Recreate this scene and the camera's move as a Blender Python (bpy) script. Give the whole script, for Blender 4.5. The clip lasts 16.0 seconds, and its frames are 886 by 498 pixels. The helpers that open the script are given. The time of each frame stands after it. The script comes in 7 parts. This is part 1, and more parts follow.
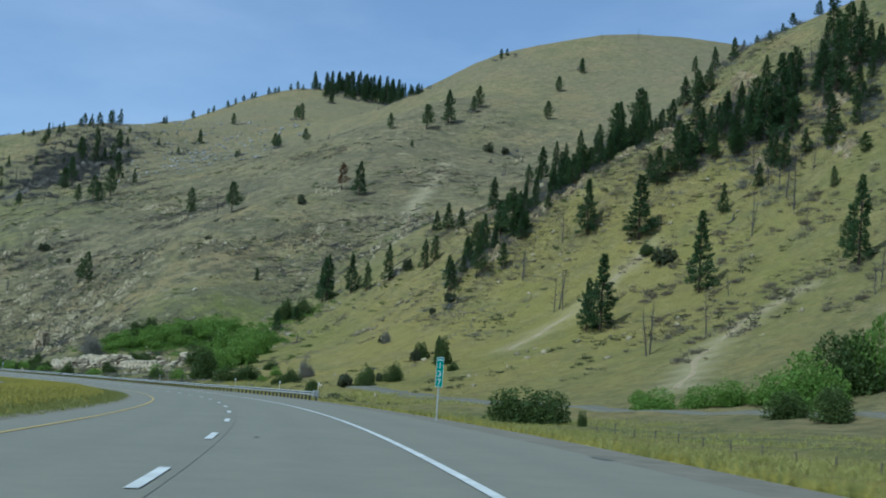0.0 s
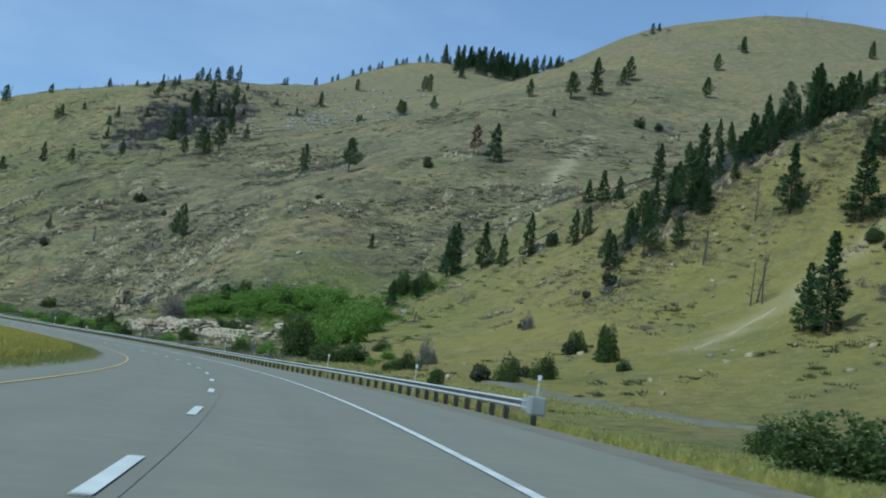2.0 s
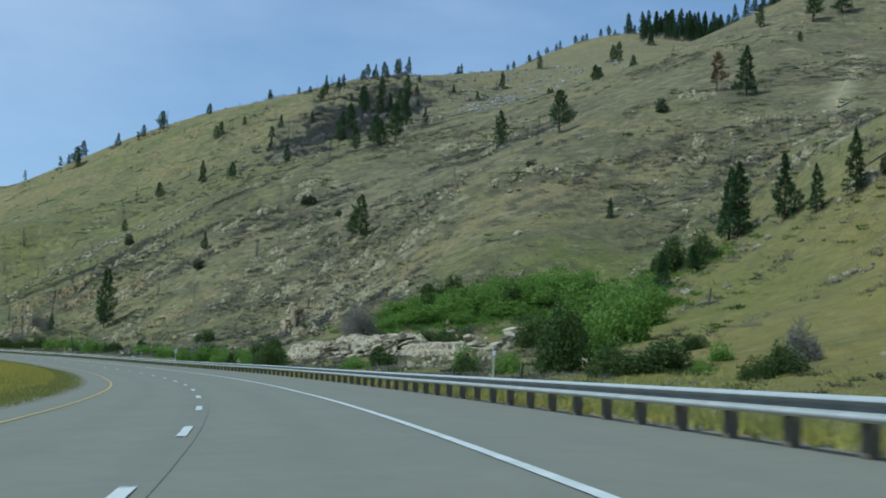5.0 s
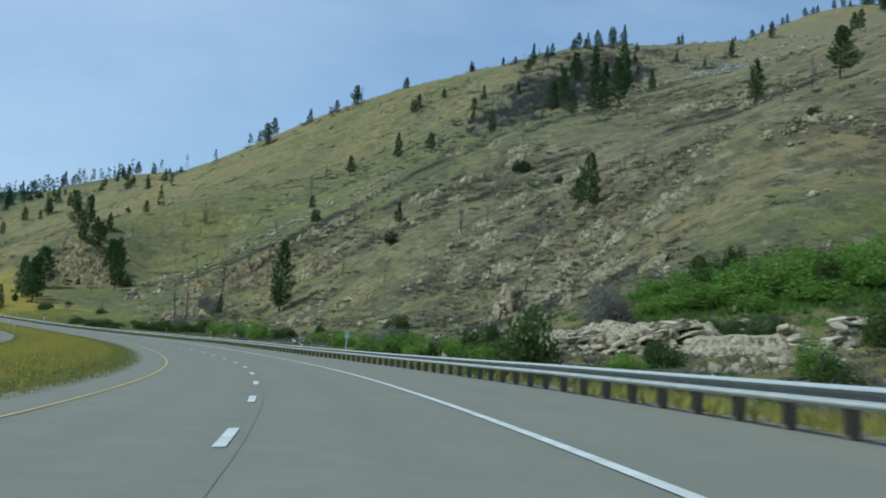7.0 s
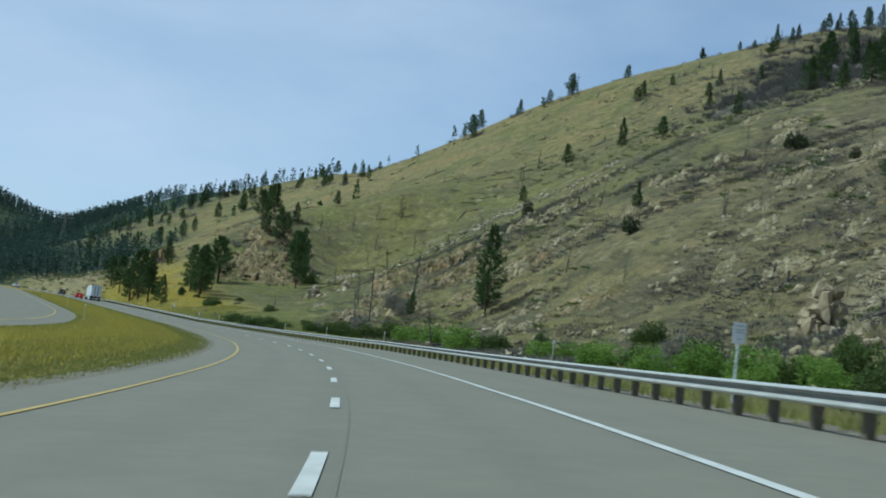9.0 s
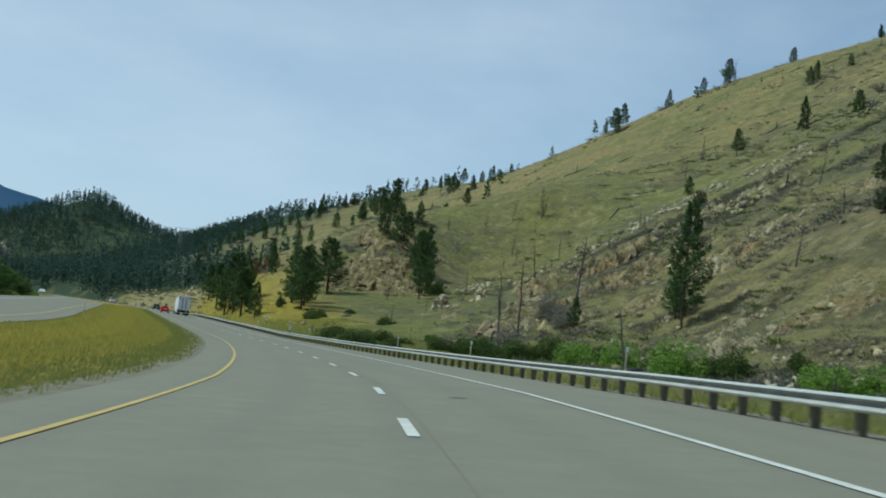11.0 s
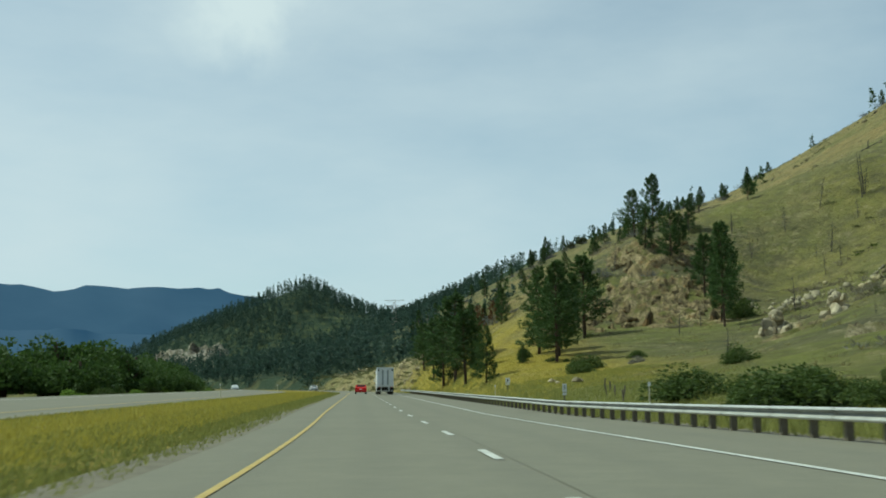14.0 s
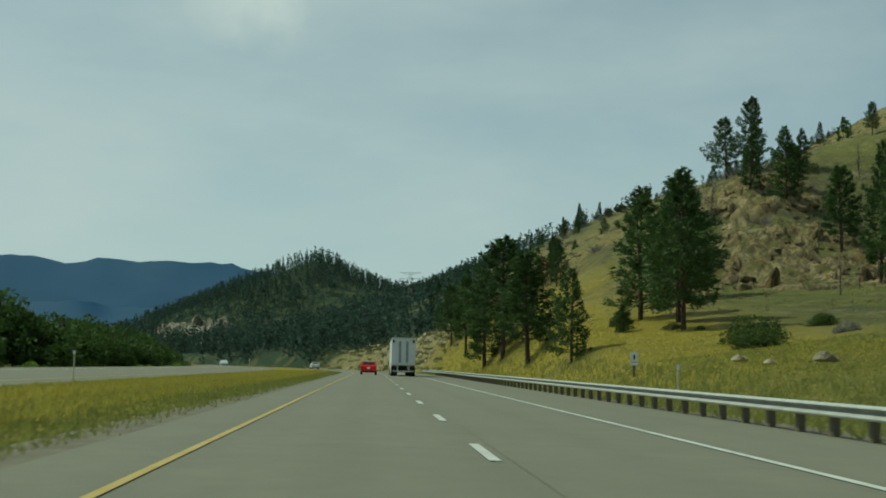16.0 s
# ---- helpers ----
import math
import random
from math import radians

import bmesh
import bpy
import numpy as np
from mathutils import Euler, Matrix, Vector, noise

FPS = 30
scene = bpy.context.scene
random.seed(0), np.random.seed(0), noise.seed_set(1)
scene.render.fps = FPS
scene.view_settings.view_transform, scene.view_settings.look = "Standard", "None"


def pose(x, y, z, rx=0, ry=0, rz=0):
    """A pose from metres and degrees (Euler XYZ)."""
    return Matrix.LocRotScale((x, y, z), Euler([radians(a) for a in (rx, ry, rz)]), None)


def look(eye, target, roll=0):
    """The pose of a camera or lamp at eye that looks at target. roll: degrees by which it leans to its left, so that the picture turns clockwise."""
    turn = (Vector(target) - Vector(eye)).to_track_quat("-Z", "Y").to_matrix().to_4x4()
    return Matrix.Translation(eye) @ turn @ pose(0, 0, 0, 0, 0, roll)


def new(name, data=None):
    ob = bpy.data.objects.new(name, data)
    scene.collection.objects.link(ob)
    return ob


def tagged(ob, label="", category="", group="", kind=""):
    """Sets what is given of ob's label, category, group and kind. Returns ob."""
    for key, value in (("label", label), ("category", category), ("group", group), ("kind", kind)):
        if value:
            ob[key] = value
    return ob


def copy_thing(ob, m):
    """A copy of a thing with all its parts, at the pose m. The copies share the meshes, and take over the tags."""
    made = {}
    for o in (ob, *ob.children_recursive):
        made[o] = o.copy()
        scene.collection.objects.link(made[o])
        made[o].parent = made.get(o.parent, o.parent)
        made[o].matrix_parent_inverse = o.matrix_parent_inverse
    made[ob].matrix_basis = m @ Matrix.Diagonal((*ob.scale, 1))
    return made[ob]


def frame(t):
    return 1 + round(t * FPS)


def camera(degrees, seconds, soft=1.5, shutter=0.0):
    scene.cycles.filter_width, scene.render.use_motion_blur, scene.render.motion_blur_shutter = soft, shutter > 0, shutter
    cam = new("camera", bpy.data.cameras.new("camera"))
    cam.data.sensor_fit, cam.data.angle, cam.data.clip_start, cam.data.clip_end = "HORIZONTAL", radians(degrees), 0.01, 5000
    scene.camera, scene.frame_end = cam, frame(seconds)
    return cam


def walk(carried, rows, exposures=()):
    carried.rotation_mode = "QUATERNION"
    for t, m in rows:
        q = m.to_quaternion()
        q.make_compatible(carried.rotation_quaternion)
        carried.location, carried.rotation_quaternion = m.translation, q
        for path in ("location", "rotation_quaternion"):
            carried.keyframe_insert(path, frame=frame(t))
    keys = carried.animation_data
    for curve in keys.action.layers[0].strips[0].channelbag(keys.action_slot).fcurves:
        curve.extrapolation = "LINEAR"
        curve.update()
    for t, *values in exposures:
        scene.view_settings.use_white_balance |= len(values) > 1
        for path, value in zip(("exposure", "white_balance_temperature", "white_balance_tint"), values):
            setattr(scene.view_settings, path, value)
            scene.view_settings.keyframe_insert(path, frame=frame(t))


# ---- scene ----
cam = camera(38.99, 16.0, soft=1.85, shutter=0.22)
# seconds, eye x y z, yaw, pitch, roll
ROWS = [
    (0.0, 0.00, 0.00, 1.30, 0.02, 6.93, 3.91),
    (0.5, -1.86, 15.56, 1.33, 0.62, 5.92, 6.05),
    (1.0, -3.95, 31.01, 1.36, 0.93, 5.44, 4.26),
    (1.5, -6.29, 46.35, 1.38, 3.81, 6.12, 7.59),
    (2.0, -8.92, 61.55, 1.41, 5.15, 6.15, 8.59),
    (2.5, -11.91, 76.60, 1.44, 6.50, 5.72, 5.66),
    (3.0, -15.30, 91.48, 1.48, 7.79, 5.76, 3.99),
    (3.5, -19.15, 106.20, 1.49, 10.21, 4.76, 2.49),
    (4.0, -23.46, 120.76, 1.45, 11.34, 5.44, 3.35),
    (6.5, -51.20, 191.55, 1.48, 19.13, 5.71, 2.42),
    (7.0, -57.96, 205.27, 1.54, 22.44, 5.21, 4.52),
    (7.5, -65.15, 218.75, 1.55, 25.58, 5.13, 5.07),
    (8.0, -72.69, 231.91, 1.54, 27.65, 4.90, 6.23),
    (8.5, -80.55, 244.76, 1.59, 29.54, 5.14, 5.48),
    (9.0, -88.70, 257.26, 1.66, 31.65, 5.00, 6.79),
    (11.5, -134.09, 314.66, 2.16, 38.92, 5.59, 6.35),
    (12.0, -144.29, 325.26, 2.31, 40.72, 5.77, 6.41),
    (12.5, -154.78, 335.63, 2.47, 42.59, 5.70, 6.63),
    (13.0, -165.44, 345.80, 2.66, 43.92, 6.46, 6.03),
    (13.5, -176.27, 355.72, 2.85, 45.02, 6.51, 4.05),
    (14.0, -187.24, 365.33, 3.04, 47.50, 7.51, -0.22),
    (14.5, -198.32, 374.67, 3.27, 47.56, 7.85, 0.46),
    (15.0, -209.42, 383.85, 3.53, 47.81, 8.28, 1.52),
    (15.5, -220.58, 392.91, 3.83, 48.49, 7.71, -0.04),
    (16.0, -231.87, 401.82, 4.18, 48.18, 6.62, 0.96),
]
walk(cam, [(t, pose(x, y, z, 90 + pitch, 0, yaw) @ pose(0, 0, 0, 0, 0, roll)) for t, x, y, z, yaw, pitch, roll in ROWS],
     exposures=[(0, 0.0, 4890, -6), (4, -0.04, 4960, -7), (9, 0.0, 5320, -8), (12.5, 0.0, 5820, -15), (13.5, 0.05, 6020, -17), (14, 0.10, 6280, -19), (14.5, -0.18, 6480, -22), (16, -0.26, 6680, -26)])


# ------------------------------------------------ sky and sun
SUN_FROM = Vector((-0.71, -0.56, 1.22)).normalized()
world = bpy.data.worlds.new("sky")
scene.world = world
world.use_nodes = True
nt = world.node_tree
nt.nodes.clear()
sky = nt.nodes.new("ShaderNodeTexSky")
sky.sky_type, sky.sun_disc = "NISHITA", False
sky.sun_elevation = math.asin(SUN_FROM.z)
sky.sun_rotation = math.atan2(SUN_FROM.x, SUN_FROM.y)
sky.air_density, sky.dust_density, sky.ozone_density, sky.altitude = 1.0, 1.6, 1.6, 1200
where = nt.nodes.new("ShaderNodeTexCoord")
stretch = nt.nodes.new("ShaderNodeMapping")
stretch.inputs["Scale"].default_value = (1.6, 1.6, 5.0)
veil = nt.nodes.new("ShaderNodeTexNoise")
veil.inputs["Scale"].default_value, veil.inputs["Detail"].default_value, veil.inputs["Roughness"].default_value = 1.7, 6.0, 0.55
ramp = nt.nodes.new("ShaderNodeMapRange")
ramp.inputs["From Min"].default_value, ramp.inputs["From Max"].default_value = 0.38, 0.80
ramp.inputs["To Min"].default_value, ramp.inputs["To Max"].default_value = 0.20, 0.60
mix = nt.nodes.new("ShaderNodeMix")
mix.data_type = "RGBA"
mix.inputs["B"].default_value = (6.2, 6.25, 7.3, 1)
shine = nt.nodes.new("ShaderNodeBackground")
shine.inputs["Strength"].default_value = 0.105
outw = nt.nodes.new("ShaderNodeOutputWorld")
nt.links.new(where.outputs["Generated"], stretch.inputs["Vector"])
nt.links.new(stretch.outputs["Vector"], veil.inputs["Vector"])
nt.links.new(veil.outputs["Fac"], ramp.inputs["Value"])
# the haze thickens towards the valley's mouth
toward = nt.nodes.new("ShaderNodeVectorMath")
toward.operation = "DOT_PRODUCT"
toward.inputs[1].default_value = (-0.92, 0.38, -0.05)
nt.links.new(where.outputs["Generated"], toward.inputs[0])
thick = nt.nodes.new("ShaderNodeMapRange")
thick.inputs["From Min"].default_value, thick.inputs["From Max"].default_value = 0.70, 1.0
thick.inputs["To Min"].default_value, thick.inputs["To Max"].default_value = 0.0, 0.46
nt.links.new(toward.outputs["Value"], thick.inputs["Value"])
total = nt.nodes.new("ShaderNodeMath")
total.operation, total.use_clamp = "ADD", True
nt.links.new(ramp.outputs["Result"], total.inputs[0])
nt.links.new(thick.outputs["Result"], total.inputs[1])
nt.links.new(total.outputs["Value"], mix.inputs["Factor"])
nt.links.new(sky.outputs["Color"], mix.inputs["A"])
# one small broken cloud over the valley, ragged at its rim
near_cloud = nt.nodes.new("ShaderNodeVectorMath")
near_cloud.operation = "DOT_PRODUCT"
near_cloud.inputs[1].default_value = Vector((-0.793, 0.519, 0.318)).normalized()
nt.links.new(where.outputs["Generated"], near_cloud.inputs[0])
body = nt.nodes.new("ShaderNodeMapRange")
body.inputs["From Min"].default_value, body.inputs["From Max"].default_value = 0.9976, 1.0002
nt.links.new(near_cloud.outputs["Value"], body.inputs["Value"])
tear = nt.nodes.new("ShaderNodeTexNoise")
tear.inputs["Scale"].default_value, tear.inputs["Detail"].default_value, tear.inputs["Roughness"].default_value = 17.0, 7.0, 0.55
nt.links.new(where.outputs["Generated"], tear.inputs["Vector"])
rag = nt.nodes.new("ShaderNodeMapRange")
rag.inputs["From Min"].default_value, rag.inputs["From Max"].default_value, rag.inputs["To Max"].default_value = 0.40, 0.62, 0.85
nt.links.new(tear.outputs["Fac"], rag.inputs["Value"])
cover = nt.nodes.new("ShaderNodeMath")
cover.operation, cover.use_clamp = "MULTIPLY", True
nt.links.new(body.outputs["Result"], cover.inputs[0])
nt.links.new(rag.outputs["Result"], cover.inputs[1])
cloud = nt.nodes.new("ShaderNodeMix")
cloud.data_type = "RGBA"
cloud.inputs["B"].default_value = (6.9, 6.85, 7.7, 1)
nt.links.new(cover.outputs["Value"], cloud.inputs["Factor"])
nt.links.new(mix.outputs["Result"], cloud.inputs["A"])
nt.links.new(cloud.outputs["Result"], shine.inputs["Color"])
nt.links.new(shine.outputs["Background"], outw.inputs["Surface"])

sun = new("sun", bpy.data.lights.new("sun", "SUN"))
sun.data.energy, sun.data.angle, sun.data.color = 2.9, radians(0.6), (1.0, 0.94, 0.83)
sun.matrix_world = look(SUN_FROM * 900, (0, 0, 0))


# ------------------------------------------------ materials
def material(name, rough=0.9, metal=0.0):
    m = bpy.data.materials.new(name)
    m.use_nodes = True
    b = m.node_tree.nodes["Principled BSDF"]
    b.inputs["Roughness"].default_value, b.inputs["Metallic"].default_value = rough, metal
    b.inputs["Specular IOR Level"].default_value = 0.25
    return m, m.node_tree, b


def noise_node(t, scale, detail=5.0, rough=0.6, squash=None, coords="Object"):
    c = t.nodes.new("ShaderNodeTexCoord")
    n = t.nodes.new("ShaderNodeTexNoise")
    n.inputs["Scale"].default_value, n.inputs["Detail"].default_value, n.inputs["Roughness"].default_value = scale, detail, rough
    if squash:
        m = t.nodes.new("ShaderNodeMapping")
        m.inputs["Scale"].default_value = squash
        t.links.new(c.outputs[coords], m.inputs["Vector"])
        t.links.new(m.outputs["Vector"], n.inputs["Vector"])
    else:
        t.links.new(c.outputs[coords], n.inputs["Vector"])
    return n.outputs["Fac"]


def spread(t, value, lo, hi):
    r = t.nodes.new("ShaderNodeMapRange")
    r.inputs["From Min"].default_value, r.inputs["From Max"].default_value = lo, hi
    t.links.new(value, r.inputs["Value"])
    return r.outputs["Result"]


def blend(t, fac, a, b, kind="MIX"):
    m = t.nodes.new("ShaderNodeMix")
    m.data_type, m.blend_type = "RGBA", kind
    if isinstance(fac, float):
        m.inputs["Factor"].default_value = fac
    else:
        t.links.new(fac, m.inputs["Factor"])
    for slot, v in (("A", a), ("B", b)):
        if isinstance(v, tuple):
            m.inputs[slot].default_value = (*v, 1)
        else:
            t.links.new(v, m.inputs[slot])
    return m.outputs["Result"]


def times(t, a, b, kind="MULTIPLY"):
    m = t.nodes.new("ShaderNodeMath")
    m.operation = kind
    for n, v in enumerate((a, b)):
        if isinstance(v, (int, float)):
            m.inputs[n].default_value = v
        else:
            t.links.new(v, m.inputs[n])
    return m.outputs["Value"]


def relief(t, b, value, depth, far=1.0):
    n = t.nodes.new("ShaderNodeBump")
    n.inputs["Strength"].default_value, n.inputs["Distance"].default_value = far, depth
    t.links.new(value, n.inputs["Height"])
    t.links.new(n.outputs["Normal"], b.inputs["Normal"])


def plain(name, a, b, scale=6.0, rough=0.8, metal=0.0, depth=0.0, random_by="", squash=None):
    """A surface whose colour wanders between a and b; it may also vary object by object or leaf by leaf."""
    m, t, p = material(name, rough, metal)
    n = noise_node(t, scale, squash=squash)
    colour = blend(t, spread(t, n, 0.3, 0.7), a, b)
    if random_by:
        g = t.nodes.new("ShaderNodeObjectInfo" if random_by == "object" else "ShaderNodeNewGeometry")
        r = g.outputs["Random" if random_by == "object" else "Random Per Island"]
        h = t.nodes.new("ShaderNodeHueSaturation")
        h.inputs["Hue"].default_value, h.inputs["Saturation"].default_value = 0.5, 1.0
        t.links.new(times(t, times(t, r, 0.7), 0.65, "ADD"), h.inputs["Value"])
        t.links.new(colour, h.inputs["Color"])
        colour = h.outputs["Color"]
    t.links.new(colour, p.inputs["Base Color"])
    if depth:
        relief(t, p, noise_node(t, scale * 6, 6, 0.7), depth)
    return m


def leafy(name, a, b, through_light=0.30):
    """Foliage: two greens, leaf by leaf and tree by tree, a little light coming through."""
    m, t, p = material(name, 0.65)
    g, o = t.nodes.new("ShaderNodeNewGeometry"), t.nodes.new("ShaderNodeObjectInfo")
    r = times(t, times(t, g.outputs["Random Per Island"], 0.65), times(t, o.outputs["Random"], 0.35), "ADD")
    colour = blend(t, r, a, b)
    t.links.new(colour, p.inputs["Base Color"])
    tr = t.nodes.new("ShaderNodeBsdfTranslucent")
    t.links.new(colour, tr.inputs["Color"])
    mx = t.nodes.new("ShaderNodeMixShader")
    mx.inputs["Fac"].default_value = through_light
    t.links.new(p.outputs["BSDF"], mx.inputs[1])
    t.links.new(tr.outputs["BSDF"], mx.inputs[2])
    t.links.new(mx.outputs["Shader"], t.nodes["Material Output"].inputs["Surface"])
    return m


def ground_material():
    """Dry grass with greener hollows, golden verges and bare stony places (the veg attribute holds the last three)."""
    m, t, p = material("dry_hillside", 0.95)
    p.inputs["Specular IOR Level"].default_value = 0.1
    at = t.nodes.new("ShaderNodeAttribute")
    at.attribute_name = "veg"
    at2 = t.nodes.new("ShaderNodeAttribute")
    at2.attribute_name = "bare"
    sep = t.nodes.new("ShaderNodeSeparateColor")
    t.links.new(at.outputs["Color"], sep.inputs["Color"])
    sep2 = at2.outputs["Fac"]
    stony = sep.outputs["Blue"]
    broad, mid, fine = noise_node(t, 0.012, 6), noise_node(t, 0.09, 6, 0.65), noise_node(t, 1.3, 6, 0.7)
    c = blend(t, spread(t, broad, 0.36, 0.64), (0.335, 0.262, 0.128), (0.245, 0.222, 0.096))
    c = blend(t, times(t, spread(t, mid, 0.42, 0.66), 0.7), c, (0.205, 0.186, 0.084))
    # warm bare soil and faded straw in broad patches
    soil = noise_node(t, 0.035, 7, 0.7)
    c = blend(t, times(t, spread(t, soil, 0.51, 0.60), 0.75), c, (0.365, 0.255, 0.118))
    c = blend(t, times(t, spread(t, soil, 0.47, 0.38), 0.7), c, (0.172, 0.180, 0.064))
    soil_near = noise_node(t, 0.15, 7, 0.72)
    c = blend(t, times(t, spread(t, soil_near, 0.52, 0.60), 0.55), c, (0.385, 0.285, 0.138))
    c = blend(t, times(t, spread(t, soil_near, 0.46, 0.39), 0.45), c, (0.150, 0.152, 0.060))
    at3 = t.nodes.new("ShaderNodeAttribute")
    at3.attribute_name = "fired"
    c = blend(t, times(t, times(t, at3.outputs["Fac"], spread(t, broad, 0.25, 0.55)), 0.72), c, (0.268, 0.214, 0.140))
    meadow = blend(t, spread(t, mid, 0.35, 0.65), (0.124, 0.148, 0.036), (0.222, 0.232, 0.066))
    c = blend(t, times(t, sep.outputs["Green"], spread(t, noise_node(t, 0.07, 5), 0.27, 0.52)), c, meadow)
    # grey burnt brush, thick where the ground is stony
    burnt = noise_node(t, 0.048, 9, 0.72, (1, 1, 1.5))
    c = blend(t, times(t, times(t, stony, spread(t, burnt, 0.47, 0.56)), 0.68), c, (0.108, 0.098, 0.078))
    clump = noise_node(t, 0.21, 8, 0.75, (1, 1, 1.4))
    c = blend(t, times(t, times(t, times(t, stony, 0.35, "ADD"), spread(t, clump, 0.50, 0.58)), 0.7), c, (0.105, 0.096, 0.066))
    # pale broken rock and light tufts
    c = blend(t, times(t, times(t, stony, spread(t, noise_node(t, 0.13, 9, 0.78, (1, 1, 1.7)), 0.55, 0.63)), 0.75), c, (0.44, 0.365, 0.245))
    mottle = noise_node(t, 0.42, 8, 0.8, (1, 1, 1.3))
    c = blend(t, times(t, spread(t, mottle, 0.51, 0.61), 0.6), c, (0.120, 0.108, 0.064))
    c = blend(t, times(t, spread(t, mottle, 0.45, 0.36), 0.55), c, (0.42, 0.345, 0.215))
    c = blend(t, times(t, times(t, sep2, spread(t, mid, 0.15, 0.45)), 0.9), c, (0.47, 0.395, 0.265))
    c = blend(t, times(t, sep.outputs["Red"], spread(t, mid, 0.18, 0.55)), c, (0.44, 0.335, 0.062))
    c = blend(t, times(t, spread(t, fine, 0.25, 0.85), 0.4), c, (0.180, 0.160, 0.082))
    c = blend(t, times(t, spread(t, at.outputs["Alpha"], 0.0, 0.7), spread(t, mid, 0.15, 0.5)), c, (0.048, 0.068, 0.046))
    c = blend(t, 1.0, c, (0.975, 1.0, 0.91), "MULTIPLY")
    t.links.new(c, p.inputs["Base Color"])
    lump = times(t, times(t, fine, 0.35), times(t, mid, 1.0), "ADD")
    relief(t, p, lump, 2.4)
    return m


def asphalt_material():
    m, t, p = material("worn_asphalt", 0.82)
    grain, patch, stain = noise_node(t, 60, 4, 0.7), noise_node(t, 0.22, 6, 0.6), noise_node(t, 1.6, 6, 0.7)
    c = blend(t, spread(t, patch, 0.35, 0.65), (0.202, 0.191, 0.139), (0.244, 0.231, 0.170))
    c = blend(t, spread(t, stain, 0.30, 0.75), c, (0.162, 0.153, 0.116))
    # polished wheel paths in each lane, dirt towards the shoulders
    at = t.nodes.new("ShaderNodeAttribute")
    at.attribute_name = "lane"
    wave = times(t, times(t, at.outputs["Fac"], 3.4), 0.0, "ADD")
    wheel = times(t, wave, 0.0, "COSINE")
    streak = noise_node(t, 0.5, 5, 0.6)
    c = blend(t, times(t, times(t, spread(t, wheel, -0.2, 1.0), streak), 0.45), c, (0.120, 0.115, 0.094))
    outer = times(t, at.outputs["Fac"], 0.0, "ABSOLUTE")
    c = blend(t, times(t, spread(t, outer, 3.6, 5.0), times(t, spread(t, patch, 0.3, 0.7), 0.45)), c, (0.205, 0.184, 0.132))
    c = blend(t, spread(t, grain, 0.2, 0.9), c, (0.216, 0.206, 0.160))
    t.links.new(c, p.inputs["Base Color"])
    relief(t, p, grain, 0.004)
    return m


def rock_material(name, a, b, moss, scale=0.7, rust=(0.45, 0.275, 0.12)):
    """Broken rock: tints block by block, dark cracks, dry growth where it lies flat."""
    m, t, p = material(name, 0.95)
    p.inputs["Specular IOR Level"].default_value = 0.1
    c = blend(t, spread(t, noise_node(t, scale * 0.5, 5, 0.6), 0.35, 0.65), a, b)
    c = blend(t, times(t, spread(t, noise_node(t, scale * 0.9, 8, 0.8, (1, 1, 0.4)), 0.48, 0.58), 0.9), c, (0.070, 0.056, 0.038))
    c = blend(t, times(t, spread(t, noise_node(t, scale * 0.35, 6, 0.7), 0.56, 0.66), 0.8), c, rust)
    c = blend(t, times(t, spread(t, noise_node(t, scale * 2.2, 7, 0.75), 0.50, 0.66), 0.8), c, (0.10, 0.08, 0.052))
    g = t.nodes.new("ShaderNodeNewGeometry")
    z = t.nodes.new("ShaderNodeSeparateXYZ")
    t.links.new(g.outputs["Normal"], z.inputs["Vector"])
    c = blend(t, times(t, spread(t, z.outputs["Z"], 0.50, 0.80), spread(t, noise_node(t, scale * 0.6, 6, 0.7), 0.46, 0.62)), c, moss)
    t.links.new(c, p.inputs["Base Color"])
    relief(t, p, noise_node(t, scale * 3, 8, 0.75), 0.5 / scale * 0.7)
    return m


GROUND, ASPHALT = ground_material(), asphalt_material()
SEAL = plain("tar_seal", (0.110, 0.106, 0.085), (0.150, 0.143, 0.115), 2.0, 0.7)
SEAM = plain("faded_tar_seam", (0.168, 0.158, 0.120), (0.205, 0.194, 0.148), 2.0, 0.75)
GRAVEL = plain("grey_gravel", (0.15, 0.134, 0.098), (0.225, 0.20, 0.15), 1.2, 0.95, depth=0.03)
SIDE_GRAVEL = plain("grey_side_road_gravel", (0.128, 0.120, 0.088), (0.172, 0.162, 0.122), 0.5, 0.95, depth=0.03)
WHITE_LINE = plain("worn_white_paint", (0.46, 0.46, 0.42), (0.68, 0.68, 0.63), 1.5, 0.6)
YELLOW_LINE = plain("worn_yellow_paint", (0.42, 0.30, 0.085), (0.54, 0.40, 0.13), 1.5, 0.6)
ZINC = plain("dull_galvanised_steel", (0.50, 0.50, 0.465), (0.66, 0.655, 0.61), 1.4, 0.45, 0.35)
SHADED_ZINC = plain("shaded_galvanised_steel", (0.13, 0.135, 0.125), (0.21, 0.215, 0.20), 1.4, 0.55, 0.35)
END_STEEL = plain("grey_crash_head_steel", (0.30, 0.31, 0.285), (0.42, 0.42, 0.39), 1.4, 0.5, 0.3)
POST_WOOD = plain("grey_treated_timber", (0.10, 0.085, 0.06), (0.19, 0.165, 0.12), 3.0, 0.9)
BARK = plain("brown_bark", (0.055, 0.038, 0.028), (0.12, 0.085, 0.06), 2.0, 0.95, depth=0.03)
BURNT = plain("charred_grey_wood", (0.050, 0.044, 0.040), (0.15, 0.135, 0.118), 1.0, 0.95)
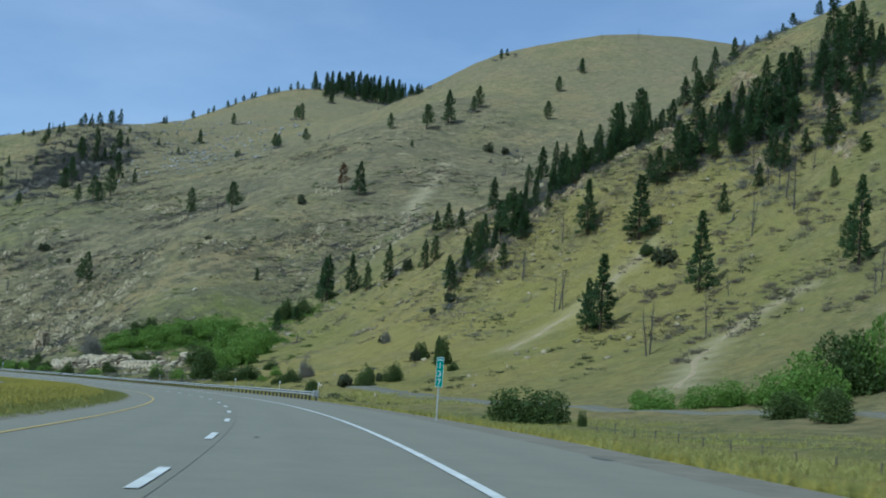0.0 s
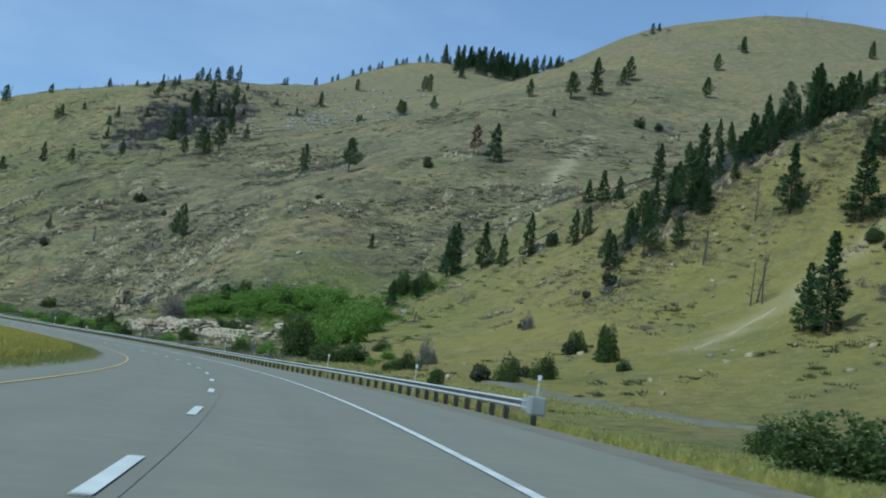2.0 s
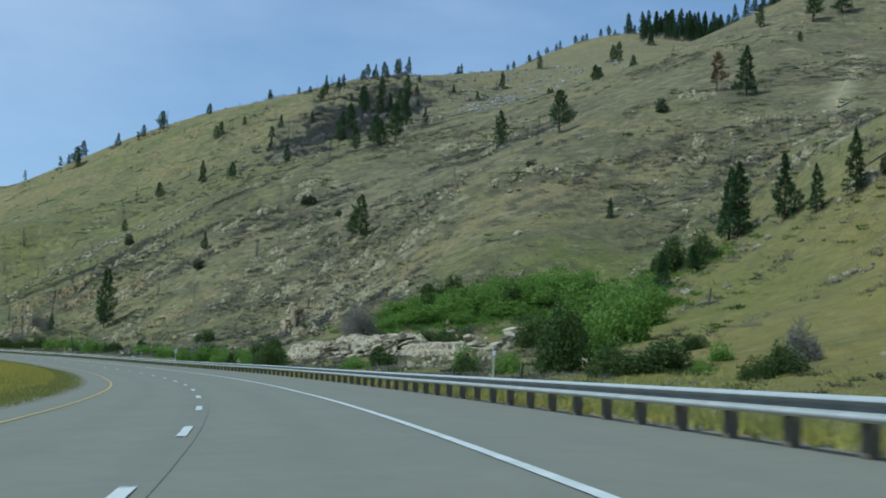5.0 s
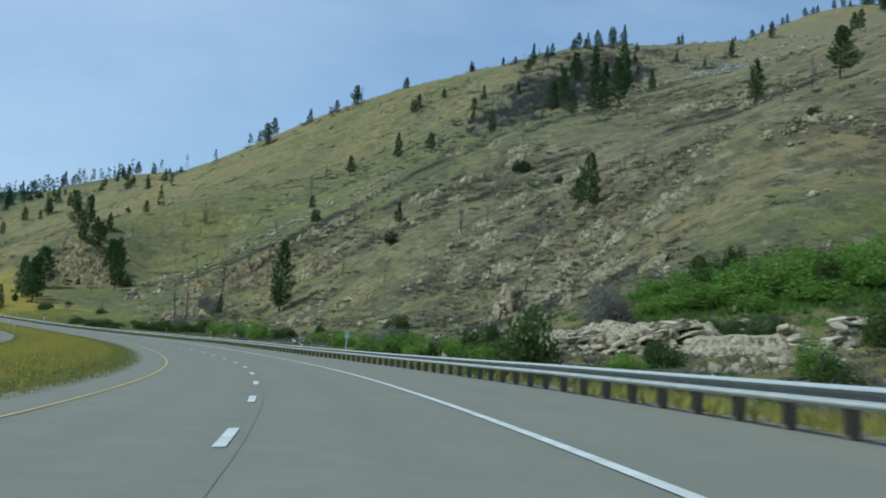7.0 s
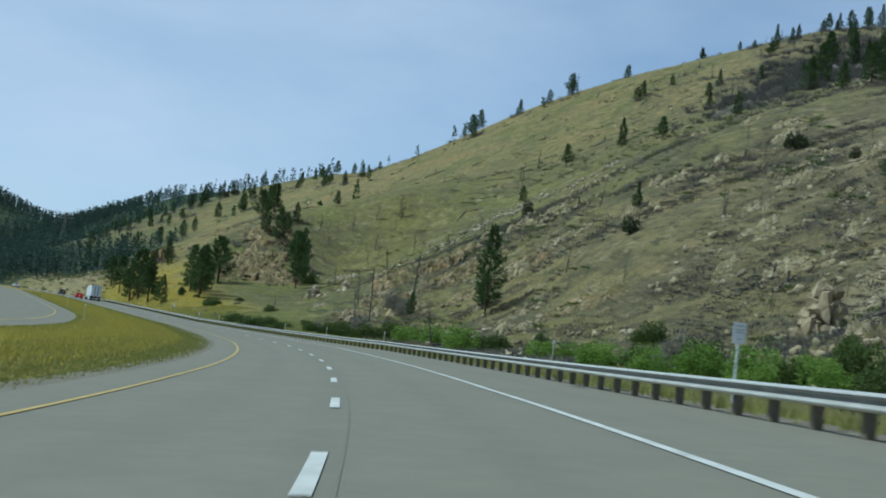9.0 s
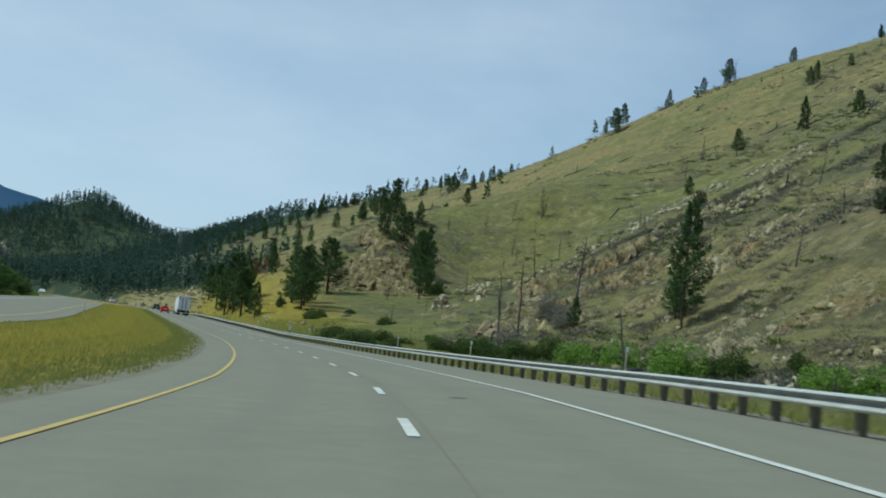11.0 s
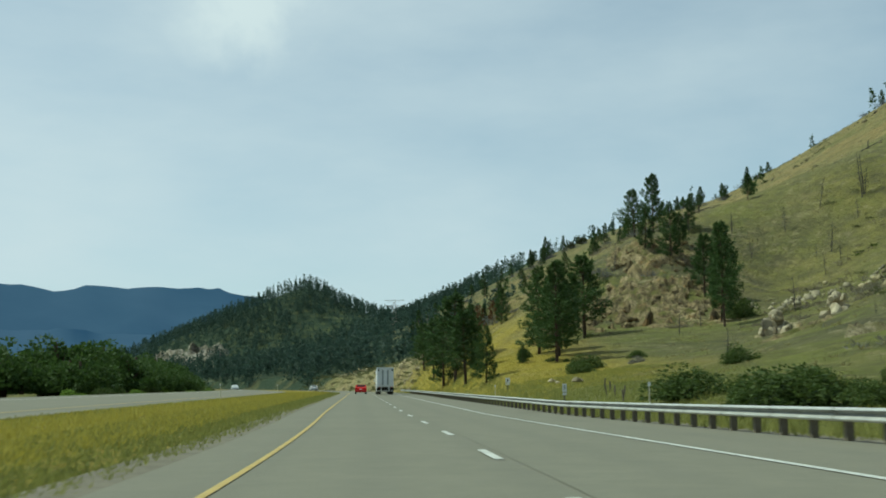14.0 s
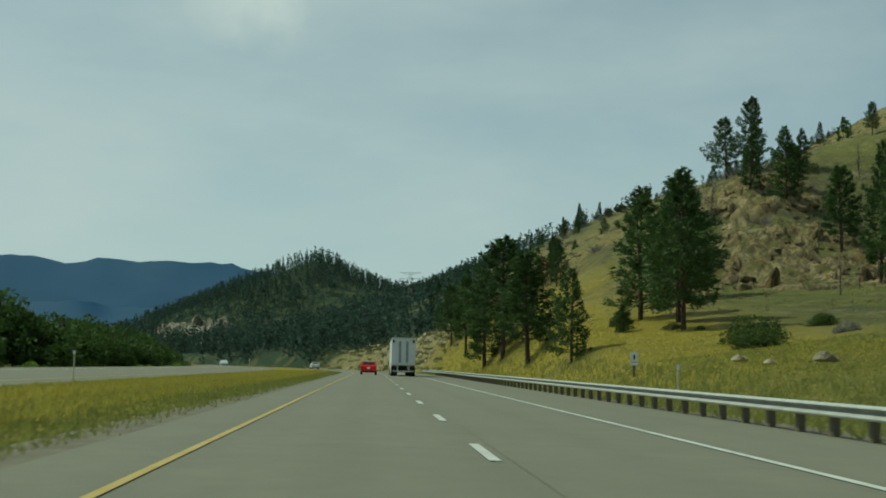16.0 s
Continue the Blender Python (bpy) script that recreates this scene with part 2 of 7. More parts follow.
NEEDLES = leafy("pine_needles", (0.038, 0.074, 0.024), (0.095, 0.150, 0.046))
FIR_NEEDLES = leafy("fir_needles", (0.034, 0.068, 0.026), (0.085, 0.136, 0.046))
RUST_NEEDLES = leafy("rusty_needles", (0.09, 0.045, 0.02), (0.17, 0.085, 0.035))
JUNIPER = leafy("grey_green_needles", (0.060, 0.072, 0.036), (0.115, 0.125, 0.062))
OLIVE = leafy("olive_brush", (0.110, 0.120, 0.050), (0.190, 0.196, 0.085), 0.4)
LEAVES = leafy("fresh_green_leaves", (0.125, 0.215, 0.034), (0.275, 0.390, 0.080), 0.45)
DARK_LEAVES = leafy("dark_green_leaves", (0.054, 0.088, 0.022), (0.125, 0.165, 0.044), 0.38)
BROAD_LEAVES = leafy("broad_tree_leaves", (0.046, 0.088, 0.020), (0.084, 0.136, 0.034), 0.38)
SAGE = leafy("grey_brush", (0.185, 0.172, 0.135), (0.32, 0.298, 0.235), 0.38)
GREY_TWIGS = leafy("bare_grey_twigs", (0.130, 0.128, 0.118), (0.225, 0.220, 0.200), 0.32)
SOOTY_TWIGS = leafy("sooty_twigs", (0.088, 0.086, 0.078), (0.165, 0.158, 0.138), 0.25)
DIRT = plain("pale_bare_dirt", (0.27, 0.215, 0.118), (0.38, 0.305, 0.18), 0.4, 0.95)
TWIGS = leafy("bare_brown_twigs", (0.150, 0.128, 0.088), (0.275, 0.238, 0.168), 0.38)
# far needles: haze of distance put into a paler, bluer green
HAZED_NEEDLES = leafy("hazed_conifer_needles", (0.046, 0.080, 0.060), (0.072, 0.112, 0.084), 0.42)
DRY_GRASS = leafy("golden_grass", (0.37, 0.325, 0.058), (0.54, 0.470, 0.118), 0.45)
GREEN_GRASS = leafy("verge_grass", (0.20, 0.215, 0.055), (0.36, 0.355, 0.110), 0.45)
FIELD_GRASS = leafy("field_grass", (0.30, 0.295, 0.075), (0.48, 0.45, 0.140), 0.45)
STRAW = leafy("straw_bunch_grass", (0.235, 0.205, 0.085), (0.400, 0.340, 0.160), 0.35)
PALE_ROCK = plain("pale_ledge_rock", (0.29, 0.238, 0.150), (0.58, 0.505, 0.365), 0.7, 0.95, depth=0.12, random_by="object", squash=(1, 1, 3.0))
TAN_ROCK = plain("tan_rock", (0.205, 0.162, 0.094), (0.44, 0.365, 0.235), 0.6, 0.95, depth=0.12, random_by="object")
FACE_ROCK = rock_material("crumbling_rock_face", (0.235, 0.176, 0.088), (0.48, 0.385, 0.222), (0.150, 0.150, 0.050))
LEDGE_ROCK = rock_material("pale_bedded_rock", (0.43, 0.355, 0.235), (0.62, 0.535, 0.38), (0.44, 0.385, 0.25), 2.4, (0.50, 0.38, 0.22))
SLOPE_ROCK = rock_material("weathered_outcrop_rock", (0.265, 0.222, 0.128), (0.54, 0.468, 0.305), (0.215, 0.195, 0.088), 1.3, (0.42, 0.315, 0.145))
DARK_ROCK = rock_material("soot_grey_rock", (0.115, 0.110, 0.098), (0.27, 0.25, 0.215), (0.10, 0.095, 0.075), 0.8, (0.20, 0.17, 0.13))
CLIFF_ROCK = rock_material("pale_cliff_rock", (0.38, 0.345, 0.28), (0.52, 0.48, 0.41), (0.08, 0.10, 0.05), 0.12, (0.44, 0.38, 0.28))
GREEN_SIGN = plain("green_sign_sheeting", (0.0, 0.27, 0.19), (0.01, 0.32, 0.23), 3.0, 0.4)
WHITE_SIGN = plain("white_sign_sheeting", (0.74, 0.75, 0.75), (0.82, 0.82, 0.82), 3.0, 0.4)
SIGN_GREY = plain("faded_sign_print", (0.48, 0.49, 0.49), (0.56, 0.57, 0.57), 3.0, 0.5)
BLACK = plain("black_print", (0.02, 0.02, 0.02), (0.03, 0.03, 0.03), 3.0, 0.6)
TRAILER_WHITE = plain("dusty_white_panel", (0.62, 0.64, 0.66), (0.76, 0.78, 0.80), 0.8, 0.45)
TRAILER_GREY = plain("grey_door_panel", (0.22, 0.25, 0.26), (0.34, 0.38, 0.38), 0.8, 0.4)
CHROME = plain("bright_steel", (0.55, 0.57, 0.58), (0.68, 0.70, 0.71), 2.0, 0.3, 0.85)
RUBBER = plain("black_rubber", (0.018, 0.018, 0.018), (0.035, 0.035, 0.034), 3.0, 0.9)
RED_PAINT = plain("red_car_paint", (0.42, 0.012, 0.012), (0.50, 0.020, 0.016), 1.0, 0.3)
DARK_PAINT = plain("dark_car_paint", (0.03, 0.035, 0.04), (0.05, 0.055, 0.06), 1.0, 0.3)
SILVER_PAINT = plain("pale_car_paint", (0.50, 0.52, 0.53), (0.58, 0.60, 0.61), 1.0, 0.3)
LAMP_RED = plain("red_lamp_lens", (0.40, 0.01, 0.01), (0.46, 0.015, 0.012), 4.0, 0.25)
TINTED = plain("tinted_glass", (0.015, 0.02, 0.022), (0.03, 0.035, 0.038), 1.0, 0.08)


# ------------------------------------------------ builders
def mesh_of(name, verts, faces, mat, smooth_faces=False):
    me = bpy.data.meshes.new(name)
    me.from_pydata([tuple(v) for v in verts], [], [tuple(f) for f in faces])
    me.materials.append(mat)
    if smooth_faces:
        me.polygons.foreach_set("use_smooth", [True] * len(me.polygons))
    me.update()
    return me


def from_bm(name, bm, mat):
    me = bpy.data.meshes.new(name)
    bm.to_mesh(me)
    bm.free()
    me.materials.append(mat)
    return me


def part(name, me, parent, label="", m=None):
    ob = new(name, me)
    ob.parent = parent
    if m is not None:
        ob.matrix_basis = m
    return tagged(ob, label)


def box_bm(sx, sy, sz, centre=(0, 0, 0), bevel=0.0, bm=None):
    bm = bm or bmesh.new()
    got = bmesh.ops.create_cube(bm, size=1.0)["verts"]
    for v in got:
        v.co = Vector((v.co.x * sx, v.co.y * sy, v.co.z * sz)) + Vector(centre)
    if bevel:
        edges = {e for v in got for e in v.link_edges}
        bmesh.ops.bevel(bm, geom=list(edges), offset=bevel, segments=2, affect="EDGES", profile=0.6)
    return bm


def tube(points, radii, sides=6):
    """Vertices and faces of a tapered tube along points."""
    pts, verts, faces = [Vector(p) for p in points], [], []
    for n, p in enumerate(pts):
        way = (pts[min(n + 1, len(pts) - 1)] - pts[max(n - 1, 0)]).normalized()
        a = way.orthogonal().normalized()
        b = way.cross(a)
        for k in range(sides):
            w = 2 * math.pi * k / sides
            verts.append(p + (a * math.cos(w) + b * math.sin(w)) * radii[n])
    for n in range(len(pts) - 1):
        for k in range(sides):
            i, j = n * sides + k, n * sides + (k + 1) % sides
            faces.append((i, j, j + sides, i + sides))
    return verts, faces


def join(pieces):
    verts, faces = [], []
    for v, f in pieces:
        n = len(verts)
        verts += [tuple(q) for q in v]
        faces += [tuple(i + n for i in g) for g in f]
    return verts, faces


def spikes(rng, centres, ways, length, width, droop=0.0):
    """One slim three-cornered blade from each centre along its way."""
    n = len(centres)
    ways = ways / (np.linalg.norm(ways, axis=1)[:, None] + 1e-9)
    side = np.cross(ways, rng.normal(size=(n, 3)))
    side /= np.linalg.norm(side, axis=1)[:, None] + 1e-9
    ln, wd = length * rng.uniform(0.6, 1.3, n)[:, None], width * rng.uniform(0.6, 1.3, n)[:, None]
    tip = centres + ways * ln
    tip[:, 2] -= droop * ln[:, 0]
    verts = np.stack([centres - side * wd, centres + side * wd, tip], 1).reshape(-1, 3)
    return verts, np.arange(3 * n).reshape(-1, 3)


def blades_mesh(name, verts, faces, mat):
    me = bpy.data.meshes.new(name)
    me.vertices.add(len(verts))
    me.vertices.foreach_set("co", np.asarray(verts, np.float32).ravel())
    k = faces.shape[1]
    me.loops.add(faces.size)
    me.loops.foreach_set("vertex_index", faces.ravel().astype(np.int32))
    me.polygons.add(len(faces))
    me.polygons.foreach_set("loop_start", np.arange(0, faces.size, k, dtype=np.int32))
    me.materials.append(mat)
    me.update(calc_edges=True)
    me.validate()
    return me


def at_road(u, l, z=0.0):
    """A place beside the road, on its bed, and the heading there (radians, for a thing that faces along the road)."""
    p, n, b = line(np.array([u]))
    x, y = p[0, :2] + n[0] * l
    return Vector((x, y, p[0, 2] + b[0] * max(min(l, 8), -6.5) + z)), math.atan2(n[0, 1], n[0, 0])


def on_ground(x, y, sink=0.0):
    return Vector((x, y, float(ground_z(x, y)[0]) - sink))


# ------------------------------------------------ the lie of the land
# The road's middle line (between its two lanes) as polynomials of u, the station
# in seconds of travel; straight on past both ends.
LINE_X = (0.398, 3.659, 6.181, -47.245, -122.453, -72.522)
LINE_Y = (4.166, 4.607, -9.989, -35.353, 206.783, 231.752)
LINE_Z = (0.012, -0.101, 0.787, 1.241, 0.638, 1.574)
SHIFT = ((0, 4, 6.5, 8, 10, 12, 14, 16), (-1.434, -1.126, -1.122, -0.864, 0.035, 1.632, 1.76, 1.444))
DROP = ((0, 4, 8, 12, 16, 22), (1.031, 1.003, 0.997, 1.026, 1.062, 1.062))
BANK = ((0, 4, 8, 12, 16), (0.020, 0.048, 0.082, 0.059, -0.011))


def line(u):
    """Middle line at stations u: place (n, 3), unit normal to the right (n, 2), bank (n)."""
    u = np.asarray(u, float)
    v = np.clip(u, 0, 16)
    w = (v - 8) / 8
    place = np.stack([np.polyval(c, w) for c in (LINE_X, LINE_Y, LINE_Z)], -1)
    pace = np.stack([np.polyval(np.polyder(c), w) / 8 for c in (LINE_X, LINE_Y, LINE_Z)], -1)
    place = place + pace * (u - v)[..., None]
    normal = np.stack([pace[..., 1], -pace[..., 0]], -1)
    normal = normal / np.linalg.norm(normal, axis=-1)[..., None]
    # far ahead the road bends on to the left
    bend = np.clip(u - 21, 0, None)
    near = np.minimum(bend, 24)
    place[..., :2] -= normal * ((near * near + 48 * (bend - near)) / 2)[..., None]
    turn = np.arctan(near / 30)
    c, s, nx, ny = np.cos(turn), np.sin(turn), normal[..., 0], normal[..., 1]
    normal = np.stack([nx * c - ny * s, nx * s + ny * c], -1)
    shift, bank = np.interp(u, *SHIFT), np.interp(u, *BANK)
    place[..., :2] += normal * shift[..., None]
    place[..., 2] += bank * shift - np.interp(u, *DROP)
    return place, normal, bank


U_FINE = np.arange(-6, 46, 0.05)
LINE_FINE, NORMAL_FINE, BANK_FINE = line(U_FINE)
CHORD = (LINE_FINE[-1, :2] - LINE_FINE[120, :2]) / np.linalg.norm(LINE_FINE[-1, :2] - LINE_FINE[120, :2])
CHORD_NORMAL = np.array([CHORD[1], -CHORD[0]])


def station(x, y):
    """Stations u and side distances l (to the right) of places."""
    x, y = np.atleast_1d(np.asarray(x, float)), np.atleast_1d(np.asarray(y, float))
    best = np.empty(len(x), int)
    for a in range(0, len(x), 4000):
        dx = x[a:a + 4000, None] - LINE_FINE[None, ::4, 0]
        dy = y[a:a + 4000, None] - LINE_FINE[None, ::4, 1]
        best[a:a + 4000] = np.argmin(dx * dx + dy * dy, 1) * 4
    for _ in range(2):
        t = np.stack([-NORMAL_FINE[best, 1], NORMAL_FINE[best, 0]], -1)
        off = np.stack([x, y], -1) - LINE_FINE[best, :2]
        best = np.clip(best + np.rint((off * t).sum(-1) / 1.52).astype(int), 0, len(U_FINE) - 1)
    off = np.stack([x, y], -1) - LINE_FINE[best, :2]
    return U_FINE[best], (off * NORMAL_FINE[best]).sum(-1)


def smooth(a, b, v):
    s = np.clip((v - a) / (b - a), 0, 1)
    return s * s * (3 - 2 * s)


# Landforms: knots (x, y, height) on crests, shoulders, gullies and feet.
NEAR_SPUR = [(32, 251, 16), (55, 264, 31), (74, 281, 50), (47, 304, 46), (31, 321, 45), (36, 324, 57), (54, 368, 78),
             (66, 373, 89), (80, 378, 108), (92, 336, 94), (7, 327, 37), (-3, 332, 28), (-14, 297, 13), (110, 300, 92),
             (150, 400, 150), (205, 460, 192), (145, 335, 136), (60, 215, 20)]
GULLY = [(-27, 373, 31), (-37, 393, 31), (-15, 395, 50), (-61, 378, 20), (20, 440, 72), (60, 500, 98)]
MAIN_FACE = [(-61, 409, 33), (-73, 395, 30), (-102, 436, 44), (-82, 474, 67), (-55, 473, 74), (-110, 532, 76), (-48, 502, 86),
             (-18, 563, 117), (17, 574, 120), (-4, 642, 158), (58, 674, 172), (61, 761, 224), (29, 769, 221), (151, 862, 266), (100, 800, 248),
             (-40, 690, 150), (110, 690, 188), (200, 760, 222), (260, 650, 205)]
HIGH_RIDGE = [(-118, 952, 215), (-161, 913, 198), (-140, 1068, 262), (-203, 893, 189), (-235, 785, 161), (-273, 817, 158),
              (-331, 804, 146), (-304, 753, 133), (-362, 752, 116), (-398, 776, 113), (-381, 817, 133), (-150, 760, 145),
              (20, 930, 205), (-240, 1000, 200), (-480, 950, 125)]
LOW_FACE = [(-172, 454, 27), (-131, 452, 36), (-164, 499, 50), (-181, 523, 60), (-238, 616, 77), (-268, 620, 68),
            (-316, 593, 52), (-321, 658, 72), (-307, 681, 85), (-234, 492, 24), (-235, 479, 18), (-190, 439, 9), (-123, 414, 15),
            (-213, 465, 18), (-216, 439, 6.5), (-273, 498, 12.5)]
ROCK_SPUR = [(-329, 550, 32), (-336, 560, 37), (-356, 616, 50), (-303, 531, 17.5), (-315, 565, 27), (-336, 523, 20),
             (-311, 497, 12.5), (-397, 565, 24), (-290, 479, 9.5), (-322, 526, 18.5), (-423, 573, 17)]
FAR_RIDGE = [(-566, 821, 88), (-588, 812, 82), (-608, 919, 112), (-546, 935, 120), (-713, 948, 100), (-724, 1005, 112),
             (-800, 1043, 118), (-816, 1023, 112), (-653, 1078, 140), (-520, 680, 32), (-700, 800, 40), (-860, 925, 42)]
WOODED_HILL = [(-1138, 1067, 121), (-1165, 1031, 106), (-1187, 999, 90), (-1205, 953, 68), (-1118, 1097, 103), (-1061, 1089, 89), (-1044, 999, 71), (-1088, 953, 64),
               (-940, 1045, 89), (-929, 1013, 78), (-986, 994, 58), (-958, 932, 32), (-1019, 896, 29), (-1059, 849, 26), (-1210, 903, 46)]
VALLEY = [(-700, 600, 6), (-860, 740, 10), (-1000, 680, 8), (-1250, 820, 14), (-1450, 850, 18), (-1000, 500, 2), (-1500, 500, 10),
          (-600, 300, -4), (-1450, 1150, 30), (-1600, 1000, 25), (-2000, 800, 25), (-1800, 1500, 40), (-300, 0, -2), (-950, 1250, 55),
          (-1200, 1300, 60), (-1020, 1180, 70)]
KNOTS = np.array(NEAR_SPUR + GULLY + MAIN_FACE + HIGH_RIDGE + LOW_FACE + ROCK_SPUR + FAR_RIDGE + WOODED_HILL + VALLEY, float)
# The foot of the slopes along the road, and the valley floor on its other side.
FOOT_U = np.array([-5, -2.5, 0, 2, 4, 6, 8, 10, 12, 14, 16, 17.5, 19, 20.5, 22, 24, 27, 31, 36])
FOOT_RISE = np.interp(FOOT_U, (0, 4, 8, 12, 15, 17.5, 19, 22, 30), (-1.2, -1.2, -1.0, 0.2, 0.8, 1.0, 2.2, 3.5, 4.0))
FIELD_U = np.array([-5, -2, 1, 3, 5])


def _rest():
    rows = []
    for us, side, rise in ((FOOT_U, 13, FOOT_RISE), (FIELD_U, 38, -1.0 + 0 * FIELD_U), (FIELD_U, 66, 1.5 + 0 * FIELD_U),
                           (FOOT_U, -32, -0.6 + 0 * FOOT_U), (FOOT_U[::3], -90, -1.5 + 0 * FOOT_U[::3])):
        place, normal, _ = line(us)
        rows.append(np.c_[place[:, :2] + normal * side, place[:, 2] + rise])
    ring = np.linspace(0, 2 * np.pi, 16, endpoint=False)
    rows.append(np.c_[-350 + 2600 * np.cos(ring), 620 + 2600 * np.sin(ring), 30 + 20 * np.cos(ring)])
    return np.concatenate(rows)


KNOTS = np.concatenate([KNOTS, _rest()])
SIZE = 500.0


def _kernel(r2):
    return 0.5 * r2 * np.log(r2 + 1e-9)


def _spline():
    k = KNOTS[:, :2] / SIZE
    n = len(k)
    a = np.zeros((n + 3, n + 3))
    a[:n, :n] = _kernel(((k[:, None] - k[None]) ** 2).sum(-1)) + 6e-5 * np.eye(n)
    a[:n, n], a[:n, n + 1:] = 1, k
    a[n, :n], a[n + 1:, :n] = 1, k.T
    return np.linalg.solve(a, np.r_[KNOTS[:, 2], 0, 0, 0])


WEIGHTS = _spline()


def hill(x, y):
    q = np.stack([x, y], -1) / SIZE
    out = np.empty(len(q))
    k = KNOTS[:, :2] / SIZE
    for a in range(0, len(q), 5000):
        p = q[a:a + 5000]
        out[a:a + 5000] = _kernel(((p[:, None] - k[None]) ** 2).sum(-1)) @ WEIGHTS[:len(k)] + WEIGHTS[len(k)] + p @ WEIGHTS[len(k) + 1:]
    return out


def far_rise(u, l):
    """The oncoming carriageway climbs a little to its far side."""
    return np.interp(l, (-27.5, -15.2), (0.42, 0.0)) * smooth(9, 12, u)


def height(x, y, u=None, l=None):
    """The ground's height, without its small roughness."""
    x, y = np.atleast_1d(np.asarray(x, float)), np.atleast_1d(np.asarray(y, float))
    if u is None:
        u, l = station(x, y)
    place, _, bank = line(u)
    bed = place[:, 2] + bank * np.clip(l, -6.5, 8) - 0.05
    bed += np.interp(u, (0, 9, 12), (0.45, 0.35, 0.06)) * smooth(-6.0, -9.5, l) * smooth(-15.0, -11.5, l)
    bed += far_rise(u, l)
    bed -= 0.10 * np.clip(l - 8.2, 0, 6)
    land = hill(x, y)
    land = np.where(l < -20, np.maximum(land, place[:, 2] - 6), land)
    side = np.where(l > 0, smooth(9.0, 15.0, l), smooth(-27.0, -34.0, l))
    side = np.maximum(side, smooth(41, 45, u))
    return bed * (1 - side) + land * side


# ------------------------------------------------ ground and road
def stops(*runs):
    """Numbers from runs of (start, end, step)."""
    return np.unique(np.concatenate([np.arange(a, b, s) for a, b, s in runs]).round(4))


def bumps(x, y, z):
    """Small lumps of the open ground."""
    out = np.empty(len(x))
    for n in range(len(x)):
        p = Vector((x[n], y[n], z[n] * 1.5))
        out[n] = noise.noise(p * 0.03) * 1.0 + noise.noise(p * 0.11) * 0.55 + noise.noise(p * 0.33) * 0.28
    return out


def ground_z(x, y):
    """The ground's height with its lumps."""
    x, y = np.atleast_1d(np.asarray(x, float)), np.atleast_1d(np.asarray(y, float))
    u, l = station(x, y)
    z = height(x, y, u, l)
    return z + bumps(x, y, z) * np.where(l > 0, smooth(13, 45, l), smooth(-32, -60, l)) * 0.8


TRACKS = (
    (((-1, 538), (-5, 508), (-12, 469), (-15, 398)), 2.6),
    (((66, 228), (56, 224), (45, 211), (36, 186)), 2.6),
    (((49, 295), (40, 289), (30, 281), (15, 264)), 2.6),
    (((-123, 423), (-124, 415), (-120, 393)), 2.6),
)


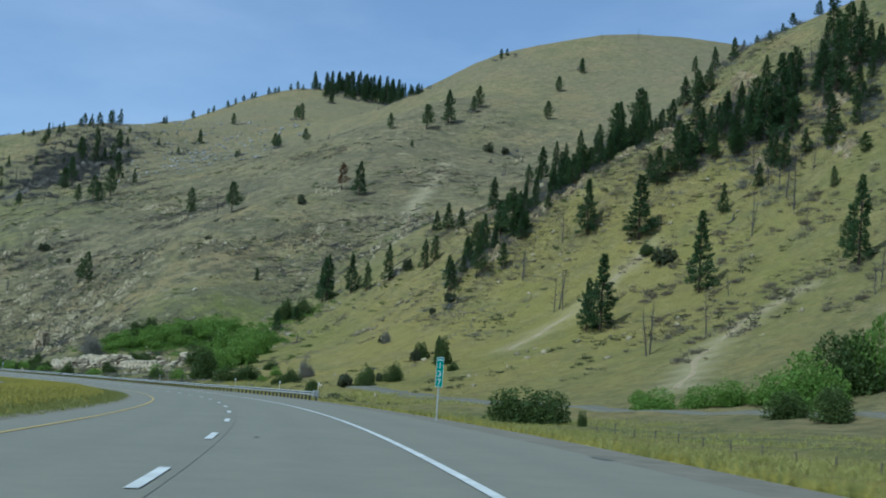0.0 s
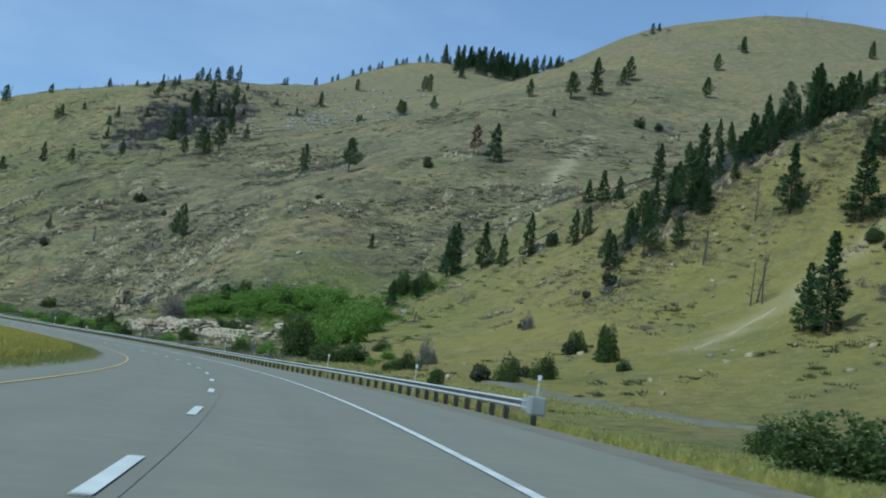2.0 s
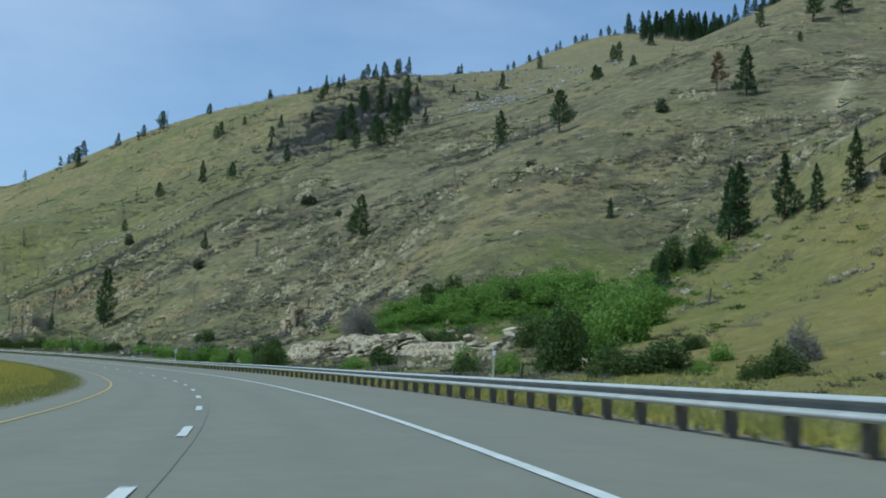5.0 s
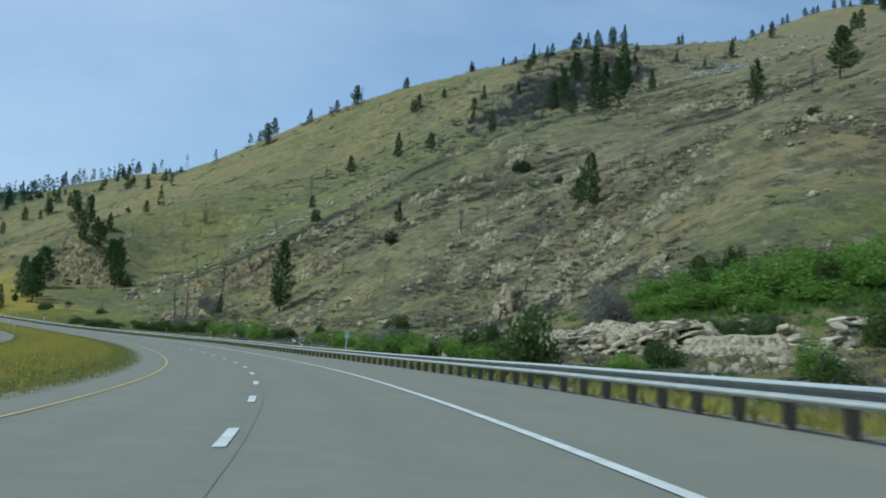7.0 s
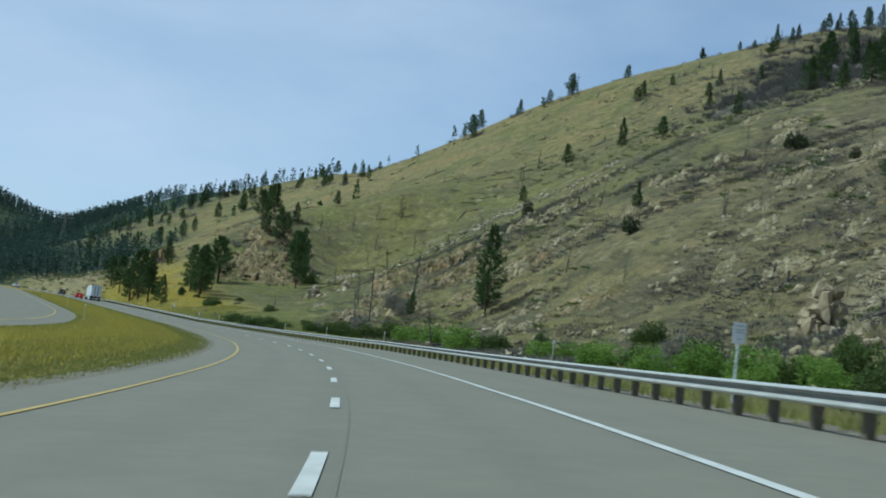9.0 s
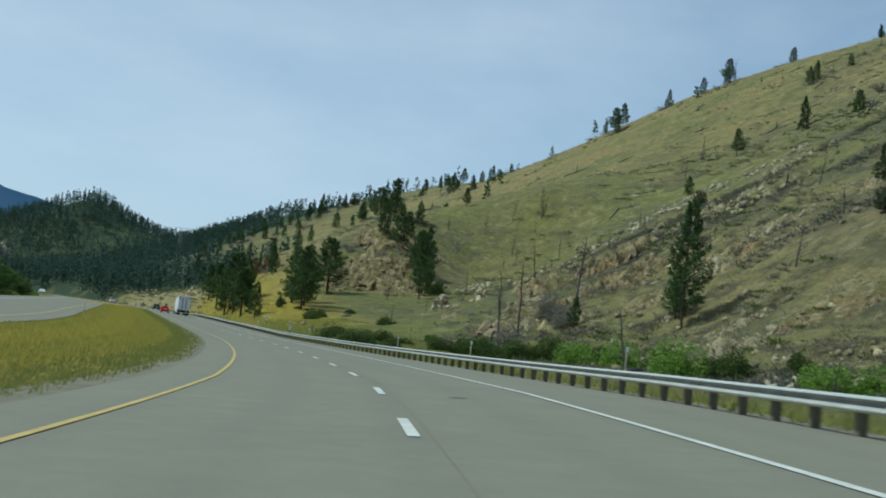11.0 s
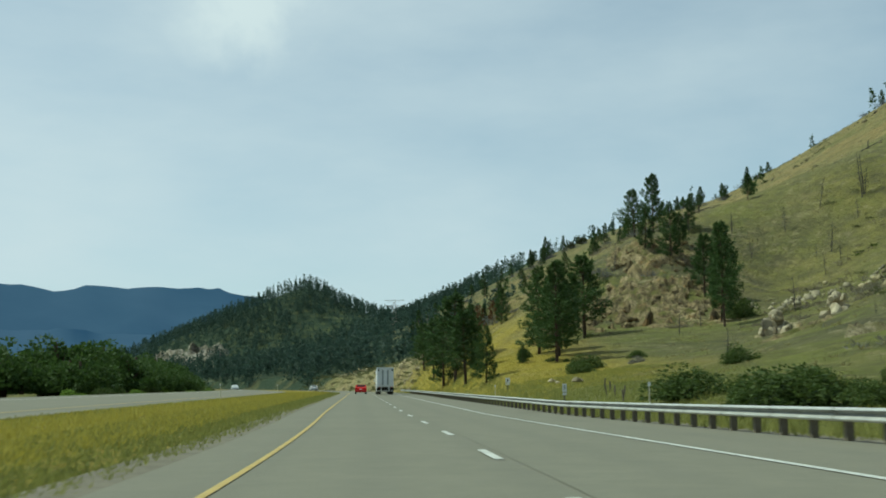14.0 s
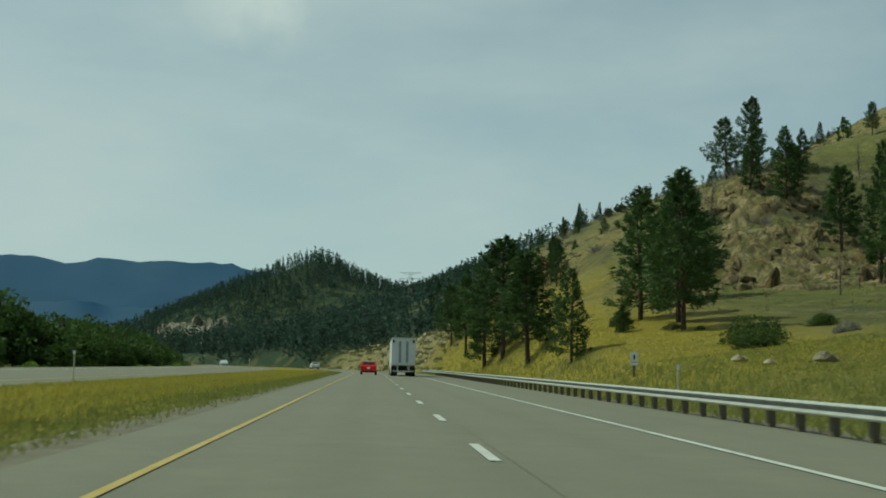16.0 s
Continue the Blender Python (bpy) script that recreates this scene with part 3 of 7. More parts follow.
def ground_sheet():
    us = stops((-110, -8, 17), (-8, -1, 0.5), (-1, 22, 0.11), (22, 34, 0.25), (34, 60, 0.5), (60, 150, 9))
    side = stops((-3000, -600, 300), (-600, -300, 40), (-300, -30, 9), (-30, -14.5, 2.5), (-15.5, -5.5, 0.8), (-5.5, 7.5, 2.6), (7.5, 16, 0.7),
                 (16, 60, 2.0), (60, 230, 3.4), (230, 420, 5.5), (420, 700, 12), (700, 3100, 200))
    place, normal, _ = line(us)
    uu, ll = np.meshgrid(us, side, indexing="ij")
    near = np.clip(ll, -120, 120)
    xy = place[:, None, :2] + normal[:, None] * near[..., None] + CHORD_NORMAL * (ll - near)[..., None]
    x, y = xy[..., 0].ravel(), xy[..., 1].ravel()
    u, l = station(x, y)
    z = height(x, y, u, l)
    rough = np.where(l > 0, smooth(13, 45, l), smooth(-32, -60, l))
    z = z + bumps(x, y, z) * rough * 0.8
    verts = np.stack([x, y, z], -1)
    nu, nl = len(us), len(side)
    i = np.arange(nu * nl).reshape(nu, nl)
    faces = np.stack([i[:-1, :-1], i[:-1, 1:], i[1:, 1:], i[1:, :-1]], -1).reshape(-1, 4)
    me = blades_mesh("ground", verts, faces[:, ::-1], GROUND)
    me.polygons.foreach_set("use_smooth", [True] * len(me.polygons))

    def patch(cx, cy, r):
        return np.clip(1.4 - np.hypot(x - cx, y - cy) / r, 0, 1)

    gold = np.maximum.reduce([
        smooth(16.9, 18.2, u) * smooth(8, 9, l) * smooth(34, 20, l) * smooth(24.6, 22, u),
        0.9 * smooth(4.5, 3, u) * smooth(8, 8.6, l) * smooth(17, 11, l),
        0.6 * smooth(6, 4, u) * smooth(44, 24, l) * (l > 10),
        0.9 * smooth(-5.3, -6.2, l) * smooth(-17, -15, l),
        0.36 * patch(12, 282, 92)])
    green = np.maximum.reduce([
        0.9 * smooth(-5.2, -5.7, l) * smooth(-10, -8.2, l), 0.95 * patch(-62, 378, 34), 0.8 * patch(-42, 345, 30), 0.75 * smooth(6, 9, u) * smooth(16.8, 15, u) * smooth(11, 14, l) * smooth(78, 30, l),
        0.8 * patch(-290, 545, 30), 0.7 * patch(-262, 515, 30), 0.90 * smooth(14.6, 15.6, u) * smooth(18.6, 17.0, u) * smooth(9, 12, l) * smooth(60, 40, l), 0.85 * smooth(15.5, 17.5, u) * smooth(23, 21, u) * smooth(22, 34, l) * smooth(75, 50, l), 0.62 * smooth(15.5, 18, u) * smooth(25, 22, u) * smooth(40, 60, l) * smooth(230, 150, l), 0.85 * smooth(-27, -33, l), 0.97 * patch(-1080, 980, 330),
        0.6 * smooth(7, 5, u) * smooth(12, 14, l) * smooth(64, 40, l), 0.42 * patch(30, 250, 92), 0.45 * smooth(-13, -15, l) * smooth(-18, -15.5, l)])
    stony = np.maximum.reduce([
        0.15 + 0 * x, 0.95 * smooth(10, 13, u) * smooth(21.5, 18, u) * smooth(24, 40, l) * smooth(230, 120, l), 0.75 * smooth(10, 13, u) * smooth(27, 21, u) * smooth(70, 110, l) * smooth(420, 300, l), 0.6 * patch(-190, 600, 120),
        1.0 * patch(-334, 548, 34), 0.8 * patch(35, 350, 50), 0.7 * patch(-230, 690, 90), 0.8 * patch(-130, 440, 60), 0.9 * patch(-240, 480, 30)])
    wood_floor = np.maximum.reduce([patch(-1080, 985, 330), patch(-880, 900, 240), 0.8 * patch(-740, 770, 150), 0.9 * smooth(24, 27, u) * smooth(44, 38, u) * smooth(8.4 + 14 * smooth(28.5, 27, u), 11 + 19 * smooth(28.5, 27, u), l) * smooth(120, 60, l)]) * ((np.abs(l + 8) > 30) | (l > 8))
    # bare tracks worn down the slopes
    bare = 0.4 * smooth(23, 25, u) * smooth(28.0, 26.0, u) * smooth(8.6, 10, l) * smooth(24, 16, l)
    for way, wide in TRACKS:
        for (ax, ay), (bx, by) in zip(way[:-1], way[1:]):
            f = np.clip(((x - ax) * (bx - ax) + (y - ay) * (by - ay)) / ((bx - ax) ** 2 + (by - ay) ** 2), 0, 1)
            d = np.hypot(x - ax - f * (bx - ax), y - ay - f * (by - ay))
            bare = np.maximum(bare, smooth(wide * 1.6, wide * 0.3, d))
    me.attributes.new("bare", "FLOAT", "POINT").data.foreach_set("value", bare.astype(np.float32))
    beyond = (y - 372 - (x + 70)) / math.sqrt(2)
    fired = smooth(-5, 18, beyond) * smooth(-235, -150, x + 0.25 * (y - 500)) * smooth(20, 34, l)
    me.attributes.new("fired", "FLOAT", "POINT").data.foreach_set("value", fired.astype(np.float32))
    veg = np.stack([gold, green, stony, wood_floor], -1).astype(np.float32)
    me.attributes.new("veg", "FLOAT_COLOR", "POINT").data.foreach_set("color", veg.ravel())
    return tagged(new("ground", me), "dry grassy canyon hillsides and roadside ground", "ground", kind="structure")


ground_sheet()


def strip(name, us, left, right, lift, mat):
    """A ribbon along the road between two side distances, on its bed."""
    p, n, b = line(us)
    rows = []
    for l in np.linspace(left, right, max(2, int(abs(right - left) / 2.0) + 2) if right - left > 1 else 2):
        rows.append(np.c_[p[:, :2] + n * l, p[:, 2] + b * np.clip(l, -6.5, 8) + lift + far_rise(us, l + 0 * us)])
    v = np.stack(rows, 1)
    nu, nl = v.shape[:2]
    i = np.arange(nu * nl).reshape(nu, nl)
    f = np.stack([i[:-1, :-1], i[:-1, 1:], i[1:, 1:], i[1:, :-1]], -1).reshape(-1, 4)
    me = blades_mesh(name, v.reshape(-1, 3), f, mat)
    if mat is ASPHALT:
        side = np.tile(np.linspace(left, right, nl), nu)
        me.attributes.new("lane", "FLOAT", "POINT").data.foreach_set("value", side.astype(np.float32))
    return me


ROAD_U = stops((-7, 24, 0.1), (24, 45, 0.25))
road = tagged(new("road", strip("road", ROAD_U, -5.0, 7.15, 0.0, ASPHALT)), "worn grey asphalt carriageway with two lanes and shoulder", "road", kind="structure")
for l, w, mat, name, label in ((-3.66, 0.13, YELLOW_LINE, "edge_line", "worn yellow edge line"), (3.66, 0.18, WHITE_LINE, "edge_line", "worn white edge line"),
                               (0.22, 0.022, SEAM, "tar_seam", "dark seam between the lanes")):
    part(name, strip(name, ROAD_U, l - w * 0.42, l + w * 0.42, 0.012 if mat is not SEAM else 0.006, mat), road, label)
p0, n0, _ = line(U_FINE)
RUN = np.r_[0, np.cumsum(np.linalg.norm(np.diff(p0[:, :2], axis=0), axis=1))]


def u_at(run):
    return float(np.interp(run, RUN, U_FINE))


RUN0 = float(np.interp(0.0, U_FINE, RUN))
DASH_RUN = ((-3, 0, 4, 11, 22, 32, 39, 45, 80), (-23.0, 12.4, 58.9, 138.6, 261.0, 368.5, 440.5, 504.7, 896.0))
for k in range(-2, 78):
    a = RUN0 + float(np.interp(k, *DASH_RUN))
    us = np.array([u_at(a + s) for s in (0, 0.8, 1.6, 2.4, 3.2)])
    part("lane_dash", strip("lane_dash", us, -0.075, 0.075, 0.014, WHITE_LINE), road)
rng = np.random.default_rng(5)
for k in range(10):
    u, l = rng.uniform(-0.5, 24), rng.uniform(-3.0, 7.0)
    us = np.linspace(u, u + rng.uniform(0.004, 0.05), 4)
    part("crack_seal", strip("crack_seal", us, l, l + rng.uniform(0.06, 0.9) * (1 if k % 3 else 2.2), 0.008, SEAL), road)
tagged(new("shoulder_left", strip("shoulder_left", ROAD_U, -5.9, -5.0, -0.012, GRAVEL)), "grey gravel shoulder", "shoulder", kind="structure")
tagged(new("shoulder_right", strip("shoulder_right", ROAD_U, 7.15, 8.5, -0.012, GRAVEL)), "grey gravel shoulder", "shoulder", kind="structure")
far_road = tagged(new("road_oncoming", strip("road_oncoming", ROAD_U, -27.0, -15.2, 0.02, ASPHALT)), "worn grey asphalt carriageway for oncoming traffic", "road", kind="structure")
for l, mat, label in ((-17.2, YELLOW_LINE, "worn yellow edge line"), (-24.5, WHITE_LINE, "worn white edge line")):
    part("edge_line", strip("edge_line", ROAD_U, l - 0.07, l + 0.07, 0.032, mat), far_road, label)


# gravel side road below the spur
SIDE_ROAD = ((-16, 246), (-7, 230), (1, 214.5), (9, 201), (16, 187.5), (25, 171.5), (38, 148), (52, 124), (70, 94))


def side_road(way, wide):
    pts = np.array(way, float)
    run = np.r_[0, np.cumsum(np.linalg.norm(np.diff(pts, axis=0), axis=1))]
    at = np.arange(0, run[-1], 2.0)
    mid = np.stack([np.interp(at, run, pts[:, 0]), np.interp(at, run, pts[:, 1])], -1)
    mid[1:-1] = (mid[:-2] + 2 * mid[1:-1] + mid[2:]) / 4
    d = np.gradient(mid, axis=0)
    side = np.stack([d[:, 1], -d[:, 0]], -1) / np.linalg.norm(d, axis=1)[:, None]
    f = np.array([-0.5, -0.46, -0.2, 0.0, 0.2, 0.46, 0.5])
    xy = mid[:, None] + side[:, None] * (f * wide)[None, :, None]
    z = ground_z(xy[..., 0].ravel(), xy[..., 1].ravel()).reshape(xy.shape[:2])
    z = 0.5 * z + 0.5 * z[:, 3:4] + np.array([-0.4, 0.10, 0.15, 0.17, 0.15, 0.10, -0.4])
    n, k = z.shape
    i = np.arange(n * k).reshape(n, k)
    faces = np.stack([i[:-1, :-1], i[:-1, 1:], i[1:, 1:], i[1:, :-1]], -1).reshape(-1, 4)
    tagged(new("road_side", blades_mesh("road_side", np.concatenate([xy, z[..., None]], -1).reshape(-1, 3), faces, SIDE_GRAVEL)), "grey gravel side road below the spur", "road", kind="structure")


side_road(SIDE_ROAD, 5.4)


# ------------------------------------------------ guardrail
def beam_mesh(length):
    """A W-shaped beam along y, its face towards -x."""
    prof = [(0.0, 0.135), (-0.015, 0.132), (-0.083, 0.100), (-0.088, 0.080), (-0.080, 0.062), (-0.008, 0.028), (0.0, 0.0), (-0.008, -0.028), (-0.080, -0.062), (-0.088, -0.080), (-0.083, -0.100), (-0.015, -0.132), (0.0, -0.135)]
    verts = [(x + o, y, z) for y in (-length / 2, length / 2) for o in (0, 0.006) for x, z in prof]
    n = len(prof)
    faces = []
    for o in (0, 1):
        a, b = o * n, 2 * n + o * n
        for k in range(n - 1):
            faces.append((a + k, a + k + 1, b + k + 1, b + k))
    me = mesh_of("beam", verts, faces, ZINC)
    # darker steel paints in the shade of the trough between the two folds
    me.materials.append(SHADED_ZINC)
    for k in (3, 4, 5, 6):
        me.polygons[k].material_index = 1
    return me


def post_mesh():
    bm = box_bm(0.15, 0.20, 0.95, (0.24, 0, -0.36), 0.012)
    box_bm(0.17, 0.15, 0.24, (0.09, 0, -0.02), 0.01, bm)
    return from_bm("post", bm, POST_WOOD)


RAIL_SIDE = 7.1
guardrail = tagged(new("guardrail"), "galvanised W-beam guardrail on short timber posts", "guardrail")
base, _ = at_road(3.08, RAIL_SIDE)
guardrail.location = base
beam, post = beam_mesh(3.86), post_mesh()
START = RUN0 + float(np.interp(3.08, U_FINE, RUN)) - RUN0


def rail_pose(run, side=RAIL_SIDE, z=0.51, grade=False):
    u = u_at(run)
    p, turn = at_road(u, side, z)
    m = Matrix.Translation(p - base) @ Matrix.Rotation(turn, 4, "Z")
    if grade:
        rise = at_road(u_at(run + 1.9), side)[0].z - at_road(u_at(run - 1.9), side)[0].z
        m = m @ Matrix.Rotation(math.atan2(rise, 3.8), 4, "X")
    return m




def flare(k):
    """The rail swings away from the lanes towards its first end."""
    return 1.35 * float(smooth(17, 4, k))


for k in range(150):
    mid = START + 3.81 * (k + 0.5)
    m = rail_pose(mid, RAIL_SIDE + flare(k + 0.5), grade=True)
    if k < 17:
        m = m @ Matrix.Rotation((flare(k) - flare(k + 1)) / 3.81, 4, "Z")
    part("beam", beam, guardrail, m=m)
for k in range(2, 290):
    part("post", post, guardrail, m=rail_pose(START + 1.905 * k, RAIL_SIDE + flare(k / 2)))
# the flat end terminal with its impact head
bm = box_bm(0.10, 1.3, 0.34, (-0.02, 0.2, 0.0), 0.02)
box_bm(0.42, 0.55, 0.50, (0.0, -0.55, 0.0), 0.05, bm)
part("end_head", from_bm("end_head", bm, END_STEEL), guardrail, "dull steel crash head", rail_pose(START, RAIL_SIDE + flare(0)))
bm = box_bm(0.14, 0.14, 0.9, (0.22, 0, -0.42), 0.01)
part("end_post", from_bm("end_post", bm, POST_WOOD), guardrail, m=rail_pose(START + 0.4, RAIL_SIDE + flare(0)))


# Where the trees stand, stand by stand: x, y, height.
TREES = []
# back crest
TREES += [("fir", *row) for row in (
    (-107.1, 1071.5, 17.7), (-102.6, 1085.3, 17.4), (-95, 1071, 17.7), (-89.9, 1085.6, 18.9), (-83.7, 1081.8, 19.8),
    (-77.3, 1074.2, 18.7), (-71.9, 1079.7, 18.3), (-66, 1079.5, 19.3), (-60.5, 1086, 18.9), (-54.6, 1085.7, 17.9),
    (-91.2, 1057.1, 16.9), (-73.2, 1070.8, 17.6), (-54.3, 1079.7, 14.8),
)]
# back crest
TREES += [("pine", *row) for row in (
    (-159.3, 1055, 7.2), (-151.9, 1061.3, 5.8), (-140.8, 1055.5, 7.3), (-135.8, 1063.6, 8.3), (-116.5, 1061.5, 7.3),
    (-186.6, 1053.4, 6.3), (-182, 1066.1, 6.3), (-171.2, 1057.1, 7.3), (-208.7, 1049.9, 6.2), (-203.6, 1047.3, 6.7),
    (-194.9, 1061, 5.8), (-220.6, 1046.2, 8.1),
)]
# burnt stand
TREES += [("fir", *row) for row in (
    (-186.1, 758.6, 8.9), (-194.6, 838.2, 6.5), (-215.1, 799.3, 10.8), (-229.2, 783.5, 7.8), (-244.4, 749, 10.8),
    (-249.7, 750.1, 10.1), (-286.5, 776.8, 6), (-180.3, 574.2, 11.4), (-199.3, 682.2, 15.2), (-199.5, 722.1, 14.6),
    (-222, 667.5, 10.4), (-201.4, 703, 13.5), (-256, 632, 10.2), (-767.7, 1014.4, 12.6), (-188.9, 581.2, 7),
    (-190.1, 642.7, 13.8), (-173.1, 649.9, 14.9),
)]
# burnt stand
TREES += [("pine", *row) for row in (
    (-196.9, 751.2, 9.5), (-219.4, 791.7, 9.7), (-224.7, 785.9, 8.5), (-233.1, 782.7, 7.8), (-265.1, 764.6, 4.5),
    (-218.5, 638.6, 10.8), (-195.5, 603.9, 11.2), (-197.7, 650.3, 14.4), (-186.4, 659.5, 14.7), (-197.1, 735.5, 13.2),
    (-196.1, 633, 11.2), (-172.4, 580, 8.9), (-237.5, 666.8, 10.4), (-213.1, 715.2, 12.8), (-200.6, 596.9, 9.2),
    (-317.1, 768, 6.6), (-247.1, 738.9, 8), (-251.5, 695.7, 5.8), (-288.2, 720.4, 7.5), (-278.8, 726.7, 5),
    (-233, 610.3, 7.6), (-239.1, 618.4, 6.6), (-270.5, 622.5, 8.1), (-266.9, 588.3, 5.1), (-580, 896.1, 6.9),
    (-578.9, 909.7, 9.7), (-559.3, 901.8, 7.6), (-848.1, 965, 6.5), (-209.7, 608.6, 8), (-197.4, 583.9, 7.5),
)]
# burnt stand
TREES += [("pine", *row) for row in (
    (-183.6, 593.7, 9.5), (-214.7, 729.6, 11.5), (-211.1, 738.7, 10.4), (-191.8, 686.2, 10.5), (-193.3, 708, 10.9),
    (-177.2, 627.2, 6.1), (-210.7, 683, 8.2),
)]
# burnt stand
TREES += [("snag", *row) for row in (
    (-215, 693.5, 10.8), (-209.3, 651.7, 11.6), (-237.7, 682.2, 10.6), (-175.5, 610.4, 10), (-284.1, 617.2, 4.7),
    (-211, 628.2, 4.9), (-282, 625.2, 9), (-276.5, 605, 7.4), (-288.6, 565.6, 7.6), (-245.5, 688.6, 9.7),
    (-234.4, 679.1, 8.3), (-212.7, 654.9, 7.8), (-208.5, 662.4, 9), (-208.4, 697.8, 9.6), (-201.7, 699.6, 10.8),
)]
# far ridge
TREES += [("juniper", *row) for row in (
    (-565.8, 799.4, 5.4),
)]
# far ridge
TREES += [("fir", *row) for row in (
    (-543.6, 842.3, 7.7), (-535.5, 779, 9.7), (-510.8, 759.4, 8.3), (-535.3, 698.4, 9.2), (-547.7, 680, 9.9),
    (-592, 772.7, 7.3), (-586.3, 796.6, 10.9), (-572.9, 780.3, 9.9), (-577.9, 799.9, 8), (-574.5, 744.6, 8.6),
    (-441.3, 747.5, 7.6),
)]
# far ridge
TREES += [("pine", *row) for row in (
    (-489.8, 739.1, 11.8), (-528.8, 745.7, 8.6), (-514.5, 748.6, 10.1), (-482, 808.6, 4.9), (-440.6, 760, 4.7),
    (-521.7, 802.7, 7.9), (-484.1, 776.5, 6.2), (-461.7, 761, 6), (-519.2, 719.5, 8.2), (-514.7, 707.2, 9.2),
    (-527.2, 705, 8.7), (-534, 688.2, 9.9), (-584.8, 715.6, 9.1), (-507.1, 647.4, 9.1), (-614.4, 764.8, 7.3),
    (-600.8, 761.9, 6.2), (-610.5, 779, 7.4), (-582.6, 783.8, 7.3), (-601.2, 746.1, 7.1), (-595.9, 735.2, 6.9),
    (-591.5, 746, 6.2), (-560.9, 753.5, 6.3), (-552.9, 796.6, 5.3), (-518.8, 819.4, 6.6), (-498.2, 797.6, 5.8),
)]
# far ridge
TREES += [("snag", *row) for row in (
    (-529.5, 795.2, 7.2), (-561.6, 759.5, 6.1),
)]
# low face
TREES += [("juniper", *row) for row in (
    (-173.4, 455, 3.7), (-248.2, 558.5, 5.5),
)]
# low face
TREES += [("fir", *row) for row in (
    (-180.6, 473.2, 5.6),
)]
# low face
TREES += [("pine", *row) for row in (
     (-209.2, 444.5, 4.6), (-294.5, 483.5, 12.5), (-289.4, 477.5, 12.4), (-293, 469.1, 7),
    (-295.8, 478.2, 2.1), (-194.7, 444.2, 6.2),
)]
# low face
TREES += [("snag", *row) for row in (
    (-211, 430.6, 8.9), (-181.2, 462, 4.7), (-242.5, 487.9, 3.6), (-210.6, 446.3, 14.2), (-221.1, 470, 2.9),
    (-176.9, 400.2, 6.1), (-227.4, 453.9, 8), (-240.1, 481.7, 8.9), (-181.6, 448.3, 6.2),
)]
# main face
TREES += [("juniper", *row) for row in (
    (17.3, 567.3, 6.3), (-54.5, 468.6, 4.9), (-157.8, 493.9, 4.8), (-141.4, 471.6, 2.8), (-83.3, 440.7, 3.1),
)]
# main face
TREES += [("fir", *row) for row in (
    (-1.9, 600.7, 16.9), (-33.8, 477.7, 13.7), (-158.4, 778.1, 9.8), (-154.6, 610.4, 8.1), (-35.3, 768.7, 11.8),
    (-31.4, 771.1, 10.5), (-27.4, 768.7, 8.4), (-23.2, 760.2, 6.9),
)]
# main face
TREES += [("pine", *row) for row in (
    (-12, 591.6, 12.6), (-29.7, 596.8, 8.8), (12.7, 624.8, 11.7), (-17.5, 558.8, 3.7), (-82.5, 478.1, 11.8),
    (-105.1, 513.2, 11.2), (-126.6, 446.5, 11.1), (-104.4, 731.8, 9.8), (-86.5, 732.1, 9.2), (-112, 913.5, 13.3),
    (-150.8, 849.2, 8.8), (-123.1, 712.1, 4.8), (-165.9, 604.2, 8.5), (-130.9, 452.9, 5.7), (-165.6, 580.5, 11.8),
    (-157.7, 562.1, 10.3), (-157.5, 580.2, 13.5),
)]
# main face
TREES += [("rusty", *row) for row in (
    (-41.6, 485.9, 11.2),
)]
# main face
TREES += [("snag", *row) for row in (
    (-88.6, 481.7, 8.4), (-157.2, 454.2, 6), (-126.4, 468, 3.5), (-120.9, 462.9, 3.4), (-111.1, 416.2, 2.8),
    (-136.7, 417.5, 4.2), (-151.5, 454.8, 4.3), (-119.7, 461.8, 4.2), (-125.6, 468.3, 3.7), (-137.1, 418, 4.1),
    (-127.4, 417.4, 4.1), (-166.2, 437.3, 4.7), (-144.7, 414.1, 3.6), (-156.7, 453.3, 6.1),
)]
# near spur
TREES += [("juniper", *row) for row in (
    (50.3, 282.7, 5.8), (48, 291.9, 3), (101.6, 294.6, 4.2),
)]
# near spur
TREES += [("fir", *row) for row in (
    (39.3, 517.3, 13.6), (46.6, 537.3, 11.8), (40.9, 389.4, 14.2), (64.7, 549.7, 8.5), (36.1, 313.7, 14.8),
    (53.4, 389, 15.9), (47.1, 300.5, 16.2), (53.4, 315, 10.6), (59.6, 316.6, 12.7), (33.1, 256, 16.2), (30.7, 260.2, 11.5),
    (53, 256.1, 17.5), (65, 291, 7.8), (65.1, 318.4, 13.4), (70, 323, 11), (73, 327.4, 11.1), (78.9, 310.4, 17),
    (84.2, 311.8, 15.8), (79.5, 337.6, 8.7), (90.8, 327.5, 14), (67.3, 338.1, 10.1), (61.4, 316.3, 6.7),
    (72.8, 315.9, 8.7), (78.4, 295.7, 8.7), (84.9, 319.5, 17.4), (95, 315.9, 14.3), (96.4, 308.6, 20.6),
    (104, 314.9, 15.1), (107.7, 348.9, 13.5), (75.4, 225.3, 17.2),
)]
# near spur
TREES += [("fir", *row) for row in (
    (81.2, 382.7, 8.2),
)]
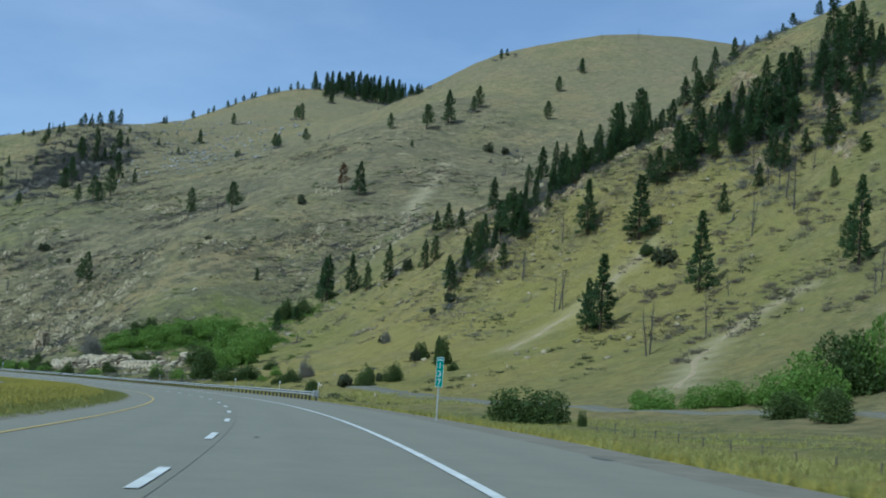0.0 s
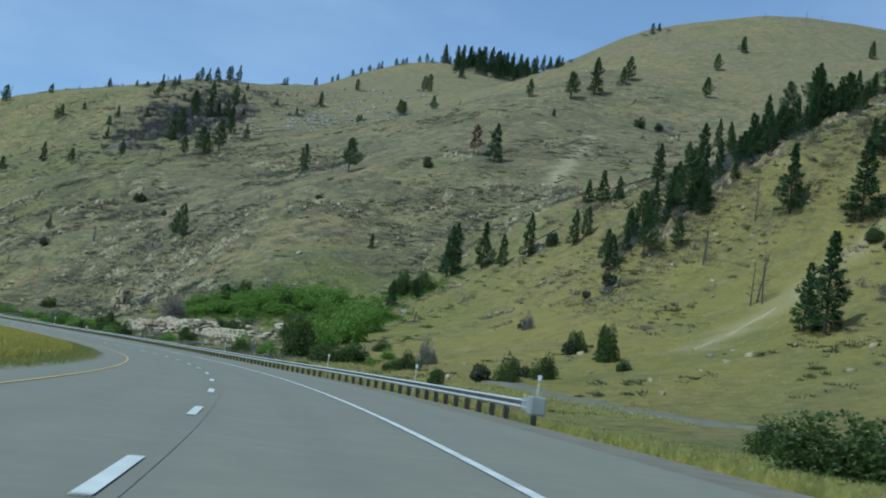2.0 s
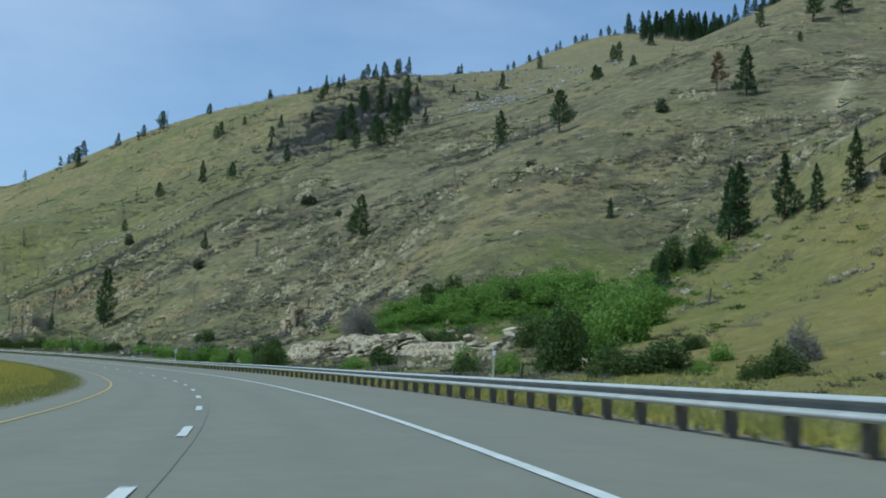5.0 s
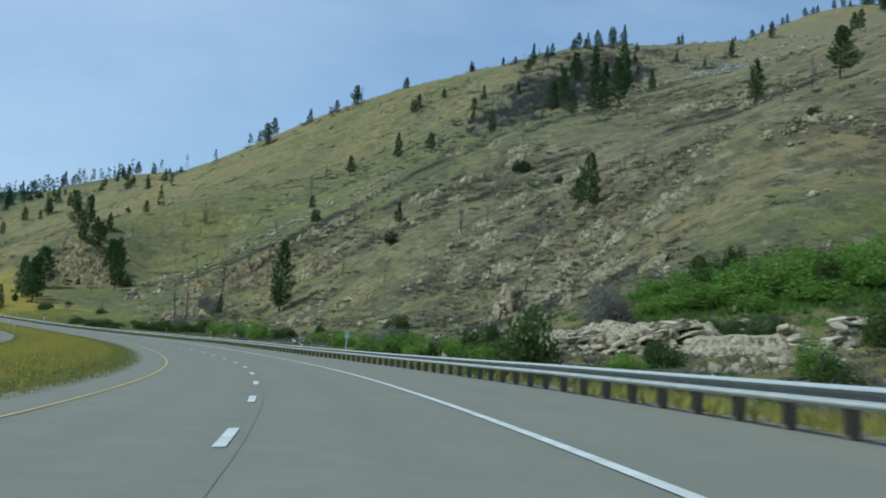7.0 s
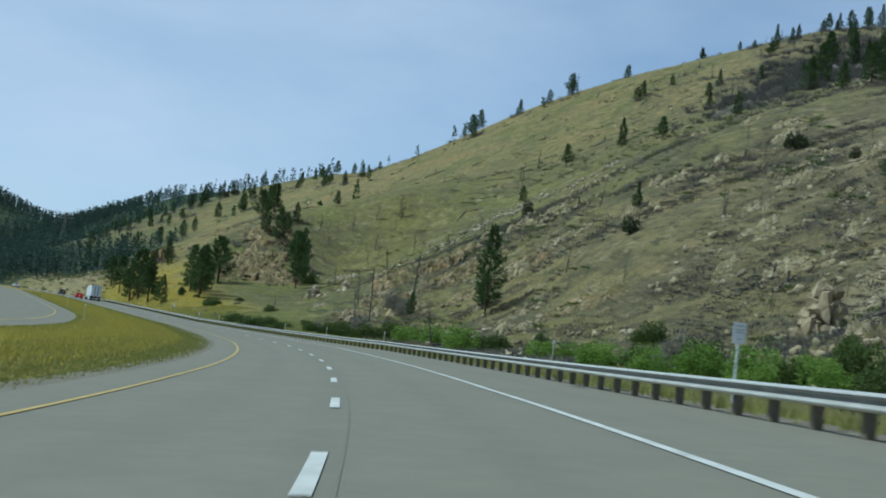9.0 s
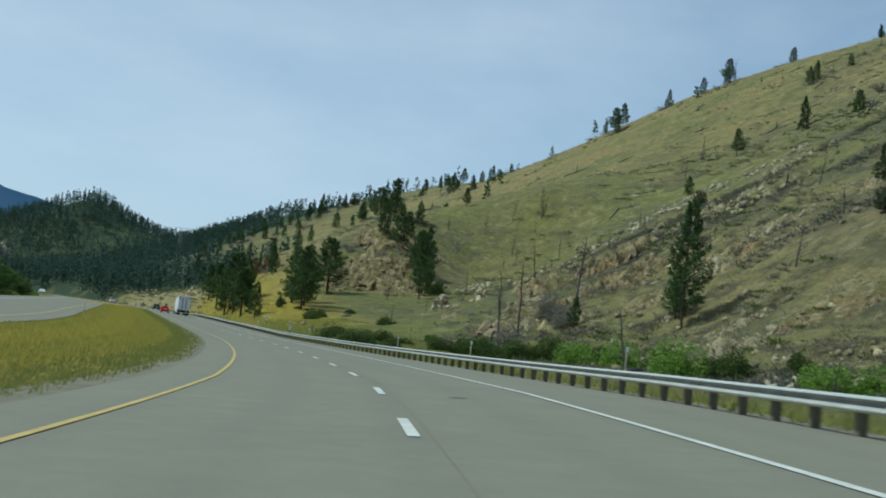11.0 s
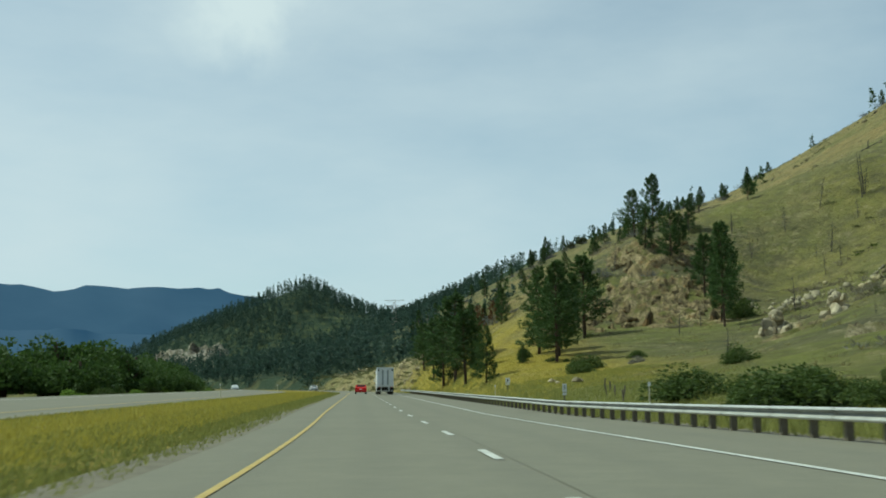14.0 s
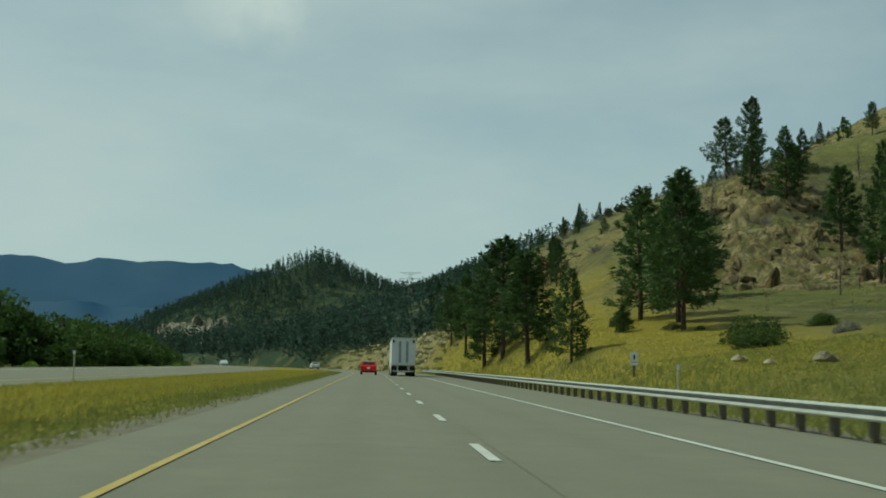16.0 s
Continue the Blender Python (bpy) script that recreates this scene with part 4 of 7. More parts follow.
# near spur
TREES += [("pine", *row) for row in (
    (27.6, 754.9, 6.9), (58.1, 684.7, 9.2), (47.6, 616.2, 9.6), (74.2, 712.1, 9.7), (32.6, 499.2, 8.7), (35.1, 380.1, 7.3),
    (75.8, 567.7, 17.1), (88.3, 578.3, 19.2), (72.6, 310, 9.1), (80.2, 324.6, 12.4), (76.8, 367.7, 8), (33.5, 395.3, 6.8),
    (33.9, 344.2, 7.3), (51.8, 383.3, 9.1), (56.3, 315.9, 8), (75.6, 312, 9.2), (67.2, 313.5, 7.9), (111.7, 376.7, 5.5),
    (107.6, 333.4, 12.8), (76.7, 235.6, 7.1), (88.5, 288.2, 6.8), (93, 276, 5.2), (84.9, 271.6, 5.1), (60.2, 325.3, 9.2),
    (67.3, 558.4, 10.5), (138.8, 707.8, 10.1), (186.4, 819, 6.7), (93.5, 380.1, 2.7), (100.2, 375.6, 3.3),
)]
# near spur
TREES += [("snag", *row) for row in (
    (30.5, 319.3, 10.6), (37.3, 222.6, 9.6), (28.1, 284.9, 10.4), (61.7, 255.4, 5.2), (26.2, 285.4, 9.3), (47, 388.3, 8.3),
    (78.5, 304.5, 7.7), (67.8, 273.7, 7.8), (85.6, 299.2, 8.5), (74.6, 211.1, 7.8), (76.2, 261.1, 7.3),
    (76.9, 273.8, 12.8), (84.2, 284.6, 8), (77.1, 281.5, 11.8), (75.5, 290.6, 6.8), (67.5, 272.7, 11.4),
    (61.4, 256.3, 4.7), (56.7, 245.4, 5.1), (72.1, 206.6, 6.6), (48, 224, 9.2), (54.5, 215.6, 4.4), (27.4, 286.2, 11.1),
    (37.9, 222.9, 10.6), (91.7, 775.4, 6.3), (115.2, 776.6, 8.2), (125.5, 784.5, 5.6),
)]
# rock spur
TREES += [("fir", *row) for row in (
    (-361.9, 753, 7.5), (-366.3, 545, 7.2), (-335.8, 567.7, 6.7),
)]
# rock spur
TREES += [("pine", *row) for row in (
    (-343, 565.8, 12.2), (-314.9, 543.4, 11.5), (-307.2, 479.2, 8.5), (-378.3, 741, 10.5), (-388.5, 763.9, 10.1), (-347.6, 752.9, 7.4), (-338.7, 758, 10.2), (-327.3, 550.6, 11),
    (-333.9, 585.9, 5.6), (-317.2, 514.6, 11.1), (-301.4, 487.2, 10.1), (-332.9, 550.1, 8.8), (-330, 557, 6.9),
    (-329.4, 498.1, 11.5), (-365, 525.7, 11.8), (-380.3, 536.8, 9.9), (-334, 506, 7.9), (-355.3, 534.4, 7.5),
    (-336.7, 502.3, 9.8),
)]
# rock spur
TREES += [("rusty", *row) for row in (
    (-361.8, 534.5, 7),
)]
# rock spur
TREES += [("snag", *row) for row in (
    (-338.3, 761.7, 10), (-307.7, 585.8, 8.8), (-307.7, 585.1, 9.5), (-319.4, 576.4, 5), (-328.1, 571.3, 4),
    (-306.2, 580.6, 4.8),
)]
# spur edge
TREES += [("juniper", *row) for row in (
    (-10.4, 365.8, 5.4), (2.6, 314.5, 3.9), (-17.1, 243.6, 4), (-10.9, 249.1, 2.8), (-4.4, 272.3, 3.7),
    (-12.8, 299.1, 2.6),
)]
# spur edge
TREES += [("fir", *row) for row in (
    (-34.6, 382.1, 14.5), (-26.7, 373.3, 12.2), (-21.8, 367.3, 8.5), (-15.5, 365.6, 11.2), (0.8, 382.2, 8.9),
    (5, 377.9, 6.4), (-5.1, 359.4, 9.1), (2, 330, 7.3), (14.5, 386.3, 10.7), (17.9, 363.1, 6.9), (-36.3, 386.8, 14.1),
    (-47, 366, 6.9), (-61.5, 415.9, 4.7), (0.3, 262.3, 6.1), (2.4, 321.5, 8.1),
)]
# spur edge
TREES += [("pine", *row) for row in (
    (-2.3, 360.7, 7.6), (8.9, 319.9, 10.6), (6.6, 338.1, 6.4), (18.3, 331.8, 13.9), (20.6, 348.4, 7.4), (21.5, 330.8, 6.2),
    (-42, 367.9, 5.4),
)]
# spur edge
TREES += [("snag", *row) for row in (
    (20.7, 313.1, 8.4), (20.3, 312.1, 9.3),
)]


# tall slim pines beside the rock face
TREES += [("slim", *row) for row in ((-302.5, 530.3, 16.4), (-294.1, 519, 15.5), (-192.1, 440.8, 15.7))]


# Shrubs: x, y, width, height.
SHRUBS = []
SHRUBS += [("green", *row) for row in (
    (29.5, 168.8, 6.4, 2.7), (29.2, 177.4, 2.7, 1.7), (34.3, 164.9, 4.6, 2.7), (38.4, 163.4, 6.1, 3.2),
    (42.1, 158.2, 5.9, 3.7), (43.5, 146.2, 7.6, 6.5), (52.7, 152.0, 6.5, 8.7), (-52.8, 309.1, 6.9, 6.9),
    (-50.5, 323.3, 8.3, 7.4), (-58.8, 352.2, 8.5, 5.8), (-65.8, 367.1, 7.9, 4.5), (-72.3, 370.6, 8.1, 3.7),
    (-77.1, 366.1, 7.9, 4.0), (-82.2, 363.7, 7.9, 3.4), (-87.4, 361.5, 7.9, 2.9), (-91.6, 360.2, 5.6, 2.2),
    (-48.8, 339.8, 8.0, 6.5), (-47.9, 353.4, 6.3, 5.3), (-54.8, 361.6, 7.7, 4.4), (-60.4, 372.4, 6.9, 3.5),
    (-66.2, 375.6, 7.0, 2.9), (-37.0, 272.0, 2.1, 1.4),
)]
SHRUBS += [("green", *row) for row in (
    (-35.3, 280.9, 2.9, 1.8), (-69.4, 373.7, 5.8, 2.8), (-75.3, 373.6, 5.8, 2.6), (-59.9, 293.6, 4.0, 2.8),
    (-99.7, 321.9, 3.4, 2.0), (-84.2, 312.1, 3.5, 1.7), (-68.0, 307.8, 3.3, 2.8), (-128.9, 347.2, 3.2, 1.9),
    (-156.3, 391.4, 3.8, 2.3), (-185.0, 413.4, 4.0, 2.2), (-106.2, 326.9, 3.5, 2.1), (-94.2, 367.0, 6.0, 3.0),
    (-89.9, 367.3, 6.7, 3.0), (-85.0, 367.7, 6.7, 3.7), (-80.0, 367.6, 6.7, 3.7), (-80.8, 359.6, 7.1, 2.1),
    (-73.2, 362.2, 7.8, 2.5), (-69.1, 367.8, 5.9, 3.7), (-212.9, 412.2, 2.7, 1.4), (-209.5, 424.1, 3.7, 1.9),
    (-193.6, 420.1, 5.2, 2.6), (-183.3, 410.9, 4.1, 2.6),
)]
SHRUBS += [("green", *row) for row in (
    (-169.7, 395.8, 5.1, 2.9), (-152.7, 391.8, 4.0, 2.0), (-129.8, 350.6, 3.7, 1.8), (-109.7, 326.0, 2.6, 1.5),
    (-107.1, 328.9, 3.3, 2.3), (-127.6, 358.6, 2.9, 2.0), (-211.1, 423.1, 2.8, 1.5), (-219.4, 418.0, 2.8, 1.9),
    (-218.3, 420.5, 2.9, 1.1), (-242.5, 446.5, 2.6, 1.3), (-302.6, 535.6, 4.5, 3.4), (-220.7, 429.6, 2.1, 1.1),
    (-287.9, 477.5, 1.0, 0.5), (-279.4, 480.5, 2.5, 1.0)
)]
SHRUBS += [("dark", *row) for row in (
    (10.2, 142.0, 7.6, 4.3), (13.3, 144.5, 4.7, 4.1), (10.0, 161.8, 4.2, 2.7), (-13.3, 243.2, 3.6, 3.8),
    (-8.0, 246.4, 3.5, 3.4), (-3.1, 272.7, 3.1, 3.8), (1.3, 260.8, 3.5, 6.2), (14.8, 124.1, 0.9, 1.7),
    (-22.7, 234.6, 2.8, 2.6), (48.0, 291.9, 3.6, 2.7), (49.7, 151.2, 8.6, 7.9), (39.1, 137.6, 4.5, 3.2),
    (41.1, 130.1, 4.9, 3.7), (3.4, 250.0, 2.3, 1.7), (-52.3, 287.1, 6.9, 7.2), (-63.5, 333.0, 4.9, 4.9),
    (-41.2, 276.0, 6.3, 3.2), (-45.3, 275.4, 5.6, 2.8), (-31.9, 261.0, 3.2, 2.2), (-29.8, 262.6, 3.2, 2.6),
    (-82.8, 370.4, 4.6, 3.5), (-65.6, 297.0, 3.3, 2.5),
)]
SHRUBS += [("dark", *row) for row in (
    (-82.5, 319.4, 3.7, 2.8), (-83.0, 345.7, 3.2, 1.5), (-80.4, 344.1, 3.1, 1.5), (-39.0, 297.7, 3.2, 2.0),
    (-99.5, 322.5, 3.0, 2.6), (-74.9, 340.9, 3.7, 2.5), (-77.0, 335.8, 3.0, 2.7), (-83.2, 347.4, 3.9, 1.8),
    (-80.9, 348.5, 2.6, 1.4), (-118.1, 331.2, 3.1, 1.9), (-115.0, 332.0, 3.8, 2.2), (-110.1, 327.7, 3.6, 2.7),
    (-167.9, 401.6, 4.1, 2.2), (-175.1, 405.0, 4.2, 2.3), (-197.4, 424.9, 4.0, 2.1), (-203.2, 425.4, 4.0, 1.9),
    (-207.7, 423.9, 4.1, 1.7), (-103.0, 324.2, 2.9, 1.8), (-89.2, 372.9, 4.6, 3.5), (-85.4, 374.4, 3.1, 3.9),
    (-212.8, 406.6, 4.4, 2.1), (-205.2, 424.5, 4.6, 2.4), (-46.5, 378.5, 6.0, 6.4), (-40.5, 373.0, 5.0, 5.4),
    (-62.0, 355.0, 4.2, 4.6), (-73.0, 366.0, 3.2, 4.6), (-88.0, 366.0, 3.6, 3.8),
)]
SHRUBS += [("dark", *row) for row in (
    (-166.8, 397.3, 3.6, 2.0), (-164.1, 407.6, 2.3, 2.0), (-124.7, 345.4, 3.0, 1.7), (-117.8, 339.4, 3.1, 2.4),
    (-108.3, 327.7, 3.0, 1.8), (-105.5, 330.2, 3.7, 3.0), (-149.0, 407.7, 4.4, 2.9), (-110.7, 350.2, 2.6, 2.6),
    (-213.1, 421.2, 3.3, 1.7), (-215.2, 409.3, 3.9, 2.1), (-273.7, 463.8, 3.2, 1.7), (-213.2, 427.3, 2.9, 1.7),
    (-211.6, 428.8, 3.4, 2.0), (-200.7, 426.8, 3.7, 2.8), (-192.3, 422.2, 3.4, 2.1), (-300.6, 483.5, 1.9, 1.7),
    (-315.0, 513.3, 1.4, 0.8), (-277.1, 468.7, 3.6, 1.8), (-291.3, 478.7, 1.8, 0.7), (-297.4, 480.0, 1.1, 2.3),
)]
SHRUBS += [("grey", *row) for row in (
    (-12.4, 298.2, 2.2, 2.7), (-96.2, 354.9, 4.4, 4.4), (-27.7, 272.4, 2.7, 3.4), (-99.3, 361.0, 4.4, 4.0),
    (-120.4, 342.2, 3.7, 2.5), (-207.8, 427.8, 3.8, 2.9), (-218.2, 429.5, 1.8, 1.0), (-272.5, 471.7, 1.5, 0.7),
)]


# ------------------------------------------------ trees
def conifer(kind, seed):
    """A conifer 10 m tall: a tapered trunk, limbs in loose whorls and flat sprays of needles along them."""
    rng = np.random.default_rng(seed)
    low, limbs = {"fir": (0.10, 74), "pine": (rng.uniform(0.08, 0.24), 66), "rusty": (0.25, 42)}[kind]
    sway = rng.normal(size=(4, 2)) * 0.10
    pts = [(0, 0, -0.8)] + [(sway[k, 0] * k / 2, sway[k, 1] * k / 2, 2.4 * (k + 1)) for k in range(4)]
    pieces = [tube(pts, [0.17, 0.14, 0.105, 0.065, 0.02], 7)]
    lop, bulge = rng.uniform(0, 6.28), rng.uniform(0, 6.28)
    centres, ways = [], []
    a = 0.0
    for n in range(limbs):
        s = ((n + rng.uniform(0, 1)) / limbs) ** 0.95
        z = 10.0 * (low + (0.985 - low) * s)
        a += 2.4 + rng.normal() * 0.5
        if kind == "fir":
            reach = 2.35 * (1 - s) ** 0.9 + 0.10
        else:
            reach = 2.85 * min(1.0, 0.74 + 1.3 * s) * (1 - s) ** 0.72 + 0.14
        reach *= rng.uniform(0.62, 1.1) * (1 + 0.20 * math.cos(a - lop)) * (1 + 0.16 * math.sin(9 * s + bulge))
        slope = (-0.28 + 0.75 * s) if kind == "fir" else (-0.10 + 0.75 * s)
        tip_up = 0.16 if kind == "fir" else 0.22
        out = np.array([math.cos(a), math.sin(a), 0.0])
        across = np.array([-math.sin(a), math.cos(a), 0.0])
        k = int(28 + 34 * reach)
        q = rng.uniform(0.18, 1.0, k) ** 0.75
        wide = rng.normal(size=k) * 0.21 * reach * (1.15 - q) ** 0.5
        c = out * (q * reach)[:, None] + across * wide[:, None]
        c[:, 2] += z + slope * q * reach + tip_up * reach * q ** 2 + rng.normal(size=k) * 0.05 * (1 + reach)
        centres.append(c)
        ways.append(out * 0.9 + across * (np.sign(wide) * 0.5)[:, None] + np.array([0, 0, 0.25]) + rng.normal(size=(k, 3)) * 0.55)
        if reach > 0.5:
            end = out * reach * 0.8 + np.array([0, 0, z + slope * reach * 0.8 + tip_up * reach * 0.6])
            pieces.append(tube([(0, 0, z), tuple(end)], [0.045, 0.012], 3))
    for n in range(7):
        z, w = rng.uniform(1.2, 10 * low + 0.8), rng.uniform(0, 6.28)
        r = rng.uniform(0.4, 1.1)
        pieces.append(tube([(0, 0, z), (math.cos(w) * r, math.sin(w) * r, z - 0.1)], [0.04, 0.012], 3))
    v, f = spikes(rng, np.concatenate(centres), np.concatenate(ways), 0.34, 0.070, 0.05)
    needles = {"fir": FIR_NEEDLES, "pine": NEEDLES, "rusty": RUST_NEEDLES}[kind]
    return mesh_of("trunk", *join(pieces), BARK, True), blades_mesh("crown", v, f, needles)


def snag(seed):
    """A dead tree 10 m tall, with bare limbs and fine forking twigs."""
    rng = np.random.default_rng(seed)
    lean = rng.normal(size=2) * 0.04
    top = rng.uniform(8.5, 10.0)
    pts = [(lean[0] * z + rng.normal() * 0.05, lean[1] * z + rng.normal() * 0.05, z) for z in (-0.8, 2.5, 5.0, 7.0, top)]
    pieces = [tube(pts, [0.15, 0.125, 0.10, 0.07, 0.02], 6)]
    for k in range(int(rng.integers(26, 40))):
        z, a = rng.uniform(2.0, 9.2) * top / 10, rng.uniform(0, 6.28)
        r = rng.uniform(0.5, 2.0) * (1.15 - z / 11)
        x, y = lean[0] * z, lean[1] * z
        end = (x + math.cos(a) * r, y + math.sin(a) * r, z + rng.uniform(-0.2, 0.9) * r)
        pieces.append(tube([(x, y, z), end], [0.035, 0.010], 3))
        for _ in range(3):
            f, b = rng.uniform(0.4, 0.95), a + rng.normal() * 0.8
            q = [p + (e - p) * f for p, e in zip((x, y, z), end)]
            pieces.append(tube([tuple(q), (q[0] + math.cos(b) * 0.5, q[1] + math.sin(b) * 0.5, q[2] + rng.uniform(-0.1, 0.5))], [0.016, 0.006], 3))
    return mesh_of("trunk", *join(pieces), BURNT)


def ball_leaves(rng, count, size, squash, blade, lobes, slim=0.45):
    """Leaf blades thrown over the lobes of an uneven crown of about unit radius."""
    hubs = rng.normal(size=(lobes, 3))
    hubs /= np.linalg.norm(hubs, axis=1)[:, None]
    hubs *= rng.uniform(0.25, 0.75, lobes)[:, None]
    hubs[:, 2] = np.abs(hubs[:, 2]) * 0.8
    pick = rng.integers(0, lobes, count)
    d = rng.normal(size=(count, 3))
    d /= np.linalg.norm(d, axis=1)[:, None]
    r = rng.uniform(0.30, 0.52, lobes)[pick] * rng.uniform(0.35, 1.0, count) ** 0.4
    c = hubs[pick] + d * r[:, None]
    c *= np.array([1, 1, squash]) * size
    c[:, 2] = np.abs(c[:, 2]) + 0.02
    return spikes(rng, c, d + rng.normal(size=(count, 3)) * 0.7, blade, blade * slim)


def juniper(seed):
    rng = np.random.default_rng(seed)
    v, f = ball_leaves(rng, 620, 4.0, 1.15, 0.9, 7)
    v = v + np.array([0, 0, 0.8])
    trunk = mesh_of("trunk", *tube([(0, 0, -0.8), (0.1, 0, 2.5), (0, 0.1, 5)], [0.28, 0.22, 0.1], 6), BARK)
    return trunk, blades_mesh("crown", v, f, JUNIPER)


def template(name, label, category, group, trunk, crown=None):
    root = tagged(new(name), label, category, group)
    part("trunk", trunk, root)
    if crown is not None:
        part("crown", crown, root)
    return root


KINDS = {
    "pine": [template("pine_tree", "dark green pine with bare lower trunk on dry slope", "tree", "trees on the slopes", *conifer("pine", s)) for s in (1, 2, 3, 4)],
    "fir": [template("fir_tree", "dark green pointed fir on dry grassy slope", "tree", "trees on the slopes", *conifer("fir", s)) for s in (11, 12, 13, 14)],
    "rusty": [template("dead_pine_tree", "rust-brown dying pine on dry grassy slope", "tree", "trees on the slopes", *conifer("rusty", 21))],
    "snag": [template("dead_tree", "charred bare dead tree standing on burnt slope", "dead tree", "dead trees", snag(s)) for s in (31, 32, 33, 34)],
    "juniper": [template("juniper_bush", "rounded grey-green juniper on dry slope", "bush", "junipers", *juniper(s)) for s in (41, 42)],
}
used = set()
rng = np.random.default_rng(77)
# thicker stands on the spur's crest, the high ridge and its dark hollow
thick = []
for kind, x, y, tall in TREES:
    if kind != "snag" and (y > 700 or (x > 0 and y > 300) or x < -325) and rng.random() < 0.65:
        a, r = rng.uniform(0, 6.28), rng.uniform(2.5, 9.0)
        thick.append((kind if rng.random() < 0.85 else "snag", x + r * math.cos(a), y + r * math.sin(a), tall * rng.uniform(0.55, 0.95)))
for n in range(120):
    kind = "snag" if n % 4 == 0 else "fir"
    if n < 40:
        thick.append(("snag" if n % 3 else "fir", -220 + rng.normal() * 22, 742 + rng.normal() * 24, rng.uniform(4, 8)))
    else:
        thick.append((kind, -72 + rng.normal() * 28, 1062 + rng.normal() * 20, rng.uniform(9, 19)))
CREST = ((0, 346), (14, 333), (24, 343), (36, 343), (46, 353), (58, 365), (72, 374))
for n in range(46):
    f = rng.uniform(0, len(CREST) - 1.001)
    (ax, ay), (bx, by) = CREST[int(f)], CREST[int(f) + 1]
    w = f - int(f)
    thick.append(("fir" if n % 5 else "pine", ax + (bx - ax) * w + rng.normal() * 4, ay + (by - ay) * w + rng.normal() * 5, rng.uniform(6, 12)))
thick = [t for t in thick if station([t[1]], [t[2]])[1][0] > 17]
for n in range(58):
    thick.append(("snag" if n % 3 == 0 else "fir", rng.uniform(72, 108), rng.uniform(282, 345), rng.uniform(6, 11)))
# the fire left mostly bare stems in the hollow below the ridge, and dead stems all over the face
TREES = [("snag", x, y, tall * 0.75) if kind in ("fir", "pine") and -262 < x < -165 and 570 < y < 765 and rng.random() < 0.5 else (kind, x, y, tall) for kind, x, y, tall in TREES]
stems = []
for n in range(64):
    u, l = rng.uniform(10.5, 19), rng.uniform(30, 170)
    p, q, _ = line(np.array([u]))
    stems.append(("snag", *(p[0, :2] + q[0] * l), rng.uniform(2.0, 5.2)))
for n in range(26):
    u, l = rng.uniform(16.6, 22.5), rng.uniform(42, 112)
    p, q, _ = line(np.array([u]))
    stems.append(("snag", *(p[0, :2] + q[0] * l), 1.6 + 5.0 * rng.random() ** 2))
stems += [("snag", *row) for row in ((-214.5, 439.7, 11.0), (-310.2, 571.9, 3.4), (-304.6, 570.8, 4.4), (-307.5, 585.8, 7.0), (-321.0, 578.2, 4.0), (-329.0, 572.7, 4.6))]
for kind, x, y, tall in TREES + thick + stems:
    fat = rng.uniform(0.85, 1.2) * (1.12 if tall < 7 else 1.0)
    if kind == "slim":
        kind, fat = "pine", 0.72
    elif kind == "pine" and -345 < x < -295 and 476 < y < 515:
        fat, tall = fat * 1.25, tall * 1.18
    pick = KINDS[kind][int(rng.integers(0, len(KINDS[kind])))]
    lean = rng.normal(size=2) * (1.2 if kind != "snag" else 4.0)
    k = tall / 10
    m = Matrix.Translation(on_ground(x, y, 0.25)) @ pose(0, 0, 0, lean[0], lean[1], rng.uniform(0, 360)) @ Matrix.Diagonal((k * fat, k * fat, k * (1.7 if kind == "juniper" else 1.0), 1))
    if pick.name not in used:
        used.add(pick.name)
        pick.matrix_basis = m
    else:
        got = copy_thing(pick, Matrix.Identity(4))
        got.matrix_basis = m
for rows in KINDS.values():
    for t in rows:
        if t.name not in used:
            t.matrix_basis = Matrix.Translation(on_ground(-230 + 7 * len(used), 700, 0.25)) @ Matrix.Diagonal((0.8, 0.8, 0.8, 1))


# ------------------------------------------------ shrubs
def shrub_mesh(seed, mat, blade, count, slim=0.45):
    rng = np.random.default_rng(seed)
    v, f = ball_leaves(rng, count, 1.0, 1.35, blade, int(rng.integers(11, 18)), slim)
    return blades_mesh("shrub", v, f, mat)


SHRUB_MESHES = {
    "green": [shrub_mesh(s, LEAVES, 0.080, 4600) for s in (61, 62, 63)],
    "dark": [shrub_mesh(s, DARK_LEAVES, 0.080, 4600) for s in (64, 65, 66)],
    "grey": [shrub_mesh(s, SAGE, 0.34, 2200, 0.07) for s in (67, 68)],
}
SHRUB_LABELS = {"green": "bright green leafy shrub in a moist hollow", "dark": "dark green leafy shrub beside the road", "grey": "bare grey twiggy shrub on dry ground"}
rng = np.random.default_rng(91)
BANK_SHRUBS = [("grey", -214.7, 448.4, 4.2, 3.0), ("grey", -211.5, 446.0, 3.0, 2.2), ("dark", -223.5, 414.6, 4.2, 1.8), ("dark", -73.8, 252.9, 2.9, 3.4), ("green", -75.2, 251.6, 1.5, 1.5)]
